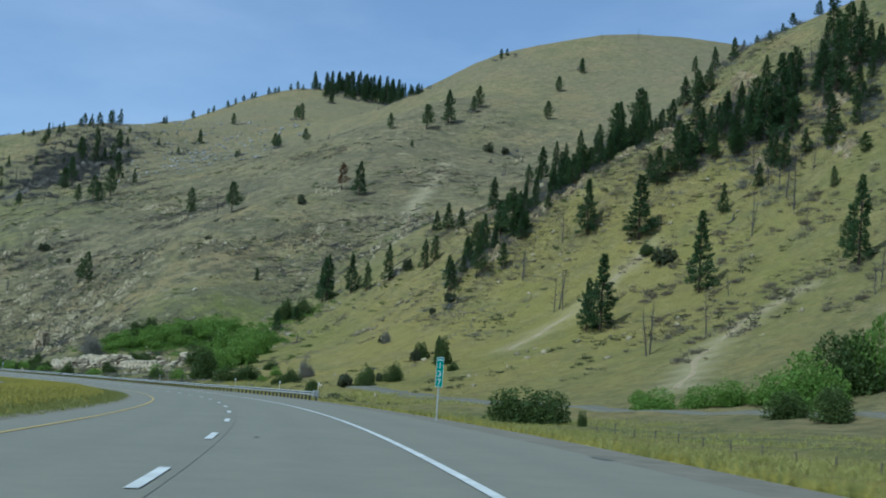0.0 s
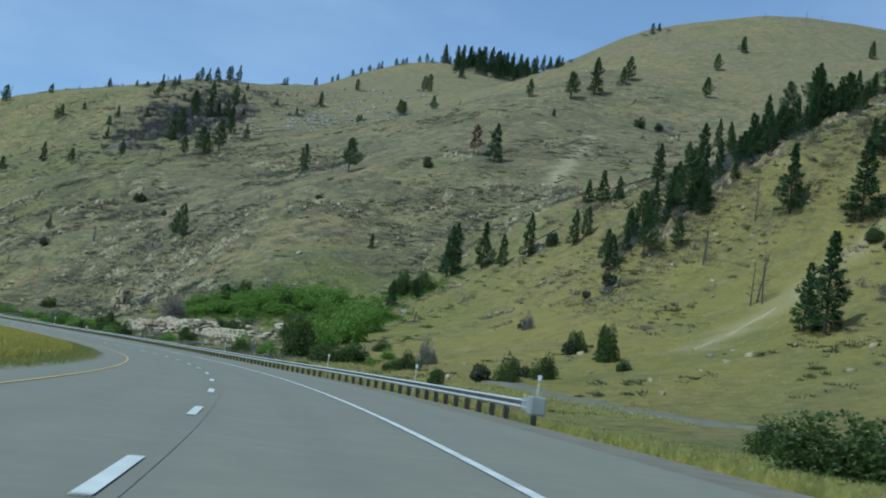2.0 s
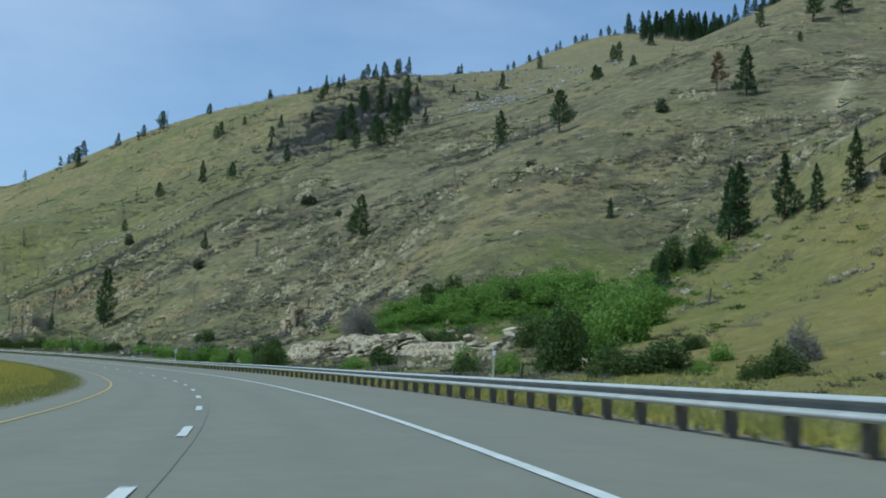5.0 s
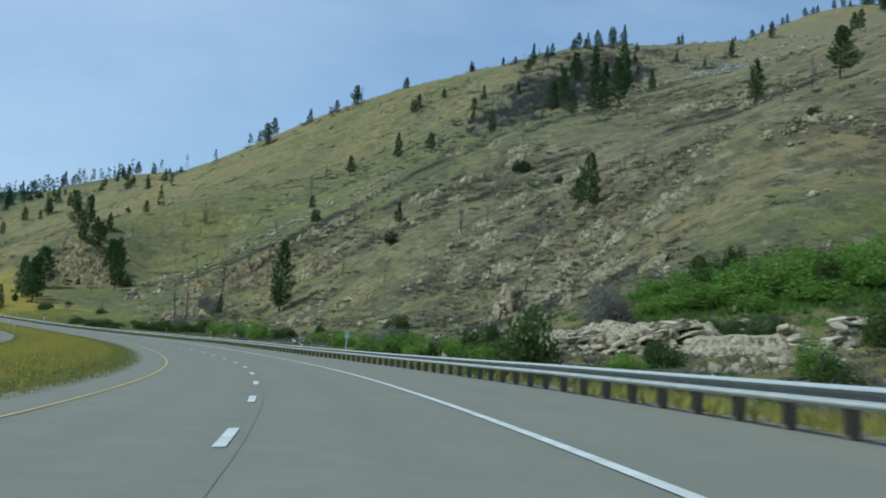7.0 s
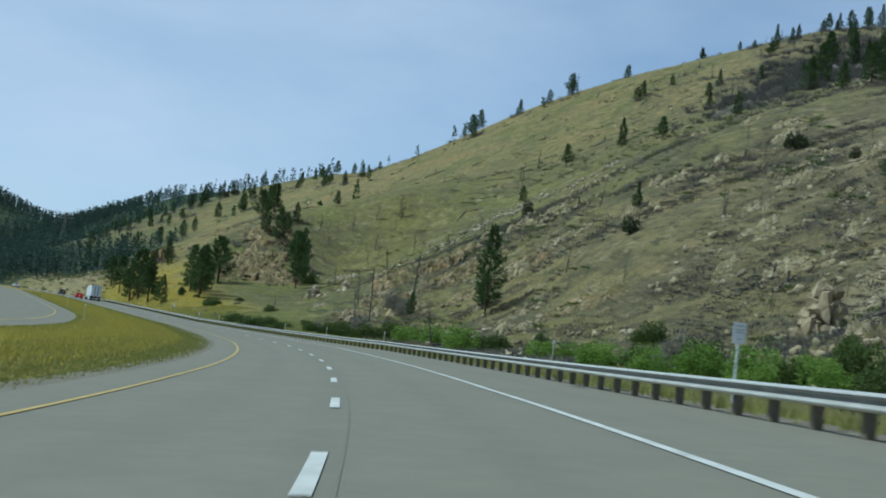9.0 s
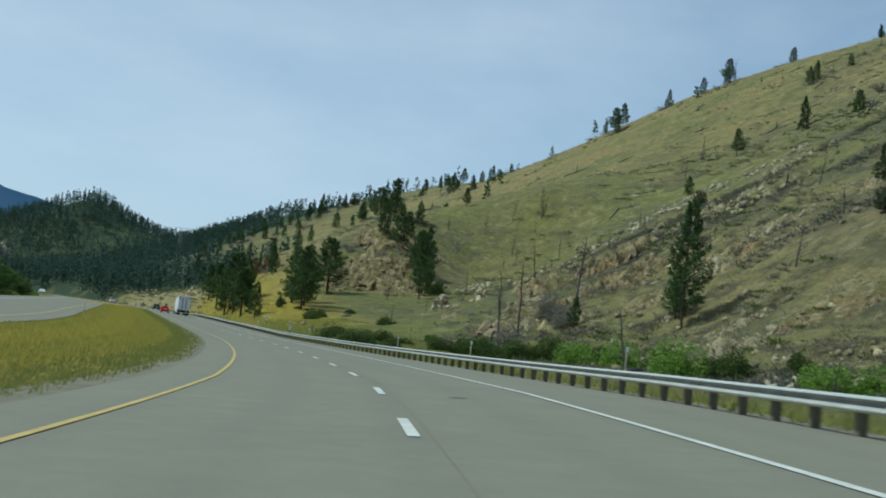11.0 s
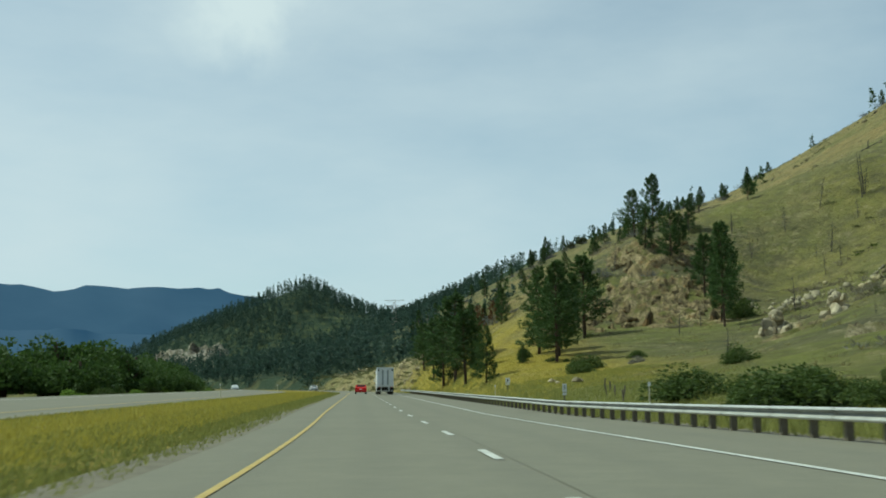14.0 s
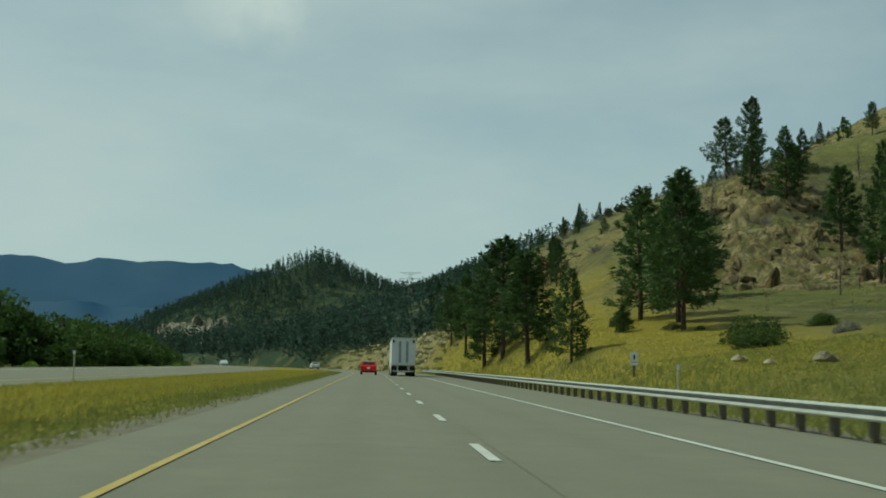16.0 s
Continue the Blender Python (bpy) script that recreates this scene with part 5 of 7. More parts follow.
for kind, x, y, wide, tall in SHRUBS + BANK_SHRUBS:
    u, l = station([x], [y])
    if kind == "dark" and 10 < u[0] < 14.5 and l[0] < 26 and rng.random() < 0.6:
        kind = "green"
    elif kind == "green" and u[0] > 15.5:
        kind = "dark"
    if u[0] > 12 and l[0] < 22:
        tall *= 0.8
    ob = new("shrub", SHRUB_MESHES[kind][int(rng.integers(0, len(SHRUB_MESHES[kind])))])
    z = float(ground_z(x, y)[0])
    ob.matrix_basis = Matrix.Translation((x, y, z - 0.15)) @ pose(0, 0, 0, 0, 0, rng.uniform(0, 360)) @ Matrix.Diagonal((wide * 0.66, wide * 0.66, tall * 0.92, 1))
    tagged(ob, SHRUB_LABELS[kind], "shrub", "shrubs beside the road and in the gully")


# broad-leaved trees beyond the oncoming lanes
def broadleaf(seed):
    rng = np.random.default_rng(seed)
    v, f = ball_leaves(rng, 5200, 3.6, 1.2, 0.30, 14)
    v = v + np.array([0, 0, 1.3])
    pieces = [tube([(0, 0, -0.8), (0.1, 0, 2.2), (0.0, 0.2, 4.6)], [0.32, 0.24, 0.12], 7)]
    for k in range(6):
        a = 6.28 * k / 6 + rng.uniform(-0.4, 0.4)
        pieces.append(tube([(0.1, 0, 2.2), (math.cos(a) * 1.0, math.sin(a) * 1.0, 2.9), (math.cos(a) * 1.7, math.sin(a) * 1.7, 3.6)], [0.15, 0.09, 0.02], 5))
    return mesh_of("trunk", *join(pieces), BARK, True), blades_mesh("crown", v, f, BROAD_LEAVES)


for k in range(70):
    u, side = 19.0 + 12 * rng.random(), -(31.5 + 4 * rng.random())
    p, n, _ = line(np.array([u]))
    x, y = p[0, :2] + n[0] * side
    wide = rng.uniform(1.2, 2.6)
    ob = new("shrub", SHRUB_MESHES["dark" if k % 3 else "green"][k % 3])
    ob.matrix_basis = Matrix.Translation((x, y, float(ground_z(x, y)[0]) - 0.15)) @ pose(0, 0, 0, 0, 0, rng.uniform(0, 360)) @ Matrix.Diagonal((wide, wide, wide * 0.75, 1))
    tagged(ob, "leafy green shrub at the foot of a tree row", "shrub", "shrubs beyond the oncoming road")


broad = [template("broadleaf_tree", "dark green broad-leaved tree in a row beyond the road", "tree", "trees beyond the oncoming road", *broadleaf(s)) for s in (71, 72, 73)]
fresh = set()
for k in range(170):
    u = 19.2 + 13 * rng.random()
    side = -(35.5 + 20 * rng.random() ** 1.4)
    if k % 4 == 0:
        u, side = 19.0 + 25 * rng.random() ** 1.2, -(46 + 50 * rng.random())
    p, n, _ = line(np.array([u]))
    x, y = p[0, :2] + n[0] * side
    t = broad[k % 3]
    tall = rng.uniform(1.15, 1.75) * (0.75 if side > -39 else 1.0)
    m = Matrix.Translation((x, y, float(ground_z(x, y)[0]) - 0.3)) @ pose(0, 0, 0, 0, 0, rng.uniform(0, 360)) @ Matrix.Diagonal((tall * 1.15, tall * 1.15, tall, 1))
    if t.name in fresh:
        copy_thing(t, Matrix.Identity(4)).matrix_basis = m
    else:
        fresh.add(t.name)
        t.matrix_basis = m


# ------------------------------------------------ rocks
def boulder_mesh(seed, mat, flat=1.0):
    rng = np.random.default_rng(seed)
    bm = bmesh.new()
    bmesh.ops.create_icosphere(bm, subdivisions=2, radius=1.2)
    cuts = [(Vector(rng.normal(size=3)).normalized(), rng.uniform(0.35, 0.75)) for _ in range(15)]
    for v in bm.verts:
        for way, far in cuts:
            d = v.co.dot(way)
            if d > far:
                v.co -= way * (d - far)
        v.co *= 1 + 0.05 * noise.noise(v.co * 2.3 + Vector((seed, 0, 0)))
        v.co.z *= flat
    return from_bm("boulder", bm, mat)


def slab_mesh(seed):
    """A thin angular slab, broken at its edges."""
    rng = np.random.default_rng(seed)
    n = 7
    turn = np.sort(rng.uniform(0, 6.283, n))
    far = rng.uniform(0.6, 1.15, n)
    verts = []
    for z, s in ((-0.5, 0.95), (0.0, 1.05), (0.5, 0.97)):
        verts += [(math.cos(w) * r * s + rng.normal() * 0.03, math.sin(w) * r * s + rng.normal() * 0.03, z + rng.normal() * 0.10) for w, r in zip(turn, far)]
    faces = [(r * n + k, r * n + (k + 1) % n, (r + 1) * n + (k + 1) % n, (r + 1) * n + k) for r in range(2) for k in range(n)]
    faces += [tuple(range(2 * n, 3 * n))]
    return mesh_of("slab", verts, faces, PALE_ROCK)


SLABS = [slab_mesh(s) for s in range(101, 107)]
BOULDERS = [boulder_mesh(s, TAN_ROCK, f) for s, f in ((111, 0.7), (112, 0.9), (113, 0.6), (114, 1.1))]
FACE_BLOCKS = [boulder_mesh(s, FACE_ROCK, f) for s, f in ((116, 1.0), (117, 0.8), (118, 1.3), (119, 0.9))]
PALE_BOULDERS = [boulder_mesh(s, PALE_ROCK, f) for s, f in ((121, 0.7), (122, 0.55))]
rng = np.random.default_rng(131)


def ledge(cx, cy, long, deep, high, turn, count, label, crag=None, size=0.62, pile=0.25):
    """A bank of tilted slabs lying over one another, its length along the turn."""
    root = tagged(new("rock_ledge"), label, "rock outcrop")
    root.location = (cx, cy, float(ground_z(cx, cy)[0]))
    c, s = math.cos(turn), math.sin(turn)
    for k in range(count):
        a, b = rng.uniform(-0.5, 0.5) * long, rng.uniform(-0.5, 0.5) * deep
        x, y = cx + a * c - b * s, cy + a * s + b * c
        g = float(ground_z(x, y)[0])
        lift = (b / deep + 0.5) * high * (1 - (2 * a / long) ** 4) * rng.uniform(0.55, 1.0)
        w = 0.3 + 0.75 * rng.random() ** 2
        m = Matrix.Translation(Vector((x, y, g + lift * 0.6)) - root.location) @ Matrix.Rotation(turn, 4, "Z") @ pose(
            0, 0, 0, rng.uniform(-6, 30), rng.uniform(-22, 16), rng.uniform(-50, 50)) @ Matrix.Diagonal((w * 1.5, w * rng.uniform(0.6, 1.1), w * rng.uniform(0.18, 0.5), 1))
        if crag:
            w *= size
            m = Matrix.Translation(Vector((x, y, g + lift * pile)) - root.location) @ pose(
                0, 0, 0, rng.uniform(-25, 25), rng.uniform(-25, 25), rng.uniform(0, 360)) @ Matrix.Diagonal((w, w * 0.8, w * rng.uniform(0.7, 1.3), 1))
            part("crag", crag[int(rng.integers(0, len(crag)))], root, m=m)
            continue
        part("slab", SLABS[int(rng.integers(0, 6))], root, m=m)
    return root


def bedded_ledge(cx, cy, long, deep, high, turn, courses, label):
    """Courses of long flat slabs stepping back up a bank, dipping together, with dark gaps between them."""
    root = tagged(new("rock_ledge"), label, "rock outcrop")
    root.location = (cx, cy, float(ground_z(cx, cy)[0]))
    c, s = math.cos(turn), math.sin(turn)
    for r in range(courses):
        a = -0.5 * long
        while a < 0.5 * long:
            w = 0.45 + 1.75 * rng.random() ** 1.8
            a += w * rng.uniform(0.75, 1.25)
            f = (r + rng.uniform(-0.2, 0.2)) / courses
            top = high * (1 - (2 * a / long) ** 6) * (0.9 + 0.25 * math.sin(a * 0.55 + cx))
            if f * high > top or rng.random() < 0.10:
                continue
            b = (f - 0.5) * deep + rng.normal() * 0.22
            x, y = cx + a * c - b * s, cy + a * s + b * c
            z = float(ground_z(x, y)[0]) + f * top * 0.93 + 0.10 * math.sin(1.3 * a)
            m = Matrix.Translation(Vector((x, y, z)) - root.location) @ Matrix.Rotation(turn, 4, "Z") @ pose(
                0, 0, 0, rng.uniform(-8, 16), -12 + rng.normal() * 7, rng.uniform(-28, 28)) @ Matrix.Diagonal((w, rng.uniform(0.8, 1.4), high / courses * rng.uniform(0.5, 1.7), 1))
            part("slab", SLABS[int(rng.integers(0, 6))], root, m=m)
    return root


def strata_bank(cx, cy, long, deep, high, turn, layer, dip, mat, label):
    """A bank of bedded rock: uneven steps one layer high, broken along their edges and dipping along the bank."""
    na, nb = int(long / 0.22), int(deep / 0.09)
    c, s = math.cos(turn), math.sin(turn)
    a, b = np.meshgrid(np.linspace(-0.5, 0.5, na), np.linspace(-0.5, 0.5, nb), indexing="ij")
    a, b = a.ravel(), b.ravel()
    x, y = cx + a * long * c - b * deep * s, cy + a * long * s + b * deep * c
    base = ground_z(x, y)
    lift = np.empty(len(x))
    for n in range(len(x)):
        p = Vector((x[n], y[n], cx))
        rim = min(1.0, (0.5 - abs(a[n])) * 5.0 + 0.5 * noise.noise(p * 0.4)) * min(1.0, (0.5 - b[n]) * 6.0)
        rise = high * max(0.0, min(1.0, (b[n] + 0.5) * 1.5 + 0.28 * noise.noise(p * 0.33)))
        bed = (rise + dip * a[n] * long + 0.30 * noise.noise(p * 0.7) + 0.14 * noise.noise(p * 2.3)) / layer
        low = math.floor(bed)
        step = low + max(0.0, min(1.0, (bed - low - 0.62) / 0.38))
        crack = 0.16 * noise.cell(Vector((a[n] * long * 0.9 + 3.1 * low, low, cx))) + 0.05 * noise.noise(p * 4.0)
        lift[n] = max(0.0, rim) * (step * layer - dip * a[n] * long + crack) - (1 - max(0.0, rim)) * 0.7 - 0.15
    i = np.arange(na * nb).reshape(na, nb)
    f = np.stack([i[:-1, :-1], i[1:, :-1], i[1:, 1:], i[:-1, 1:]], -1).reshape(-1, 4)
    return tagged(new("rock_ledge", blades_mesh("rock_ledge", np.stack([x, y, base + lift], -1), f, mat)), label, "rock outcrop")


def crag_pile(cx, cy, high, wide, blocks, label):
    """A crag of jointed blocks standing on one another, narrowing upwards."""
    root = tagged(new("rock_crag"), label, "rock outcrop")
    foot = float(ground_z(cx, cy)[0])
    root.location = (cx, cy, foot)
    z = -0.6
    while z < high:
        r = wide * (1 - 0.55 * max(0.0, z) / high)
        for k in range(max(2, int(5 * r))):
            a, d = rng.uniform(0, 6.28), r * math.sqrt(rng.random())
            w = rng.uniform(0.5, 1.15) * (0.75 + 0.25 * r)
            m = Matrix.Translation((math.cos(a) * d, math.sin(a) * d * 0.8, z + rng.normal() * 0.2)) @ pose(
                0, 0, 0, rng.uniform(-14, 14), rng.uniform(-14, 14), rng.uniform(0, 360)) @ Matrix.Diagonal((w, w * 0.85, w * rng.uniform(1.1, 2.0), 1))
            part("block", blocks[int(rng.integers(0, len(blocks)))], root, m=m)
        z += 0.7
    return root


def fallen_log(a, b):
    """A charred log lying across the slope, with the stubs of its limbs."""
    (ax, ay), (bx, by) = a, b
    za, zb = ground_z([ax, bx], [ay, by])
    pieces = [tube([(ax, ay, za + 0.5), ((ax + bx) / 2, (ay + by) / 2, (za + zb) / 2 + 0.45), (bx, by, zb + 0.3)], [0.26, 0.22, 0.12], 7)]
    for k in range(5):
        f = 0.2 + 0.15 * k
        p = Vector((ax + (bx - ax) * f, ay + (by - ay) * f, za + (zb - za) * f + 0.45))
        pieces.append(tube([p, p + Vector((rng.normal() * 0.3, -0.3, 0.5 + 0.5 * rng.random()))], [0.07, 0.03], 5))
    tagged(new("fallen_log", mesh_of("fallen_log", *join(pieces), BURNT, True)), "charred fallen log lying beside a crag", "log")


def rock_face(cx, cy, long, deep, turn, rise, block, label, mat=FACE_ROCK, step=0.42):
    """One broken face of rock standing out of the slope, in blocks of about the given size, sunk at its rim."""
    na, nb = int(long / step), int(deep / step)
    c, s = math.cos(turn), math.sin(turn)
    a, b = np.meshgrid(np.linspace(-0.5, 0.5, na), np.linspace(-0.5, 0.5, nb), indexing="ij")
    a, b = a.ravel(), b.ravel()
    x, y = cx + a * long * c - b * deep * s, cy + a * long * s + b * deep * c
    base = ground_z(x, y)
    out = np.empty(len(x))
    push = np.empty((len(x), 2))
    for n in range(len(x)):
        p = Vector((x[n], y[n], base[n] * 0.7))
        edge = 2 * math.hypot(a[n], b[n]) + 0.6 * noise.noise(p * (0.35 / block)) + 0.3 * noise.noise(p * (0.9 / block))
        mask = max(0.0, min(1.0, (1.0 - edge) * 2.2))
        warp = p + 0.5 * block * noise.noise_vector(p * (0.6 / block))
        coarse = noise.cell(warp / block)
        fine = noise.cell(warp / (0.42 * block) + Vector((7, 3, 1)))
        big = noise.noise(p * 0.11)
        rib = Vector((a[n] * long / (1.5 * block) + 0.5 * warp.z / block, b[n] * deep / (3.6 * block), 0.2 * cx))
        r = noise.ridged_multi_fractal(rib, 0.75, 2.1, 6, 1.0, 2.0)
        out[n] = mask * rise * (0.24 * r - 0.12 + 0.17 * coarse + 0.08 * fine + 0.25 * max(0.0, big)) - (1 - mask) * 0.6 - 0.1
        d = noise.noise_vector(p * (1.3 / block)) * 0.25 * step
        push[n] = d.x, d.y
    verts = np.stack([x + push[:, 0], y + push[:, 1], base + out], -1)
    i = np.arange(na * nb).reshape(na, nb)
    f = np.stack([i[:-1, :-1], i[1:, :-1], i[1:, 1:], i[:-1, 1:]], -1).reshape(-1, 4)
    return tagged(new("rock_outcrop", blades_mesh("rock_outcrop", verts, f, mat)), label, "rock outcrop")


strata_bank(-88.5, 335.2, 20, 6.5, 3.1, 0.03, 0.42, 0.10, LEDGE_ROCK, "tan rock bank behind the layered ledge")
bedded_ledge(-88.5, 332.8, 18, 4.0, 3.3, 0.03, 8, "pale layered rock ledge on the roadside bank")
strata_bank(-98.5, 333.0, 8, 6.0, 2.6, 0.12, 0.9, 0.12, LEDGE_ROCK, "pale smooth rock bank beside the layered ledge")
bedded_ledge(-71.0, 334.5, 9, 3.0, 2.6, -0.05, 6, "pale layered rock ledge among shrubs")
strata_bank(-77.5, 329.5, 13, 6.0, 2.2, 0.06, 0.9, 0.02, LEDGE_ROCK, "pale smooth rock bank beside the road")
ledge(-77, 331, 13, 5.0, 1.6, 0.0, 40, "pale broken rock on the roadside bank")
ledge(-66, 347, 9, 4.0, 2.0, 0.3, 50, "pale broken slabs among shrubs")
TAN_FACE, GREY_FACE = "tan crumbling rock face below the pines", "grey-brown rock outcrop on the burnt slope"
rock_face(-321, 536, 34, 26, 0.75, 3.2, 1.5, TAN_FACE)
rock_face(-331, 552, 22, 18, 0.75, 3.0, 1.5, TAN_FACE)
rock_face(-308, 527, 16, 12, 0.6, 1.6, 1.3, TAN_FACE)
for x, y, long, deep in ((13, 329, 16, 9), (24, 338, 18, 10), (36, 338, 14, 9), (48, 348, 18, 10), (62, 364, 18, 10), (84, 356, 20, 11), (60, 330, 12, 7), (95, 306, 18, 10), (84, 318, 14, 8), (103, 322, 18, 10), (76, 300, 12, 7), (92, 284, 14, 8)):
    rock_face(x, y, long, deep, 0.5 + 0.01 * x, 4.6, 2.0, "tan rock outcrop among firs on the spur")
rock_face(-124.5, 398.0, 8, 9, 0.3, 3.4, 1.2, "orange-tan crag with a fallen log beside it", SLOPE_ROCK)
crag_pile(-124.8, 397.0, 5.6, 2.6, BOULDERS, "orange-tan blocks piled in a crag")
fallen_log((-121.5, 396.5), (-114.5, 399.0))
rock_face(-275.5, 504.5, 8, 6, 0.8, 2.4, 0.9, "pale cream crag above the meadow", SLOPE_ROCK)
crag_pile(-275.8, 503.6, 2.6, 1.9, PALE_BOULDERS, "pale cream blocks piled in a crag")
crag_pile(-216.8, 437.6, 2.0, 2.0, BOULDERS, "grey-tan blocks piled above the shrubs")
crag_pile(-268.5, 506.0, 1.8, 2.0, PALE_BOULDERS, "pale cream blocks piled in a crag")
rock_face(-114, 368, 14, 8, 0.4, 2.0, 1.4, "tan rock outcrop above the road")
rock_face(-219, 441, 10, 6, 0.4, 2.2, 1.3, "grey rock outcrop beside shrubs")
for x, y, long in ((-214, 664, 26), (-203, 700, 30), (-196, 726, 22), (-222, 640, 16)):
    rock_face(x, y, long, long * 0.55, 0.9, 5.0, 2.4, "grey rock outcrop among burnt stems", DARK_ROCK, step=0.9)
rock_face(-170, 432, 22, 9, 0.5, 1.8, 1.5, GREY_FACE)
rock_face(-128, 447, 16, 8, 0.4, 1.7, 1.4, GREY_FACE)
rock_face(-255, 505, 20, 9, 0.8, 1.6, 1.4, GREY_FACE)
rock_face(-256, 476, 12, 6, 0.6, 1.4, 1.1, "pale rock outcrop on the lower slope")
rock_face(-1100, 914, 70, 44, 0.5, 16, 9.0, "pale cliff on the flank of the wooded hill", CLIFF_ROCK, step=1.6)
rock_face(-1058, 905, 40, 26, 0.5, 10, 7.0, "pale cliff on the flank of the wooded hill", CLIFF_ROCK, step=1.6)
ledge(-319, 533, 30, 20, 3.0, 0.75, 170, "broken tan blocks on the rock face", FACE_BLOCKS, 1.5)
ledge(-330, 551, 20, 14, 2.4, 0.75, 70, "broken tan blocks on the rock face", FACE_BLOCKS, 1.4)
ledge(-170, 432, 18, 7, 1.0, 0.5, 14, "grey blocks fallen from the outcrop", BOULDERS)
for x, y, w in ((-266.6, 451.6, 0.7), (-259.0, 446.5, 0.9), (-262.5, 448.0, 0.5)):
    ob = tagged(new("boulder", PALE_BOULDERS[0]), "pale boulder lying in golden grass", "boulder", "boulders")
    ob.matrix_basis = Matrix.Translation((x, y, float(ground_z(x, y)[0]) + 0.3 * w)) @ Matrix.Diagonal((w, w * 0.8, w * 0.7, 1))


def spots(rng, count, u0, u1, l0, l1, keep=None):
    """Random places on the hillside."""
    u, l = rng.uniform(u0, u1, count), l0 + (l1 - l0) * rng.random(count)
    p, n, _ = line(u)
    x, y = p[:, 0] + n[:, 0] * l, p[:, 1] + n[:, 1] * l
    p2, n2, _ = line(u + 0.02)
    apart = np.hypot(p2[:, 0] + n2[:, 0] * l - x, p2[:, 1] + n2[:, 1] * l - y)
    k = (rng.random(count) < np.clip(apart / (0.02 * 50), 0, 1)) & (np.abs(station(x, y)[0] - u) < 0.4)
    if keep is not None:
        k &= keep(x, y, u, l, rng.random(count))
    return x[k], y[k]


def clumped(x, y, u, l, r):
    f = np.array([noise.noise(Vector((a * 0.02, b * 0.02, 3.0))) + 0.6 * noise.noise(Vector((a * 0.07, b * 0.07, 9.0))) for a, b in zip(x, y)])
    return r < np.clip(0.32 + 1.7 * f, 0.02, 1)


x, y = spots(rng, 50, 10, 20, 40, 190, clumped)
for a, b in zip(x, y):
    w = 0.3 + 0.6 * rng.random() ** 2
    ob = tagged(new("boulder", BOULDERS[int(rng.integers(0, 4))]), "tan boulder half sunk in dry slope", "boulder", "boulders")
    ob.matrix_basis = Matrix.Translation((a, b, float(ground_z(a, b)[0]) - 0.1 * w)) @ pose(0, 0, 0, rng.uniform(-25, 25), rng.uniform(-25, 25), rng.uniform(0, 360)) @ Matrix.Diagonal((w * 1.3, w, w * 0.8, 1))

# outcrops breaking through the burnt face
x, y = spots(rng, 420, 10.2, 18.6, 30, 185, clumped)
for a, b in list(zip(x, y))[:110]:
    if min(math.hypot(a - row[1], b - row[2]) - row[3] for row in SHRUBS) < 6:
        continue
    long = 3.5 + 9 * rng.random() ** 1.6
    rock_face(a, b, long, long * rng.uniform(0.4, 0.7), 0.8 + rng.normal() * 0.4, rng.uniform(2.2, 4.2), rng.uniform(0.7, 1.3), "tan and grey rock outcrop on the burnt slope", SLOPE_ROCK, step=0.45)

for x, y, long, rise in ((-222, 455, 13, 3.2), (-212, 464, 15, 4.5), (-230, 471, 14, 5.0), (-224, 480, 15, 5.5), (-204, 452, 11, 2.0), (-218, 446, 10, 2.6), (-196, 460, 14, 3.0), (-240, 482, 10, 3.0)):
    rock_face(x, y, long, long * 0.6, 0.8 + rng.normal() * 0.3, rise, 1.2, "grey and tan rock outcrop on the lower slope")

# countless small stones
CUBE = np.array([(x, y, z) for x in (-1, 1) for y in (-1, 1) for z in (-1, 1)], float)
CUBE_FACES = np.array([(0, 1, 3, 2), (4, 6, 7, 5), (0, 4, 5, 1), (2, 3, 7, 6), (0, 2, 6, 4), (1, 5, 7, 3)])


def stones(rng, x, y, lo, hi):
    z = ground_z(x, y)
    n = len(x)
    size = lo + (hi - lo) * rng.random(n) ** 3
    v = CUBE[None] * rng.uniform(0.35, 1.0, (n, 8, 3)) * (size[:, None] * rng.uniform(0.55, 1.3, (n, 3)))[:, None]
    turn = rng.normal(size=(n, 3, 3)) * 0.45 + np.eye(3)
    q, _ = np.linalg.qr(turn)
    v = np.einsum("nij,nkj->nki", q, v)
    a = rng.uniform(0, 6.28, n)
    c, s = np.cos(a)[:, None], np.sin(a)[:, None]
    v = np.stack([v[..., 0] * c - v[..., 1] * s, v[..., 0] * s + v[..., 1] * c, v[..., 2]], -1)
    v += np.stack([x, y, z + size * 0.1], -1)[:, None]
    return v.reshape(-1, 3), (CUBE_FACES[None] + 8 * np.arange(n)[:, None, None]).reshape(-1, 4)


STONE = plain("slope_stones", (0.145, 0.122, 0.068), (0.41, 0.350, 0.210), 0.3, 0.95, random_by="island")

SCREE = plain("grey_scree", (0.20, 0.195, 0.175), (0.36, 0.345, 0.31), 0.3, 0.95, random_by="island")
STONE_PALE = plain("pale_slope_stones", (0.20, 0.174, 0.110), (0.44, 0.390, 0.268), 0.3, 0.95, random_by="island")


def patches(rng, x, y, each, long, wide):
    """Places gathered in patches, drawn out along the slope."""
    w = 0.7 + rng.normal(size=len(x)) * 0.5
    s = rng.uniform(0.4, 1.3, len(x))
    w, s = np.repeat(w, each), np.repeat(s, each)
    p, q = rng.normal(size=len(w)) * long * s, rng.normal(size=len(w)) * wide * s
    return np.repeat(x, each) + np.cos(w) * p - np.sin(w) * q, np.repeat(y, each) + np.sin(w) * p + np.cos(w) * q


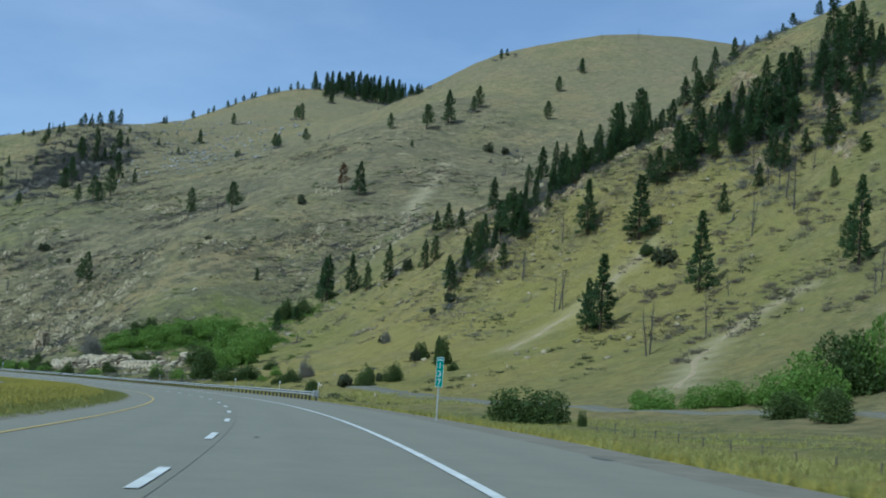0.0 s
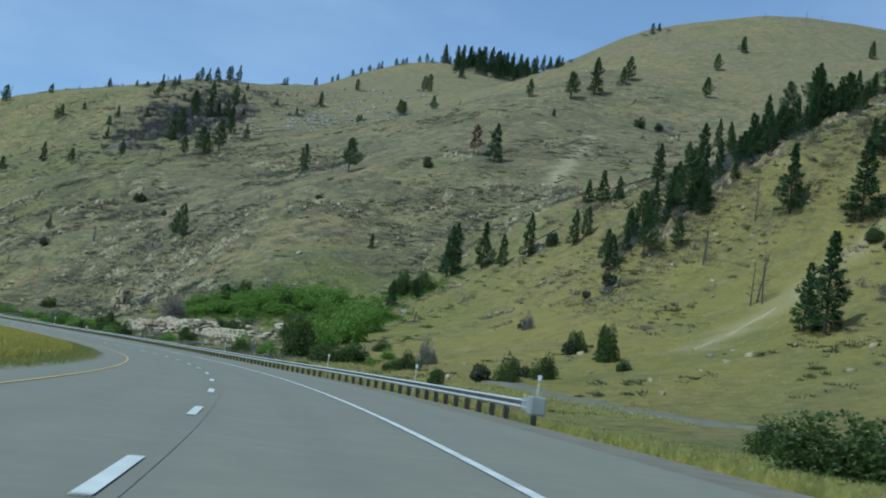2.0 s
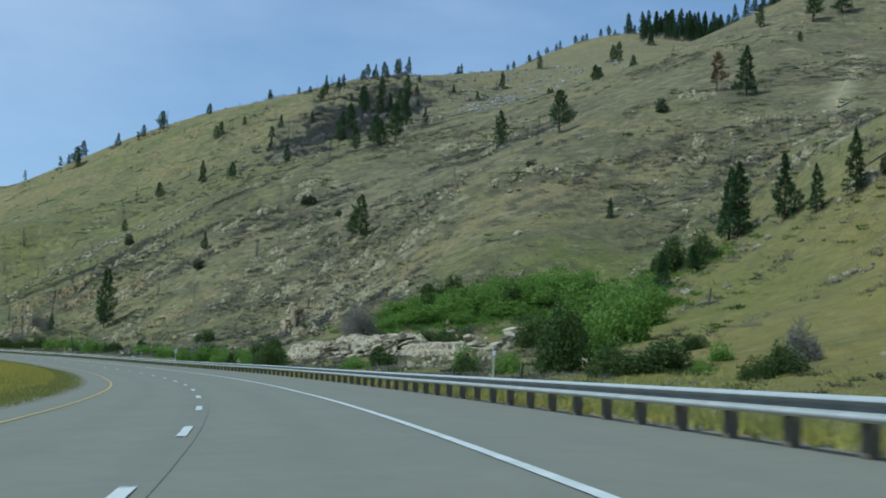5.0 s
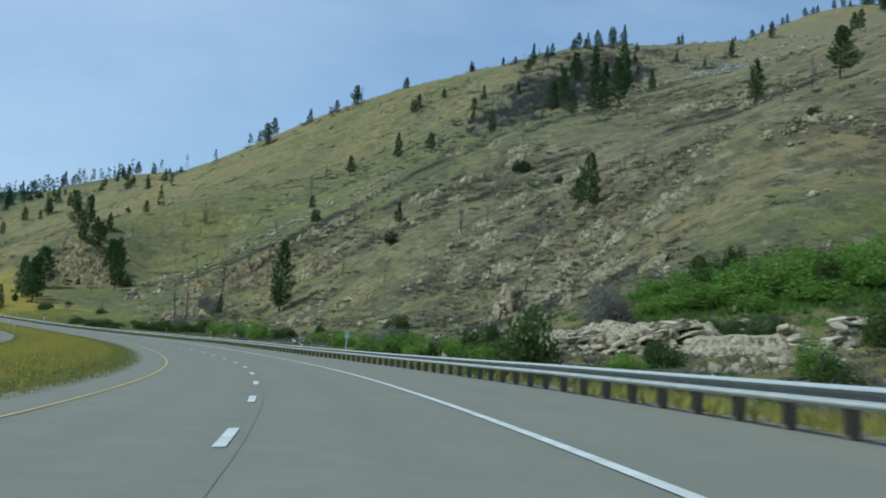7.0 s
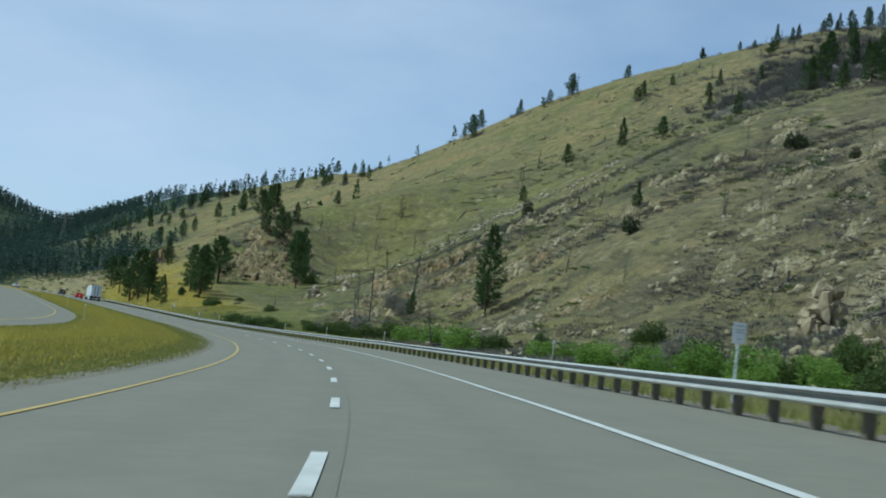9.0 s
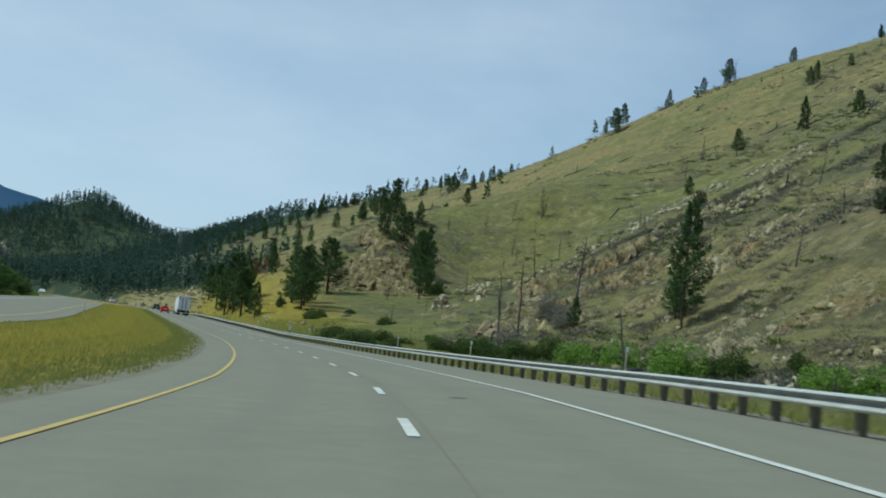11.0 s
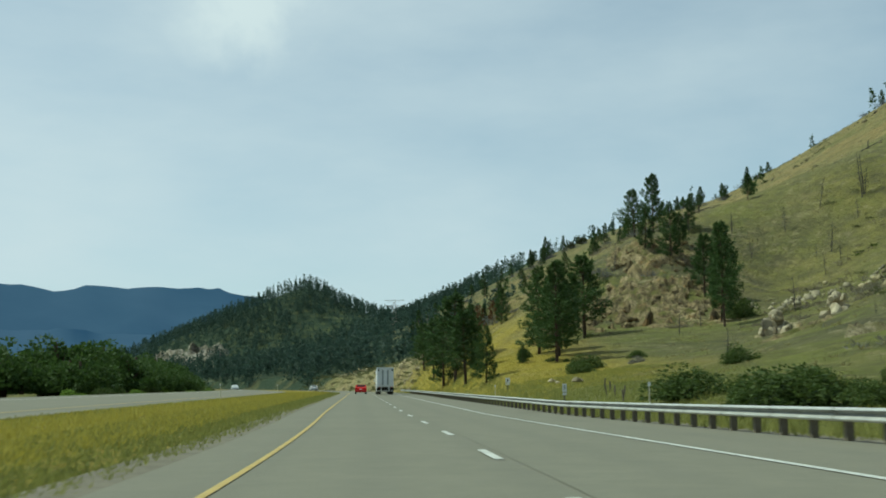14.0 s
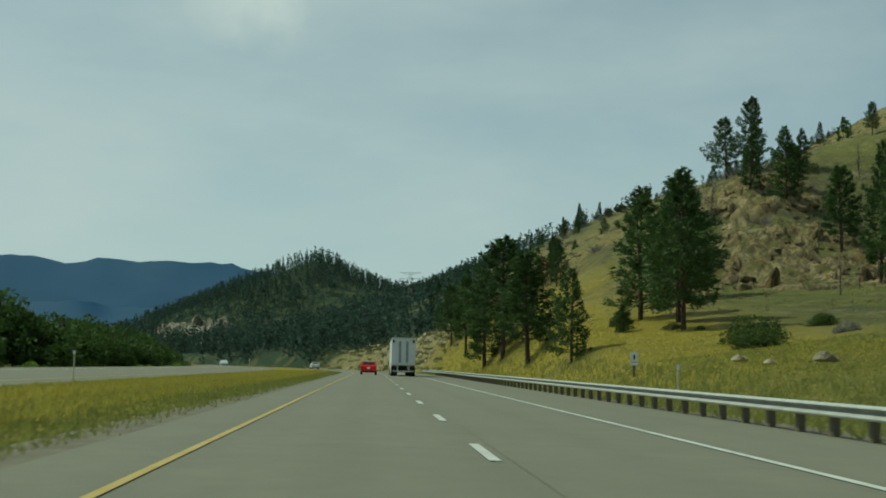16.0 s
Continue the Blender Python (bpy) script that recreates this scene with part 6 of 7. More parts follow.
def not_by_road(x, y, u, l, r):
    r = np.where(l < 175, r * (1 + 2.2 * smooth(17.5, 20.5, u) * smooth(24, 22, u)), r)
    return clumped(x, y, u, l, r) & ((u < 15.3) | (l > 62) | ((u < 16.9) & (l > 33)))


x, y = spots(rng, 14000, 6.5, 30, 26, 330, not_by_road)
x2, y2 = spots(rng, 1500, 5, 11, 80, 220, clumped)
x3, y3 = spots(rng, 1400, 10, 27, 180, 480, clumped)
v, f = stones(rng, np.r_[x, x2, x3], np.r_[y, y2, y3], 0.10, 0.75)
tagged(new("loose_stones", blades_mesh("loose_stones", v, f, STONE)), "countless tan stones strewn over the slopes", "stones", kind="stuff")

# broken rock in streaks down the slopes
x, y = spots(rng, 520, 9.5, 21.5, 30, 220, not_by_road)
bx, by = [], []
for a, b in zip(x, y):
    k = int(rng.integers(10, 46))
    run = rng.normal(size=k) * rng.uniform(1.0, 6.0)
    w = 0.85 + rng.normal() * 0.7
    bx.append(a + np.cos(w) * run + rng.normal(size=k) * 1.0)
    by.append(b + np.sin(w) * run + rng.normal(size=k) * 1.0)
v, f = stones(rng, np.concatenate(bx), np.concatenate(by), 0.14, 0.75)
tagged(new("rock_streaks", blades_mesh("rock_streaks", v, f, STONE)), "broken tan rock showing in streaks across the slopes", "rocks", kind="stuff")

# pale broken rock along the shoulder between the two faces
f = np.clip(np.repeat(rng.random(39), 16) + rng.normal(size=624) * 0.020, 0, 1)
x = np.interp(f, (0, 0.5, 1), (-302, -268, -236)) + rng.normal(size=624) * 3.0
y = np.interp(f, (0, 0.5, 1), (543, 578, 588)) + rng.normal(size=624) * 2.4
v, f = stones(rng, x, y, 0.10, 0.80)
tagged(new("pale_stones", blades_mesh("pale_stones", v, f, STONE_PALE)), "pale broken rock along the shoulder of the slope", "rocks", kind="stuff")

# pale shattered rock in patches on the burnt face
x, y = spots(rng, 520, 10, 16.6, 34, 190, not_by_road)
x, y = patches(rng, x, y, 16, 1.8, 0.9)
v, f = stones(rng, x, y, 0.10, 0.62)
tagged(new("shattered_rock", blades_mesh("shattered_rock", v, f, STONE_PALE)), "pale shattered rock in patches on the burnt face", "rocks", kind="stuff")

# grey scree high on the far face
x, y = patches(rng, -148 + rng.normal(size=130) * 24, 760 + rng.normal(size=130) * 62, 7, 3.6, 2.6)
v, f = stones(rng, x, y, 0.25, 1.1)
tagged(new("scree", blades_mesh("scree", v, f, SCREE)), "pale grey scree high on the far face", "rocks", kind="stuff")

# fallen, charred logs
pieces = []
x, y = spots(rng, 1100, 7, 27, 34, 330, not_by_road)
for n, (a, b) in enumerate(zip(x[:170], y[:170])):
    long, w = 2.0 + 7.0 * rng.random() ** 2, 0.5 + rng.normal() * 0.9
    dx, dy = math.cos(w) * long / 2, math.sin(w) * long / 2
    z0, z1 = ground_z([a - dx, a + dx], [b - dy, b + dy])
    up = rng.uniform(0.1, 0.5)
    pieces.append(tube([(a - dx, b - dy, z0 + 0.15), (a, b, (z0 + z1) / 2 + 0.2 + up * 0.4), (a + dx, b + dy, z1 + 0.15 + up)], [0.19, 0.16, 0.07], 5))
    if n % 2:
        pieces.append(tube([(a, b, (z0 + z1) / 2), (a + 0.3, b - 0.2, (z0 + z1) / 2 + rng.uniform(0.8, 2.6))], [0.2, 0.14], 5))
tagged(new("fallen_logs", mesh_of("fallen_logs", *join(pieces), BURNT)), "charred fallen logs and stumps strewn over the burnt slopes", "logs", kind="stuff")


# low brush in patches
def tufts(rng, x, y, blades, spread_by, tall, wide):
    z = ground_z(x, y)
    n = len(x)
    size = rng.uniform(0.5, 1.4, n)
    c = np.repeat(np.stack([x, y, z - 0.05], -1), blades, 0)
    k = np.repeat(size, blades)
    off = rng.normal(size=(len(c), 3)) * np.array([1, 1, 0.25])
    off[:, 2] = np.abs(off[:, 2])
    c = c + off * (k * spread_by)[:, None] * 0.5
    way = off * 0.9 + np.array([0, 0, 0.9]) + rng.normal(size=off.shape) * 0.55
    return spikes(rng, c, way, tall, wide)


def scatter(name, count, u0, u1, l0, l1, each, blades, spread_by, tall, wide, mat, label, keep=not_by_road, size=(3.0, 1.3)):
    x, y = spots(rng, count, u0, u1, l0, l1, keep)
    x, y = patches(rng, x, y, each, *size)
    k = station(x, y)[1] > 20
    v, f = tufts(rng, x[k], y[k], blades, spread_by, tall, wide)
    tagged(new(name, blades_mesh(name, v, f, mat)), label, "brush", kind="stuff")


scatter("brush", 3400, 6, 31, 26, 330, 7, 22, 0.8, 0.42, 0.075, JUNIPER, "low grey-green brush dotted over the slopes")
scatter("brush", 260, 2, 10, 74, 230, 6, 18, 0.8, 0.5, 0.09, JUNIPER, "low grey-green brush dotted over the slopes", clumped)
scatter("burnt_brush", 3600, 8.5, 19, 28, 250, 16, 20, 1.0, 0.40, 0.05, TWIGS, "charred bare brush on the burnt slopes")
scatter("charred_scrub", 1500, 10.5, 18.5, 28, 175, 14, 26, 0.9, 0.45, 0.07, SOOTY_TWIGS, "low charred scrub in dark patches on the burnt slope", lambda x, y, u, l, r: clumped(x, y, u, l, r) & ((u < 14.5) | (l > 60)))
scatter("burnt_brush", 900, 15.5, 23, 40, 170, 10, 22, 1.0, 0.5, 0.06, TWIGS, "bare brown brush and stubs above the road's bend", clumped)
scatter("low_shrubs", 420, 15.5, 23.5, 38, 170, 2, 60, 1.2, 0.42, 0.10, OLIVE, "low olive shrubs dotted over the slopes", clumped)
scatter("low_shrubs", 1600, 8, 22, 26, 230, 3, 60, 1.2, 0.40, 0.10, DARK_LEAVES, "low dark green shrubs dotted over the slopes")
scatter("grey_brush", 3400, 8, 20, 26, 220, 10, 20, 1.0, 0.46, 0.05, SAGE, "bare grey brush on the burnt slopes")
where = np.array([(x, y) for _, x, y, _ in thick])
x, y = patches(rng, where[:, 0], where[:, 1], 5, 4.0, 3.0)
k = station(x, y)[1] > 22
x, y = x[k], y[k]
v, f = tufts(rng, x, y, 70, 1.6, 1.5, 0.06)
tagged(new("bare_thicket", blades_mesh("bare_thicket", v, f, GREY_TWIGS)), "leafless grey thicket between the trees", "brush", kind="stuff")
x, y = -212 + rng.normal(size=460) * 14, 694 + rng.normal(size=460) * 32
v, f = tufts(rng, x, y, 80, 1.8, 2.4, 0.09)
tagged(new("bare_thicket", blades_mesh("bare_thicket", v, f, SOOTY_TWIGS)), "leafless grey thicket of burnt stems in a hollow", "brush", kind="stuff")
x, y = patches(rng, rng.uniform(40, 112, 150), rng.uniform(205, 345, 150), 7, 2.6, 1.6)
v, f = tufts(rng, x, y, 46, 1.0, 0.8, 0.06)
tagged(new("bare_thicket", blades_mesh("bare_thicket", v, f, TWIGS)), "leafless brown thicket on the rocky spur", "brush", kind="stuff")
x, y = patches(rng, rng.uniform(-5, 112, 70), rng.uniform(225, 345, 70), 4, 1.6, 1.2)
v, f = tufts(rng, x, y, 50, 0.9, 0.5, 0.09)
tagged(new("low_shrubs", blades_mesh("low_shrubs", v, f, OLIVE)), "low olive shrubs dotted over the spur", "brush", kind="stuff")
x, y = spots(rng, 2600, 6.0, 10.5, 105, 215, clumped)
v, f = tufts(rng, x, y, 40, 0.9, 0.5, 0.055)
tagged(new("bare_thicket", blades_mesh("bare_thicket", v, f, TWIGS)), "leafless brown thicket on the rocky spur", "brush", kind="stuff")
x, y = [], []
for kind, a, b, wide, tall in SHRUBS:
    if kind != "grey" and b > 350 and a > -98:
        n = int(7 * wide)
        x.append(a + rng.normal(size=n) * wide * 0.75)
        y.append(b + rng.normal(size=n) * wide * 0.5)
x, y = np.concatenate(x), np.concatenate(y)
v, f = tufts(rng, x, y, 52, 1.2, 0.70, 0.10)
tagged(new("green_growth", blades_mesh("green_growth", v, f, LEAVES)), "bright green low growth filling the moist gully", "brush", kind="stuff")
x, y = spots(rng, 620, 22.6, 29, 9.5, 34)
v, f = tufts(rng, x, y, 44, 1.0, 0.55, 0.09)
tagged(new("low_shrubs", blades_mesh("low_shrubs", v, f, OLIVE)), "low olive brush on the cut bank at the bend", "brush", kind="stuff")
x, y = spots(rng, 260, 22.8, 28.5, 10, 30)
x, y = patches(rng, x, y, 6, 1.6, 0.9)
k = station(x, y)[1] > 9.3
v, f = stones(rng, x[k], y[k], 0.12, 0.7)
tagged(new("loose_stones", blades_mesh("loose_stones", v, f, STONE)), "grey-tan broken stones on the cut bank at the bend", "stones", kind="stuff")
x, y = spots(rng, 15000, 6, 31, 20, 300)
v, f = tufts(rng, x, y, 9, 0.5, 0.36, 0.05)
tagged(new("bunch_grass", blades_mesh("bunch_grass", v, f, STRAW)), "bunch grass on the dry slopes", "grass", kind="stuff")


# ------------------------------------------------ grass beside the road
def verge(name, count, u0, u1, l0, l1, mat, tall, label, blades=5, wide=0.028):
    u, l = rng.uniform(u0, u1, count), rng.uniform(l0, l1, count)
    if l0 > 0:
        edge = 7.65 + 1.3 * smooth(5.2, 4.2, u)
        k = l > edge
        u, l = u[k], l[k]
        count = len(u)
    p, n, _ = line(u)
    x, y = p[:, 0] + n[:, 0] * l, p[:, 1] + n[:, 1] * l
    z = height(x, y)
    c = np.repeat(np.stack([x, y, z - 0.02], -1), blades, 0) + rng.normal(size=(count * blades, 3)) * np.array([0.13, 0.13, 0])
    way = np.array([0.12, 0.05, 1.0]) + rng.normal(size=c.shape) * 0.42
    v, f = spikes(rng, c, way, tall, wide)
    tagged(new(name, blades_mesh(name, v, f, mat)), label, "grass", kind="stuff")


verge("median_grass", 46000, 0.3, 22, -14.6, -7.2, DRY_GRASS, 0.22, "tall golden grass on the median")
verge("median_grass", 40000, 0.3, 22, -9.8, -5.35, GREEN_GRASS, 0.15, "shorter greenish grass along the median edge")
verge("median_grass", 7000, 0.3, 22, -15.1, -12.5, GREEN_GRASS, 0.22, "shorter greenish grass along the median edge")
verge("verge_grass", 26000, 0.3, 8, 7.6, 19.0, DRY_GRASS, 0.30, "golden grass along the road verge")
verge("verge_grass", 16000, 0.3, 23, 7.5, 14.0, GREEN_GRASS, 0.42, "green and yellow grass behind the guardrail")
verge("verge_grass", 14000, 17.2, 23, 7.6, 24.0, DRY_GRASS, 0.15, "golden grass on the bank behind the guardrail")
verge("verge_grass", 14000, 14, 18.4, 7.6, 26.0, GREEN_GRASS, 0.17, "green and yellow grass on the bank behind the guardrail")
verge("field_grass", 16000, 1, 9, 13.0, 56.0, FIELD_GRASS, 0.40, "yellow-green grass in the field below the spur", 5, 0.05)


# ------------------------------------------------ dirt tracks worn down the slopes
def dirt_track(way, wide):
    pts = [Vector((*p, 0)) for p in way]
    rows = []
    for a, b in zip(pts[:-1], pts[1:]):
        n = max(2, int((b - a).length / 1.2))
        rows += [a + (b - a) * (k / n) for k in range(n)]
    rows.append(pts[-1])
    xs, ys = [], []
    for k, p in enumerate(rows):
        d = rows[min(k + 1, len(rows) - 1)] - rows[max(k - 1, 0)]
        side = Vector((d.y, -d.x, 0)).normalized()
        mid = p + side * 0.9 * noise.noise(p * 0.12)
        for f in (-0.5, 0.0, 0.5):
            q = mid + side * wide * f * (1 + 0.5 * noise.noise(p * 0.5 + Vector((f * 9, 0, 0))))
            xs.append(q.x)
            ys.append(q.y)
    z = ground_z(xs, ys) + 0.16
    z[0::3] -= 0.25
    z[2::3] -= 0.25
    faces = [(3 * k + j, 3 * k + j + 1, 3 * k + j + 4, 3 * k + j + 3) for k in range(len(rows) - 1) for j in (0, 1)]
    tagged(new("dirt_track", mesh_of("dirt_track", list(zip(xs, ys, z)), faces, DIRT)), "pale bare dirt track worn down the slope", "track", kind="structure")


for way, wide in TRACKS:
    dirt_track(way, 1.5)


# ------------------------------------------------ far woods and mountains
def far_conifers(name, x, y, lo, hi, label, mat):
    n = len(x)
    z = ground_z(x, y)
    tall = rng.uniform(lo, hi, n)
    k = 52
    f = rng.random((n, k)) ** 0.9
    a = rng.uniform(0, 6.28, (n, k))
    r = (1 - f) * 0.17 * tall[:, None] * rng.uniform(0.5, 1.1, (n, k)) + 0.1
    c = np.stack([x[:, None] + np.cos(a) * r * 0.6, y[:, None] + np.sin(a) * r * 0.6, z[:, None] + tall[:, None] * (0.08 + 0.86 * f)], -1).reshape(-1, 3)
    w = np.stack([np.cos(a), np.sin(a), 0.3 + 0 * a], -1).reshape(-1, 3) + rng.normal(size=(n * k, 3)) * 0.5
    v, g = spikes(rng, c, w, 1.3, 0.42)
    tagged(new(name, blades_mesh(name, v, g, mat)), label, "woods", kind="stuff")


def woods(count, cx, cy, rx, ry, turn=0.0, floor_z=-50):
    a, r = rng.uniform(0, 6.28, count), np.sqrt(rng.random(count))
    ex, ey = np.cos(a) * r * rx, np.sin(a) * r * ry
    x, y = cx + ex * math.cos(turn) - ey * math.sin(turn), cy + ex * math.sin(turn) + ey * math.cos(turn)
    f = np.array([noise.noise(Vector((p * 0.012, q * 0.012, 5.0))) for p, q in zip(x, y)])
    k = (rng.random(count) < np.clip(0.75 + 1.1 * f, 0.1, 1)) & (np.hypot(x + 1098, y - 905) > 22) & ((np.abs(station(x, y)[1] + 8) > 34) | (station(x, y)[0] > 41))
    return x[k], y[k]


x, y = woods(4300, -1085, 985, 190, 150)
far_conifers("far_woods", x, y, 8, 15, "dense dark conifer woods covering the far hill", HAZED_NEEDLES)
x, y = woods(1900, -800, 830, 270, 130, 0.80)
k = (x < -600) & (rng.random(len(x)) < np.clip((-600 - x) / 250, 0.1, 1))
x, y = x[k], y[k]
far_conifers("far_woods", x, y, 8, 15, "dense dark conifer woods covering the far hill", HAZED_NEEDLES)
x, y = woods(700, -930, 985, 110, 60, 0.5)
far_conifers("far_woods", x, y, 8, 14, "dense dark conifer woods covering the far hill", HAZED_NEEDLES)
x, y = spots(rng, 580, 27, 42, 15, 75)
far_conifers("slope_woods", x, y, 8, 15, "dark conifers down the slope above the road's bend", HAZED_NEEDLES)
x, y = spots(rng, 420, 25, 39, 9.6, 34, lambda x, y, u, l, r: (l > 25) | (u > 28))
far_conifers("slope_woods", x, y, 5, 12, "dark conifers down the slope above the road's bend", HAZED_NEEDLES)
x, y = spots(rng, 150, 24, 45, 90, 210, clumped)
far_conifers("ridge_woods", x, y, 5, 10, "scattered dark conifers along the far ridge", NEEDLES)

# distance haze painted in: dark blue base with a faint blue glow
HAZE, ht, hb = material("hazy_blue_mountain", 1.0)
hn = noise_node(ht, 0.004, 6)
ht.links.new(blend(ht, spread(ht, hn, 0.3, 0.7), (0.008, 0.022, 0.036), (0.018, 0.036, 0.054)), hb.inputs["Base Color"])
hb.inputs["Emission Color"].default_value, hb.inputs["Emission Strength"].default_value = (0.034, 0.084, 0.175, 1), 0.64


def mountain(name, far, a0, a1, profile, seed):
    """A distant range between two bearings (degrees left of ahead at the start), its crest by a few heights."""
    eye = Vector((-232, 402, 0))
    bear = np.linspace(a0, a1, 120)
    crest = np.interp(bear, np.linspace(a0, a1, len(profile)), profile)
    verts, rows = [], 7
    for n, b in enumerate(bear):
        d = Vector((-math.sin(radians(b)), math.cos(radians(b)), 0))
        top = crest[n] * (1 + 0.05 * noise.noise(Vector((b * 0.5, seed, 0))) + 0.02 * noise.noise(Vector((b * 2.0, seed, 3))))
        for k in range(rows):
            f = k / (rows - 1)
            back = far - 900 * (1 - f) + 160 * noise.noise(Vector((b * 0.4, f * 4, seed)))
            p = eye + d * back
            verts.append((p.x, p.y, top * f ** 0.8 - 12))
    faces = [(n * rows + k, n * rows + k + 1, (n + 1) * rows + k + 1, (n + 1) * rows + k) for n in range(len(bear) - 1) for k in range(rows - 1)]
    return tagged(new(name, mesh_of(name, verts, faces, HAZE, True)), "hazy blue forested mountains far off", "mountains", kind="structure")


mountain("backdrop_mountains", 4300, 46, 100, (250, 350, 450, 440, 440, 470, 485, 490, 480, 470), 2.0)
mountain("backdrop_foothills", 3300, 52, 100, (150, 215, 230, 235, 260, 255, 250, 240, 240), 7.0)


# ------------------------------------------------ power line pylon on the far ridge
RUSTY_STEEL = plain("weathered_lattice_steel", (0.36, 0.29, 0.26), (0.46, 0.38, 0.34), 1.0, 0.6, 0.1)


def pylon(x, y, top):
    """A lattice tower: four braced legs and two cross arms."""
    foot = float(ground_z(x, y)[0])
    root = tagged(new("power_pylon"), "far lattice power pylon above the wooded ridge", "pylon")
    root.matrix_basis = Matrix.Translation((x, y, foot)) @ Matrix.Rotation(radians(40), 4, "Z")
    tall = top - foot
    for sx, sy in ((-1, -1), (-1, 1), (1, -1), (1, 1)):
        part("leg", mesh_of("leg", *tube([(sx * 2.6, sy * 2.6, -0.5), (sx * 0.7, sy * 0.7, tall * 0.75), (sx * 0.6, sy * 0.6, tall)], [0.07, 0.06, 0.05], 4), RUSTY_STEEL), root)
    for k in range(7):
        z0, z1 = tall * k / 7, tall * (k + 1) / 7
        w0, w1 = np.interp((z0, z1), (0, tall * 0.75, tall), (2.6, 0.7, 0.6))
        for side in (-1, 1):
            part("brace", mesh_of("brace", *join([tube([(-w0, side * w0, z0), (w1, side * w1, z1)], [0.03, 0.03], 3), tube([(w0, side * w0, z0), (-w1, side * w1, z1)], [0.03, 0.03], 3)]), RUSTY_STEEL), root)
    for z in (tall, tall - 3.2):
        arm = [tube([(-6.0, 0, z), (6.0, 0, z)], [0.12, 0.12], 4), tube([(-6.0, 0, z), (0, 0, z - 1.3), (6.0, 0, z)], [0.08, 0.08, 0.08], 4)]
        part("cross_arm", mesh_of("cross_arm", *join(arm), RUSTY_STEEL), root)


pylon(-756.0, 847.0, 70.5)


# ------------------------------------------------ traffic
def facing(u, l):
    p, turn = at_road(u, l, 0.02)
    return Matrix.Translation(p) @ Matrix.Rotation(turn, 4, "Z")


def wheel_mesh(r, w, name="tyre"):
    verts, faces, n = [], [], 20
    prof = [(-w / 2, r * 0.62), (-w / 2, r * 0.92), (-w * 0.36, r), (w * 0.36, r), (w / 2, r * 0.92), (w / 2, r * 0.62)]
    for k in range(n):
        a = 2 * math.pi * k / n
        verts += [(x, math.cos(a) * q, math.sin(a) * q) for x, q in prof]
    m = len(prof)
    for k in range(n):
        for j in range(m - 1):
            faces.append((k * m + j, k * m + j + 1, ((k + 1) % n) * m + j + 1, ((k + 1) % n) * m + j))
    return mesh_of(name, verts, faces, RUBBER, True)


def rim_mesh(r, w):
    bm = bmesh.new()
    bmesh.ops.create_cone(bm, cap_ends=True, segments=16, radius1=r, radius2=r * 0.75, depth=w)
    bmesh.ops.rotate(bm, verts=bm.verts, cent=(0, 0, 0), matrix=Matrix.Rotation(math.pi / 2, 3, "Y"))
    return from_bm("rim", bm, CHROME)


def box_part(name, parent, size, centre, mat, bevel=0.02, label=""):
    return part(name, from_bm(name, box_bm(*size, centre, bevel), mat), parent, label)


truck = tagged(new("semi_truck"), "white box-trailer truck with grey rear doors on the road", "truck")
truck.matrix_basis = facing(20.6, 1.9)
body = box_part("trailer_body", truck, (2.55, 13.4, 2.75), (0, 6.7, 2.62), TRAILER_WHITE, 0.04)
for s in (-1, 1):
    door = box_part("rear_door", truck, (1.16, 0.05, 2.56), (s * 0.61, -0.03, 2.62), TRAILER_WHITE, 0.01, "dusty white rear door with grey bands")
    box_part("grey_band", door, (0.30, 0.03, 2.3), (s * 0.40, -0.06, 2.55), TRAILER_GREY, 0.008)
    box_part("corner_cap", door, (0.20, 0.04, 0.34), (s * 1.06, -0.06, 3.70), RUBBER, 0.008)
    for q in (0.22, 0.48):
        box_part("lock_rod", door, (0.05, 0.05, 2.5), (s * (0.61 + q - 0.3), -0.08, 2.6), CHROME, 0.01)
    for z in (1.6, 2.6, 3.5):
        box_part("hinge", door, (0.12, 0.06, 0.10), (s * 1.18, -0.06, z), CHROME, 0.01)
    box_part("tail_lamp", truck, (0.26, 0.05, 0.12), (s * 0.95, -0.04, 1.12), LAMP_RED, 0.01)
    box_part("mud_flap", truck, (0.62, 0.03, 0.72), (s * 0.92, 0.6, 0.72), RUBBER, 0.01)
    box_part("side_skirt", truck, (0.04, 6.0, 0.75), (s * 1.22, 7.2, 0.85), TRAILER_WHITE, 0.01)
box_part("door_frame", truck, (2.6, 0.06, 0.14), (0, -0.02, 4.02), CHROME, 0.01)
box_part("rear_sill", truck, (2.55, 0.16, 0.18), (0, -0.02, 1.22), CHROME, 0.02)
bumper = box_part("underride_guard", truck, (2.3, 0.12, 0.12), (0, -0.02, 0.52), CHROME, 0.01)
for s in (-1, 1):
    box_part("guard_leg", bumper, (0.10, 0.10, 0.60), (s * 0.62, -0.02, 0.85), CHROME, 0.01)
tyre, rim = wheel_mesh(0.51, 0.28), rim_mesh(0.30, 0.2)
for y in (1.2, 2.5, 14.6, 15.9):
    for s in (-1, 1):
        for o in (0.0, 0.32):
            w = part("wheel", tyre, truck, m=Matrix.Translation((s * (1.12 - o), y, 0.51)))
            part("rim", rim, w)
for s in (-1, 1):
    w = part("wheel", tyre, truck, m=Matrix.Translation((s * 1.05, 19.6, 0.51)))
    part("rim", rim, w)
box_part("chassis", truck, (0.9, 19.0, 0.35), (0, 10.4, 0.95), RUBBER, 0.02)
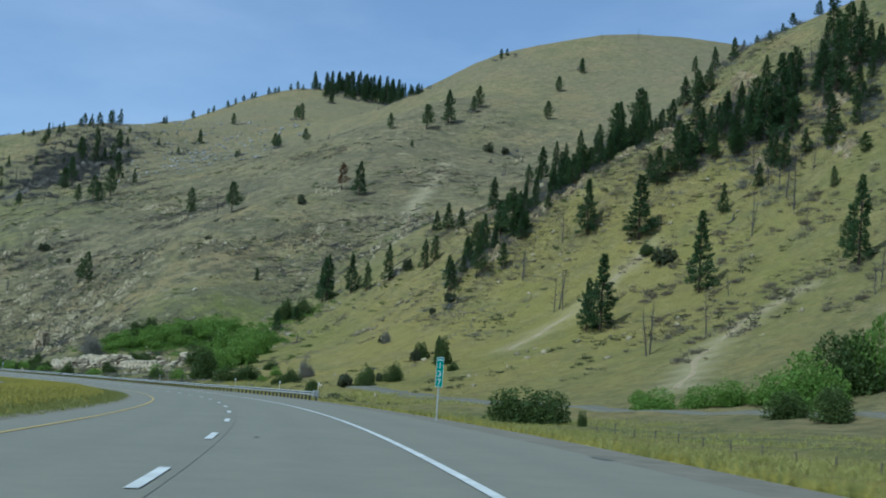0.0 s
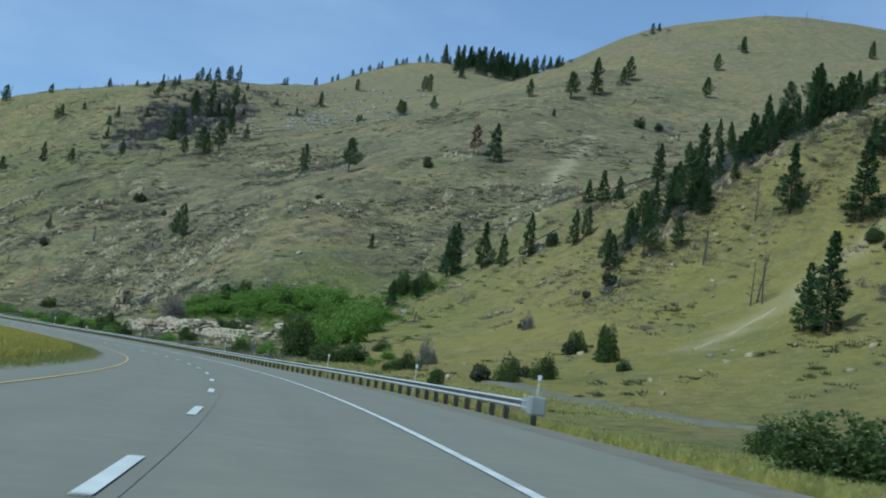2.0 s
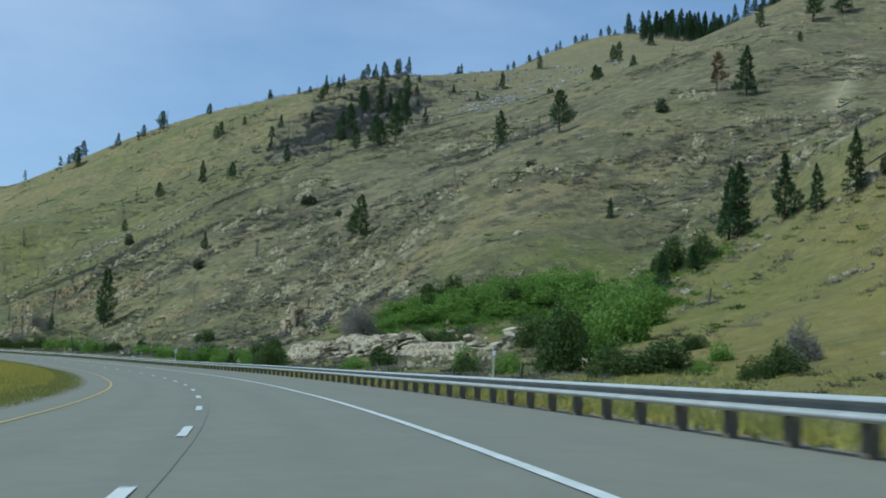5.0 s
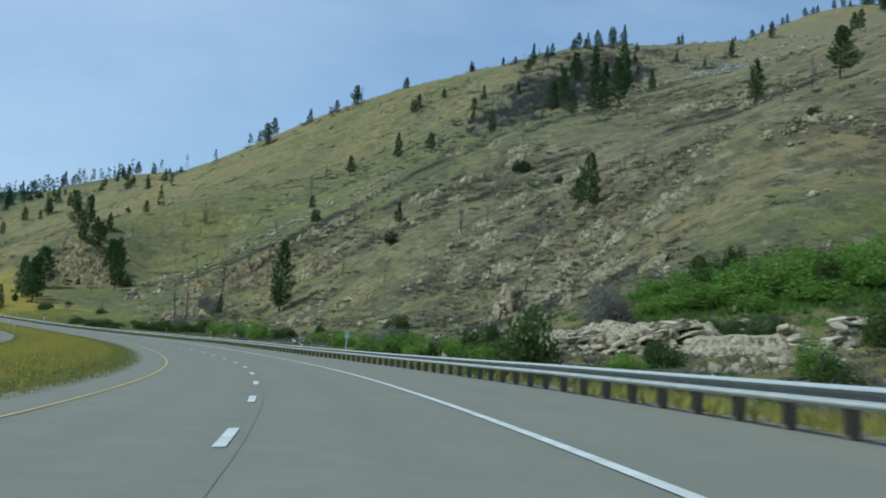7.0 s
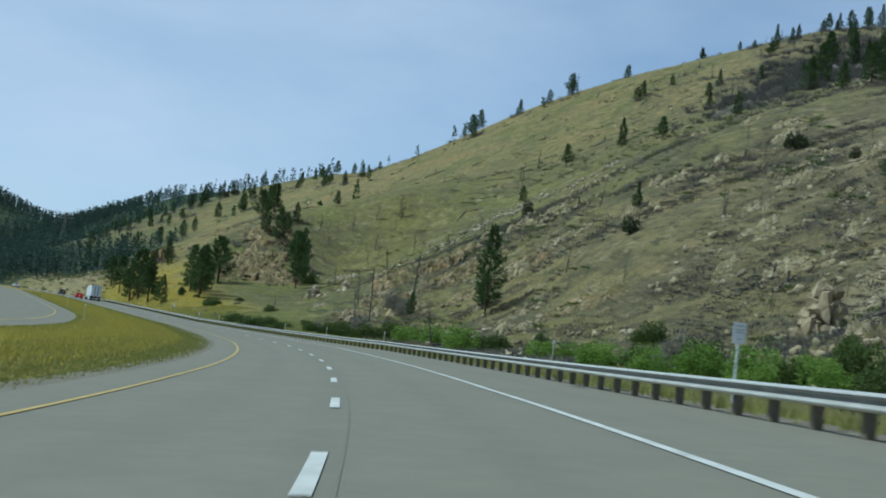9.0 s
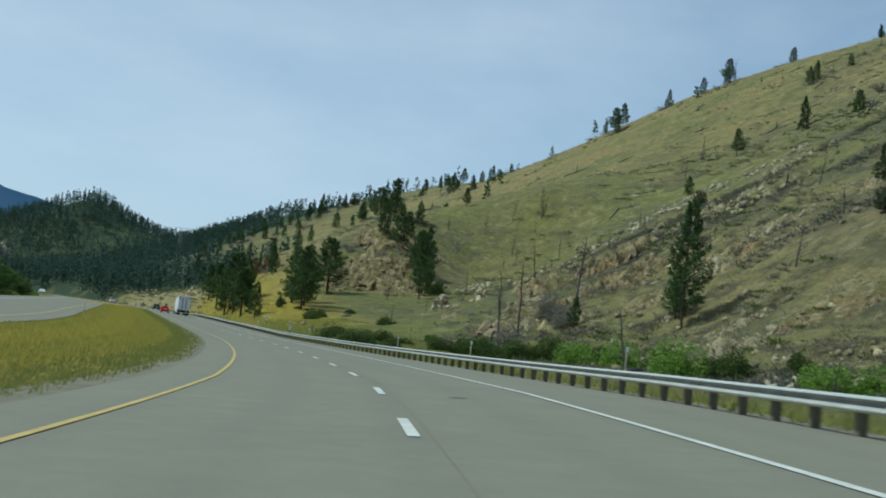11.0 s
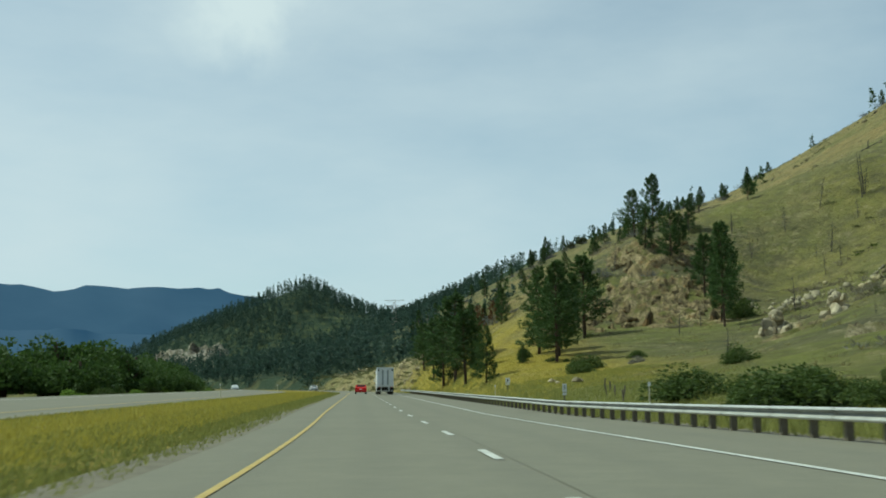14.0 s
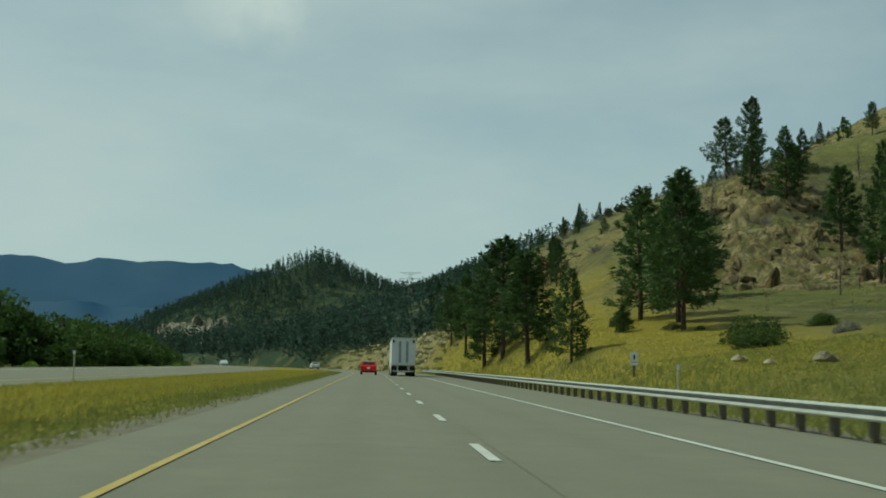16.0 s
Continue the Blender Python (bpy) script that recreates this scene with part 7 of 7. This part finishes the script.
cab = box_part("cab", truck, (2.45, 2.4, 2.6), (0, 16.6, 2.45), TRAILER_WHITE, 0.15)
box_part("bonnet", truck, (2.1, 2.0, 1.3), (0, 18.9, 1.65), TRAILER_WHITE, 0.2)
box_part("windscreen", cab, (2.1, 0.08, 0.85), (0, 17.8, 2.75), TINTED, 0.02)
for s in (-1, 1):
    box_part("mirror", cab, (0.12, 0.2, 0.6), (s * 1.45, 17.6, 2.6), CHROME, 0.03)


def car(paint, u, l, label, tall=1.5, back=False):
    root = tagged(new("car"), label, "car", "cars on the road")
    root.matrix_basis = facing(u, l) @ (Matrix.Rotation(math.pi, 4, "Z") if back else Matrix.Identity(4))
    prof = [(0.0, 0.35), (0.02, 0.78), (0.18, 0.98), (0.45, 1.04), (0.95, tall), (2.1, tall), (2.95, 1.02), (4.1, 0.88), (4.35, 0.62), (4.38, 0.32)]
    verts, n = [], len(prof)
    for x, s in ((-0.90, 0.97), (-0.82, 1.0), (0.82, 1.0), (0.90, 0.97)):
        for y, z in prof:
            inset = 0.14 * max(0, z - 1.02) / max(0.1, tall - 1.02)
            verts.append((x - math.copysign(inset, x), y, 0.30 + (z - 0.30) * s))
    faces = [(r * n + k, r * n + k + 1, (r + 1) * n + k + 1, (r + 1) * n + k) for r in range(3) for k in range(n - 1)]
    faces += [tuple(range(n)), tuple(range(4 * n - 1, 3 * n - 1, -1)), (0, n, 2 * n, 3 * n), (n - 1, 4 * n - 1, 3 * n - 1, 2 * n - 1)]
    body = part("body", mesh_of("body", verts, faces, paint, False), root)
    b = Matrix.Translation((0, 0.70, (1.06 + tall) / 2)) @ Matrix.Rotation(radians(-47), 4, "X")
    part("rear_window", from_bm("rear_window", box_bm(1.28, 0.03, 0.46, (0, 0, 0), 0.02), TINTED), root, m=b)
    for s in (-1, 1):
        box_part("side_window", root, (0.03, 1.4, 0.30), (s * 0.79, 1.6, (1.06 + tall) / 2), TINTED, 0.01)
        box_part("tail_lamp", root, (0.34, 0.06, 0.14), (s * 0.64, 0.05, 0.86), LAMP_RED, 0.02)
        for y in (0.85, 3.5):
            w = part("wheel", wheel_mesh(0.33, 0.21), root, m=Matrix.Translation((s * 0.80, y, 0.33)))
            part("rim", rim_mesh(0.20, 0.2), w)
    box_part("bumper", root, (1.66, 0.16, 0.20), (0, 0.0, 0.46), paint, 0.05)
    box_part("number_plate", root, (0.32, 0.02, 0.16), (0, -0.01, 0.74), WHITE_SIGN, 0.005)
    return root


car(RED_PAINT, 20.8, -1.8, "red hatchback car driving in the inner lane", 1.48)
car(DARK_PAINT, 23.6, 1.8, "dark car far ahead on the road", 1.6)
car(SILVER_PAINT, 26.0, -1.8, "pale car far ahead on the road", 1.5)
car(SILVER_PAINT, 27.5, -19.5, "white car on the oncoming road", 1.5, True)


# ------------------------------------------------ signs and posts
def lettering(text, size, mat, parent, m):
    cu = bpy.data.curves.new("digit", "FONT")
    cu.body, cu.size, cu.align_x, cu.align_y, cu.extrude = text, size, "CENTER", "CENTER", 0.002
    cu.materials.append(mat)
    tmp = new("digit", cu)
    me = bpy.data.meshes.new_from_object(tmp.evaluated_get(bpy.context.evaluated_depsgraph_get()))
    bpy.data.objects.remove(tmp)
    return part("digit", me, parent, m=m)


def sign_root(name, x, y, label, category, turn):
    root = tagged(new(name), label, category)
    root.matrix_basis = Matrix.Translation((x, y, float(ground_z(x, y)[0]))) @ Matrix.Rotation(turn, 4, "Z")
    return root


FACE = Matrix.Rotation(math.pi / 2, 4, "X")
_, turn = at_road(1.4, 7)
mile = sign_root("mile_marker", 0.17, 46.4, "tall green mile marker sign with white digits 137", "sign", turn + 0.02)
low = 1.83 - mile.location.z
board = box_part("board", mile, (0.27, 0.012, 1.10), (0, 0, low + 0.53), GREEN_SIGN, 0.004)
for a, b, cx, cz in ((0.27, 0.018, 0, -0.002), (0.27, 0.018, 0, 1.062), (0.018, 1.10, -0.126, 0.53), (0.018, 1.10, 0.126, 0.53)):
    box_part("border", board, (a - 0.004, 0.004, b), (cx, -0.008, low + cz), WHITE_SIGN, 0.0)
for text, z in (("1", 0.76), ("3", 0.46), ("7", 0.16)):
    lettering(text, 0.32, WHITE_SIGN, board, Matrix.Translation((0, -0.012, low + z)) @ FACE)
for k in range(4):
    box_part("legend_bar", board, (0.03, 0.004, 0.05), (-0.06 + 0.04 * k, -0.008, low + 0.98), WHITE_SIGN, 0.0)
box_part("post", mile, (0.05, 0.03, low + 1.3), (0, 0.03, (low + 0.9) / 2), ZINC, 0.004, "thin steel post")

_, turn = at_road(9.95, 9)
plate = sign_root("road_sign", -97.7, 285.0, "white rectangular road sign on a pale post", "sign", turn)
low = 2.80 - plate.location.z
board = box_part("board", plate, (0.30, 0.012, 0.48), (0, 0, low + 0.24), WHITE_SIGN, 0.004)
for w, h, z in ((0.21, 0.04, 0.40), (0.22, 0.035, 0.31), (0.20, 0.035, 0.25), (0.10, 0.04, 0.10)):
    box_part("text_bar", board, (w, 0.004, h), (0, -0.009, low + z), SIGN_GREY, 0.0, "faint grey line of lettering")
box_part("post", plate, (0.05, 0.04, low + 0.9), (0, 0.03, (low - 0.2) / 2), WHITE_SIGN, 0.006, "pale square post")

_, turn = at_road(18.3, 10)
plate = sign_root("route_sign", -275.7, 455.1, "small white sign on a dark post behind the guardrail", "sign", turn)
low = 5.9 - plate.location.z
board = box_part("board", plate, (0.46, 0.012, 0.50), (0, 0, low + 0.45), WHITE_SIGN, 0.004)
box_part("text_bar", board, (0.10, 0.004, 0.26), (0, -0.009, low + 0.45), BLACK, 0.0, "dark upright mark")
box_part("lower_board", plate, (0.42, 0.012, 0.16), (0, 0, low + 0.08), WHITE_SIGN, 0.004)
box_part("post", plate, (0.12, 0.10, low + 1.3), (0, 0.06, (low + 0.0) / 2 - 0.1), POST_WOOD, 0.01, "dark timber post")


plate = sign_root("road_sign", -240.0, 423.9, "small white sign board on a dark post behind the guardrail", "sign", at_road(16.7, 10)[1])
low = 4.15 - plate.location.z
board = box_part("board", plate, (0.27, 0.012, 0.50), (0, 0, low + 0.48), WHITE_SIGN, 0.004)
box_part("text_bar", board, (0.07, 0.004, 0.30), (0, -0.009, low + 0.50), TRAILER_GREY, 0.0, "grey upright mark")
box_part("lower_board", plate, (0.25, 0.012, 0.16), (0, 0, low + 0.10), WHITE_SIGN, 0.004)
box_part("post", plate, (0.09, 0.08, low + 1.0), (0, 0.05, (low - 0.3) / 2), POST_WOOD, 0.01, "dark timber post")


PALE_POST = plain("faded_post_paint", (0.52, 0.48, 0.33), (0.66, 0.62, 0.46), 3.0, 0.7)


def delineator():
    root = tagged(new("delineator_post"), "thin pale delineator post with a small white reflector", "post", "delineator posts")
    box_part("post", root, (0.055, 0.03, 1.72), (0, 0, 0.62), PALE_POST, 0.005)
    box_part("reflector", root, (0.11, 0.02, 0.15), (0, -0.025, 1.40), WHITE_SIGN, 0.005)
    return root


first = delineator()
stands = [(3.12, 8.9), (3.76, 8.8), (4.42, 7.75)] + [(u, 8.6) for u in (6.2, 10.6, 12.3, 13.2, 14.0, 15.6, 17.4)] + [(u, -14.4) for u in (10.4, 12.7, 15.2, 17.9, 20.6)]
for n, (u, l) in enumerate(stands):
    p, n2, _ = line(np.array([u]))
    x, y = p[0, :2] + n2[0] * l
    m = Matrix.Translation((x, y, float(height([x], [y])[0]))) @ Matrix.Rotation(at_road(u, l)[1], 4, "Z")
    if n:
        copy_thing(first, m)
    else:
        first.matrix_basis = m

stake = from_bm("fence_post", box_bm(0.08, 0.08, 0.95, (0, 0, 0.2), 0.01), POST_WOOD)
rng = np.random.default_rng(303)
for k in range(19):
    if k < 12:
        p, n2, _ = line(np.array([1.6 + 0.17 * k]))
        x, y = p[0, :2] + n2[0] * (30 + 0.6 * k)
    else:
        x, y = -244.0 + 2.0 * (k - 12), 432.0 - 2.0 * (k - 12) + rng.uniform(-0.6, 0.6)
    ob = tagged(new("fence_post", stake), "weathered timber fence post in the grass", "post", "fence posts")
    ob.matrix_basis = Matrix.Translation((x, y, float(ground_z(x, y)[0]))) @ pose(0, 0, 0, rng.uniform(-5, 5), rng.uniform(-5, 5), rng.uniform(0, 90))
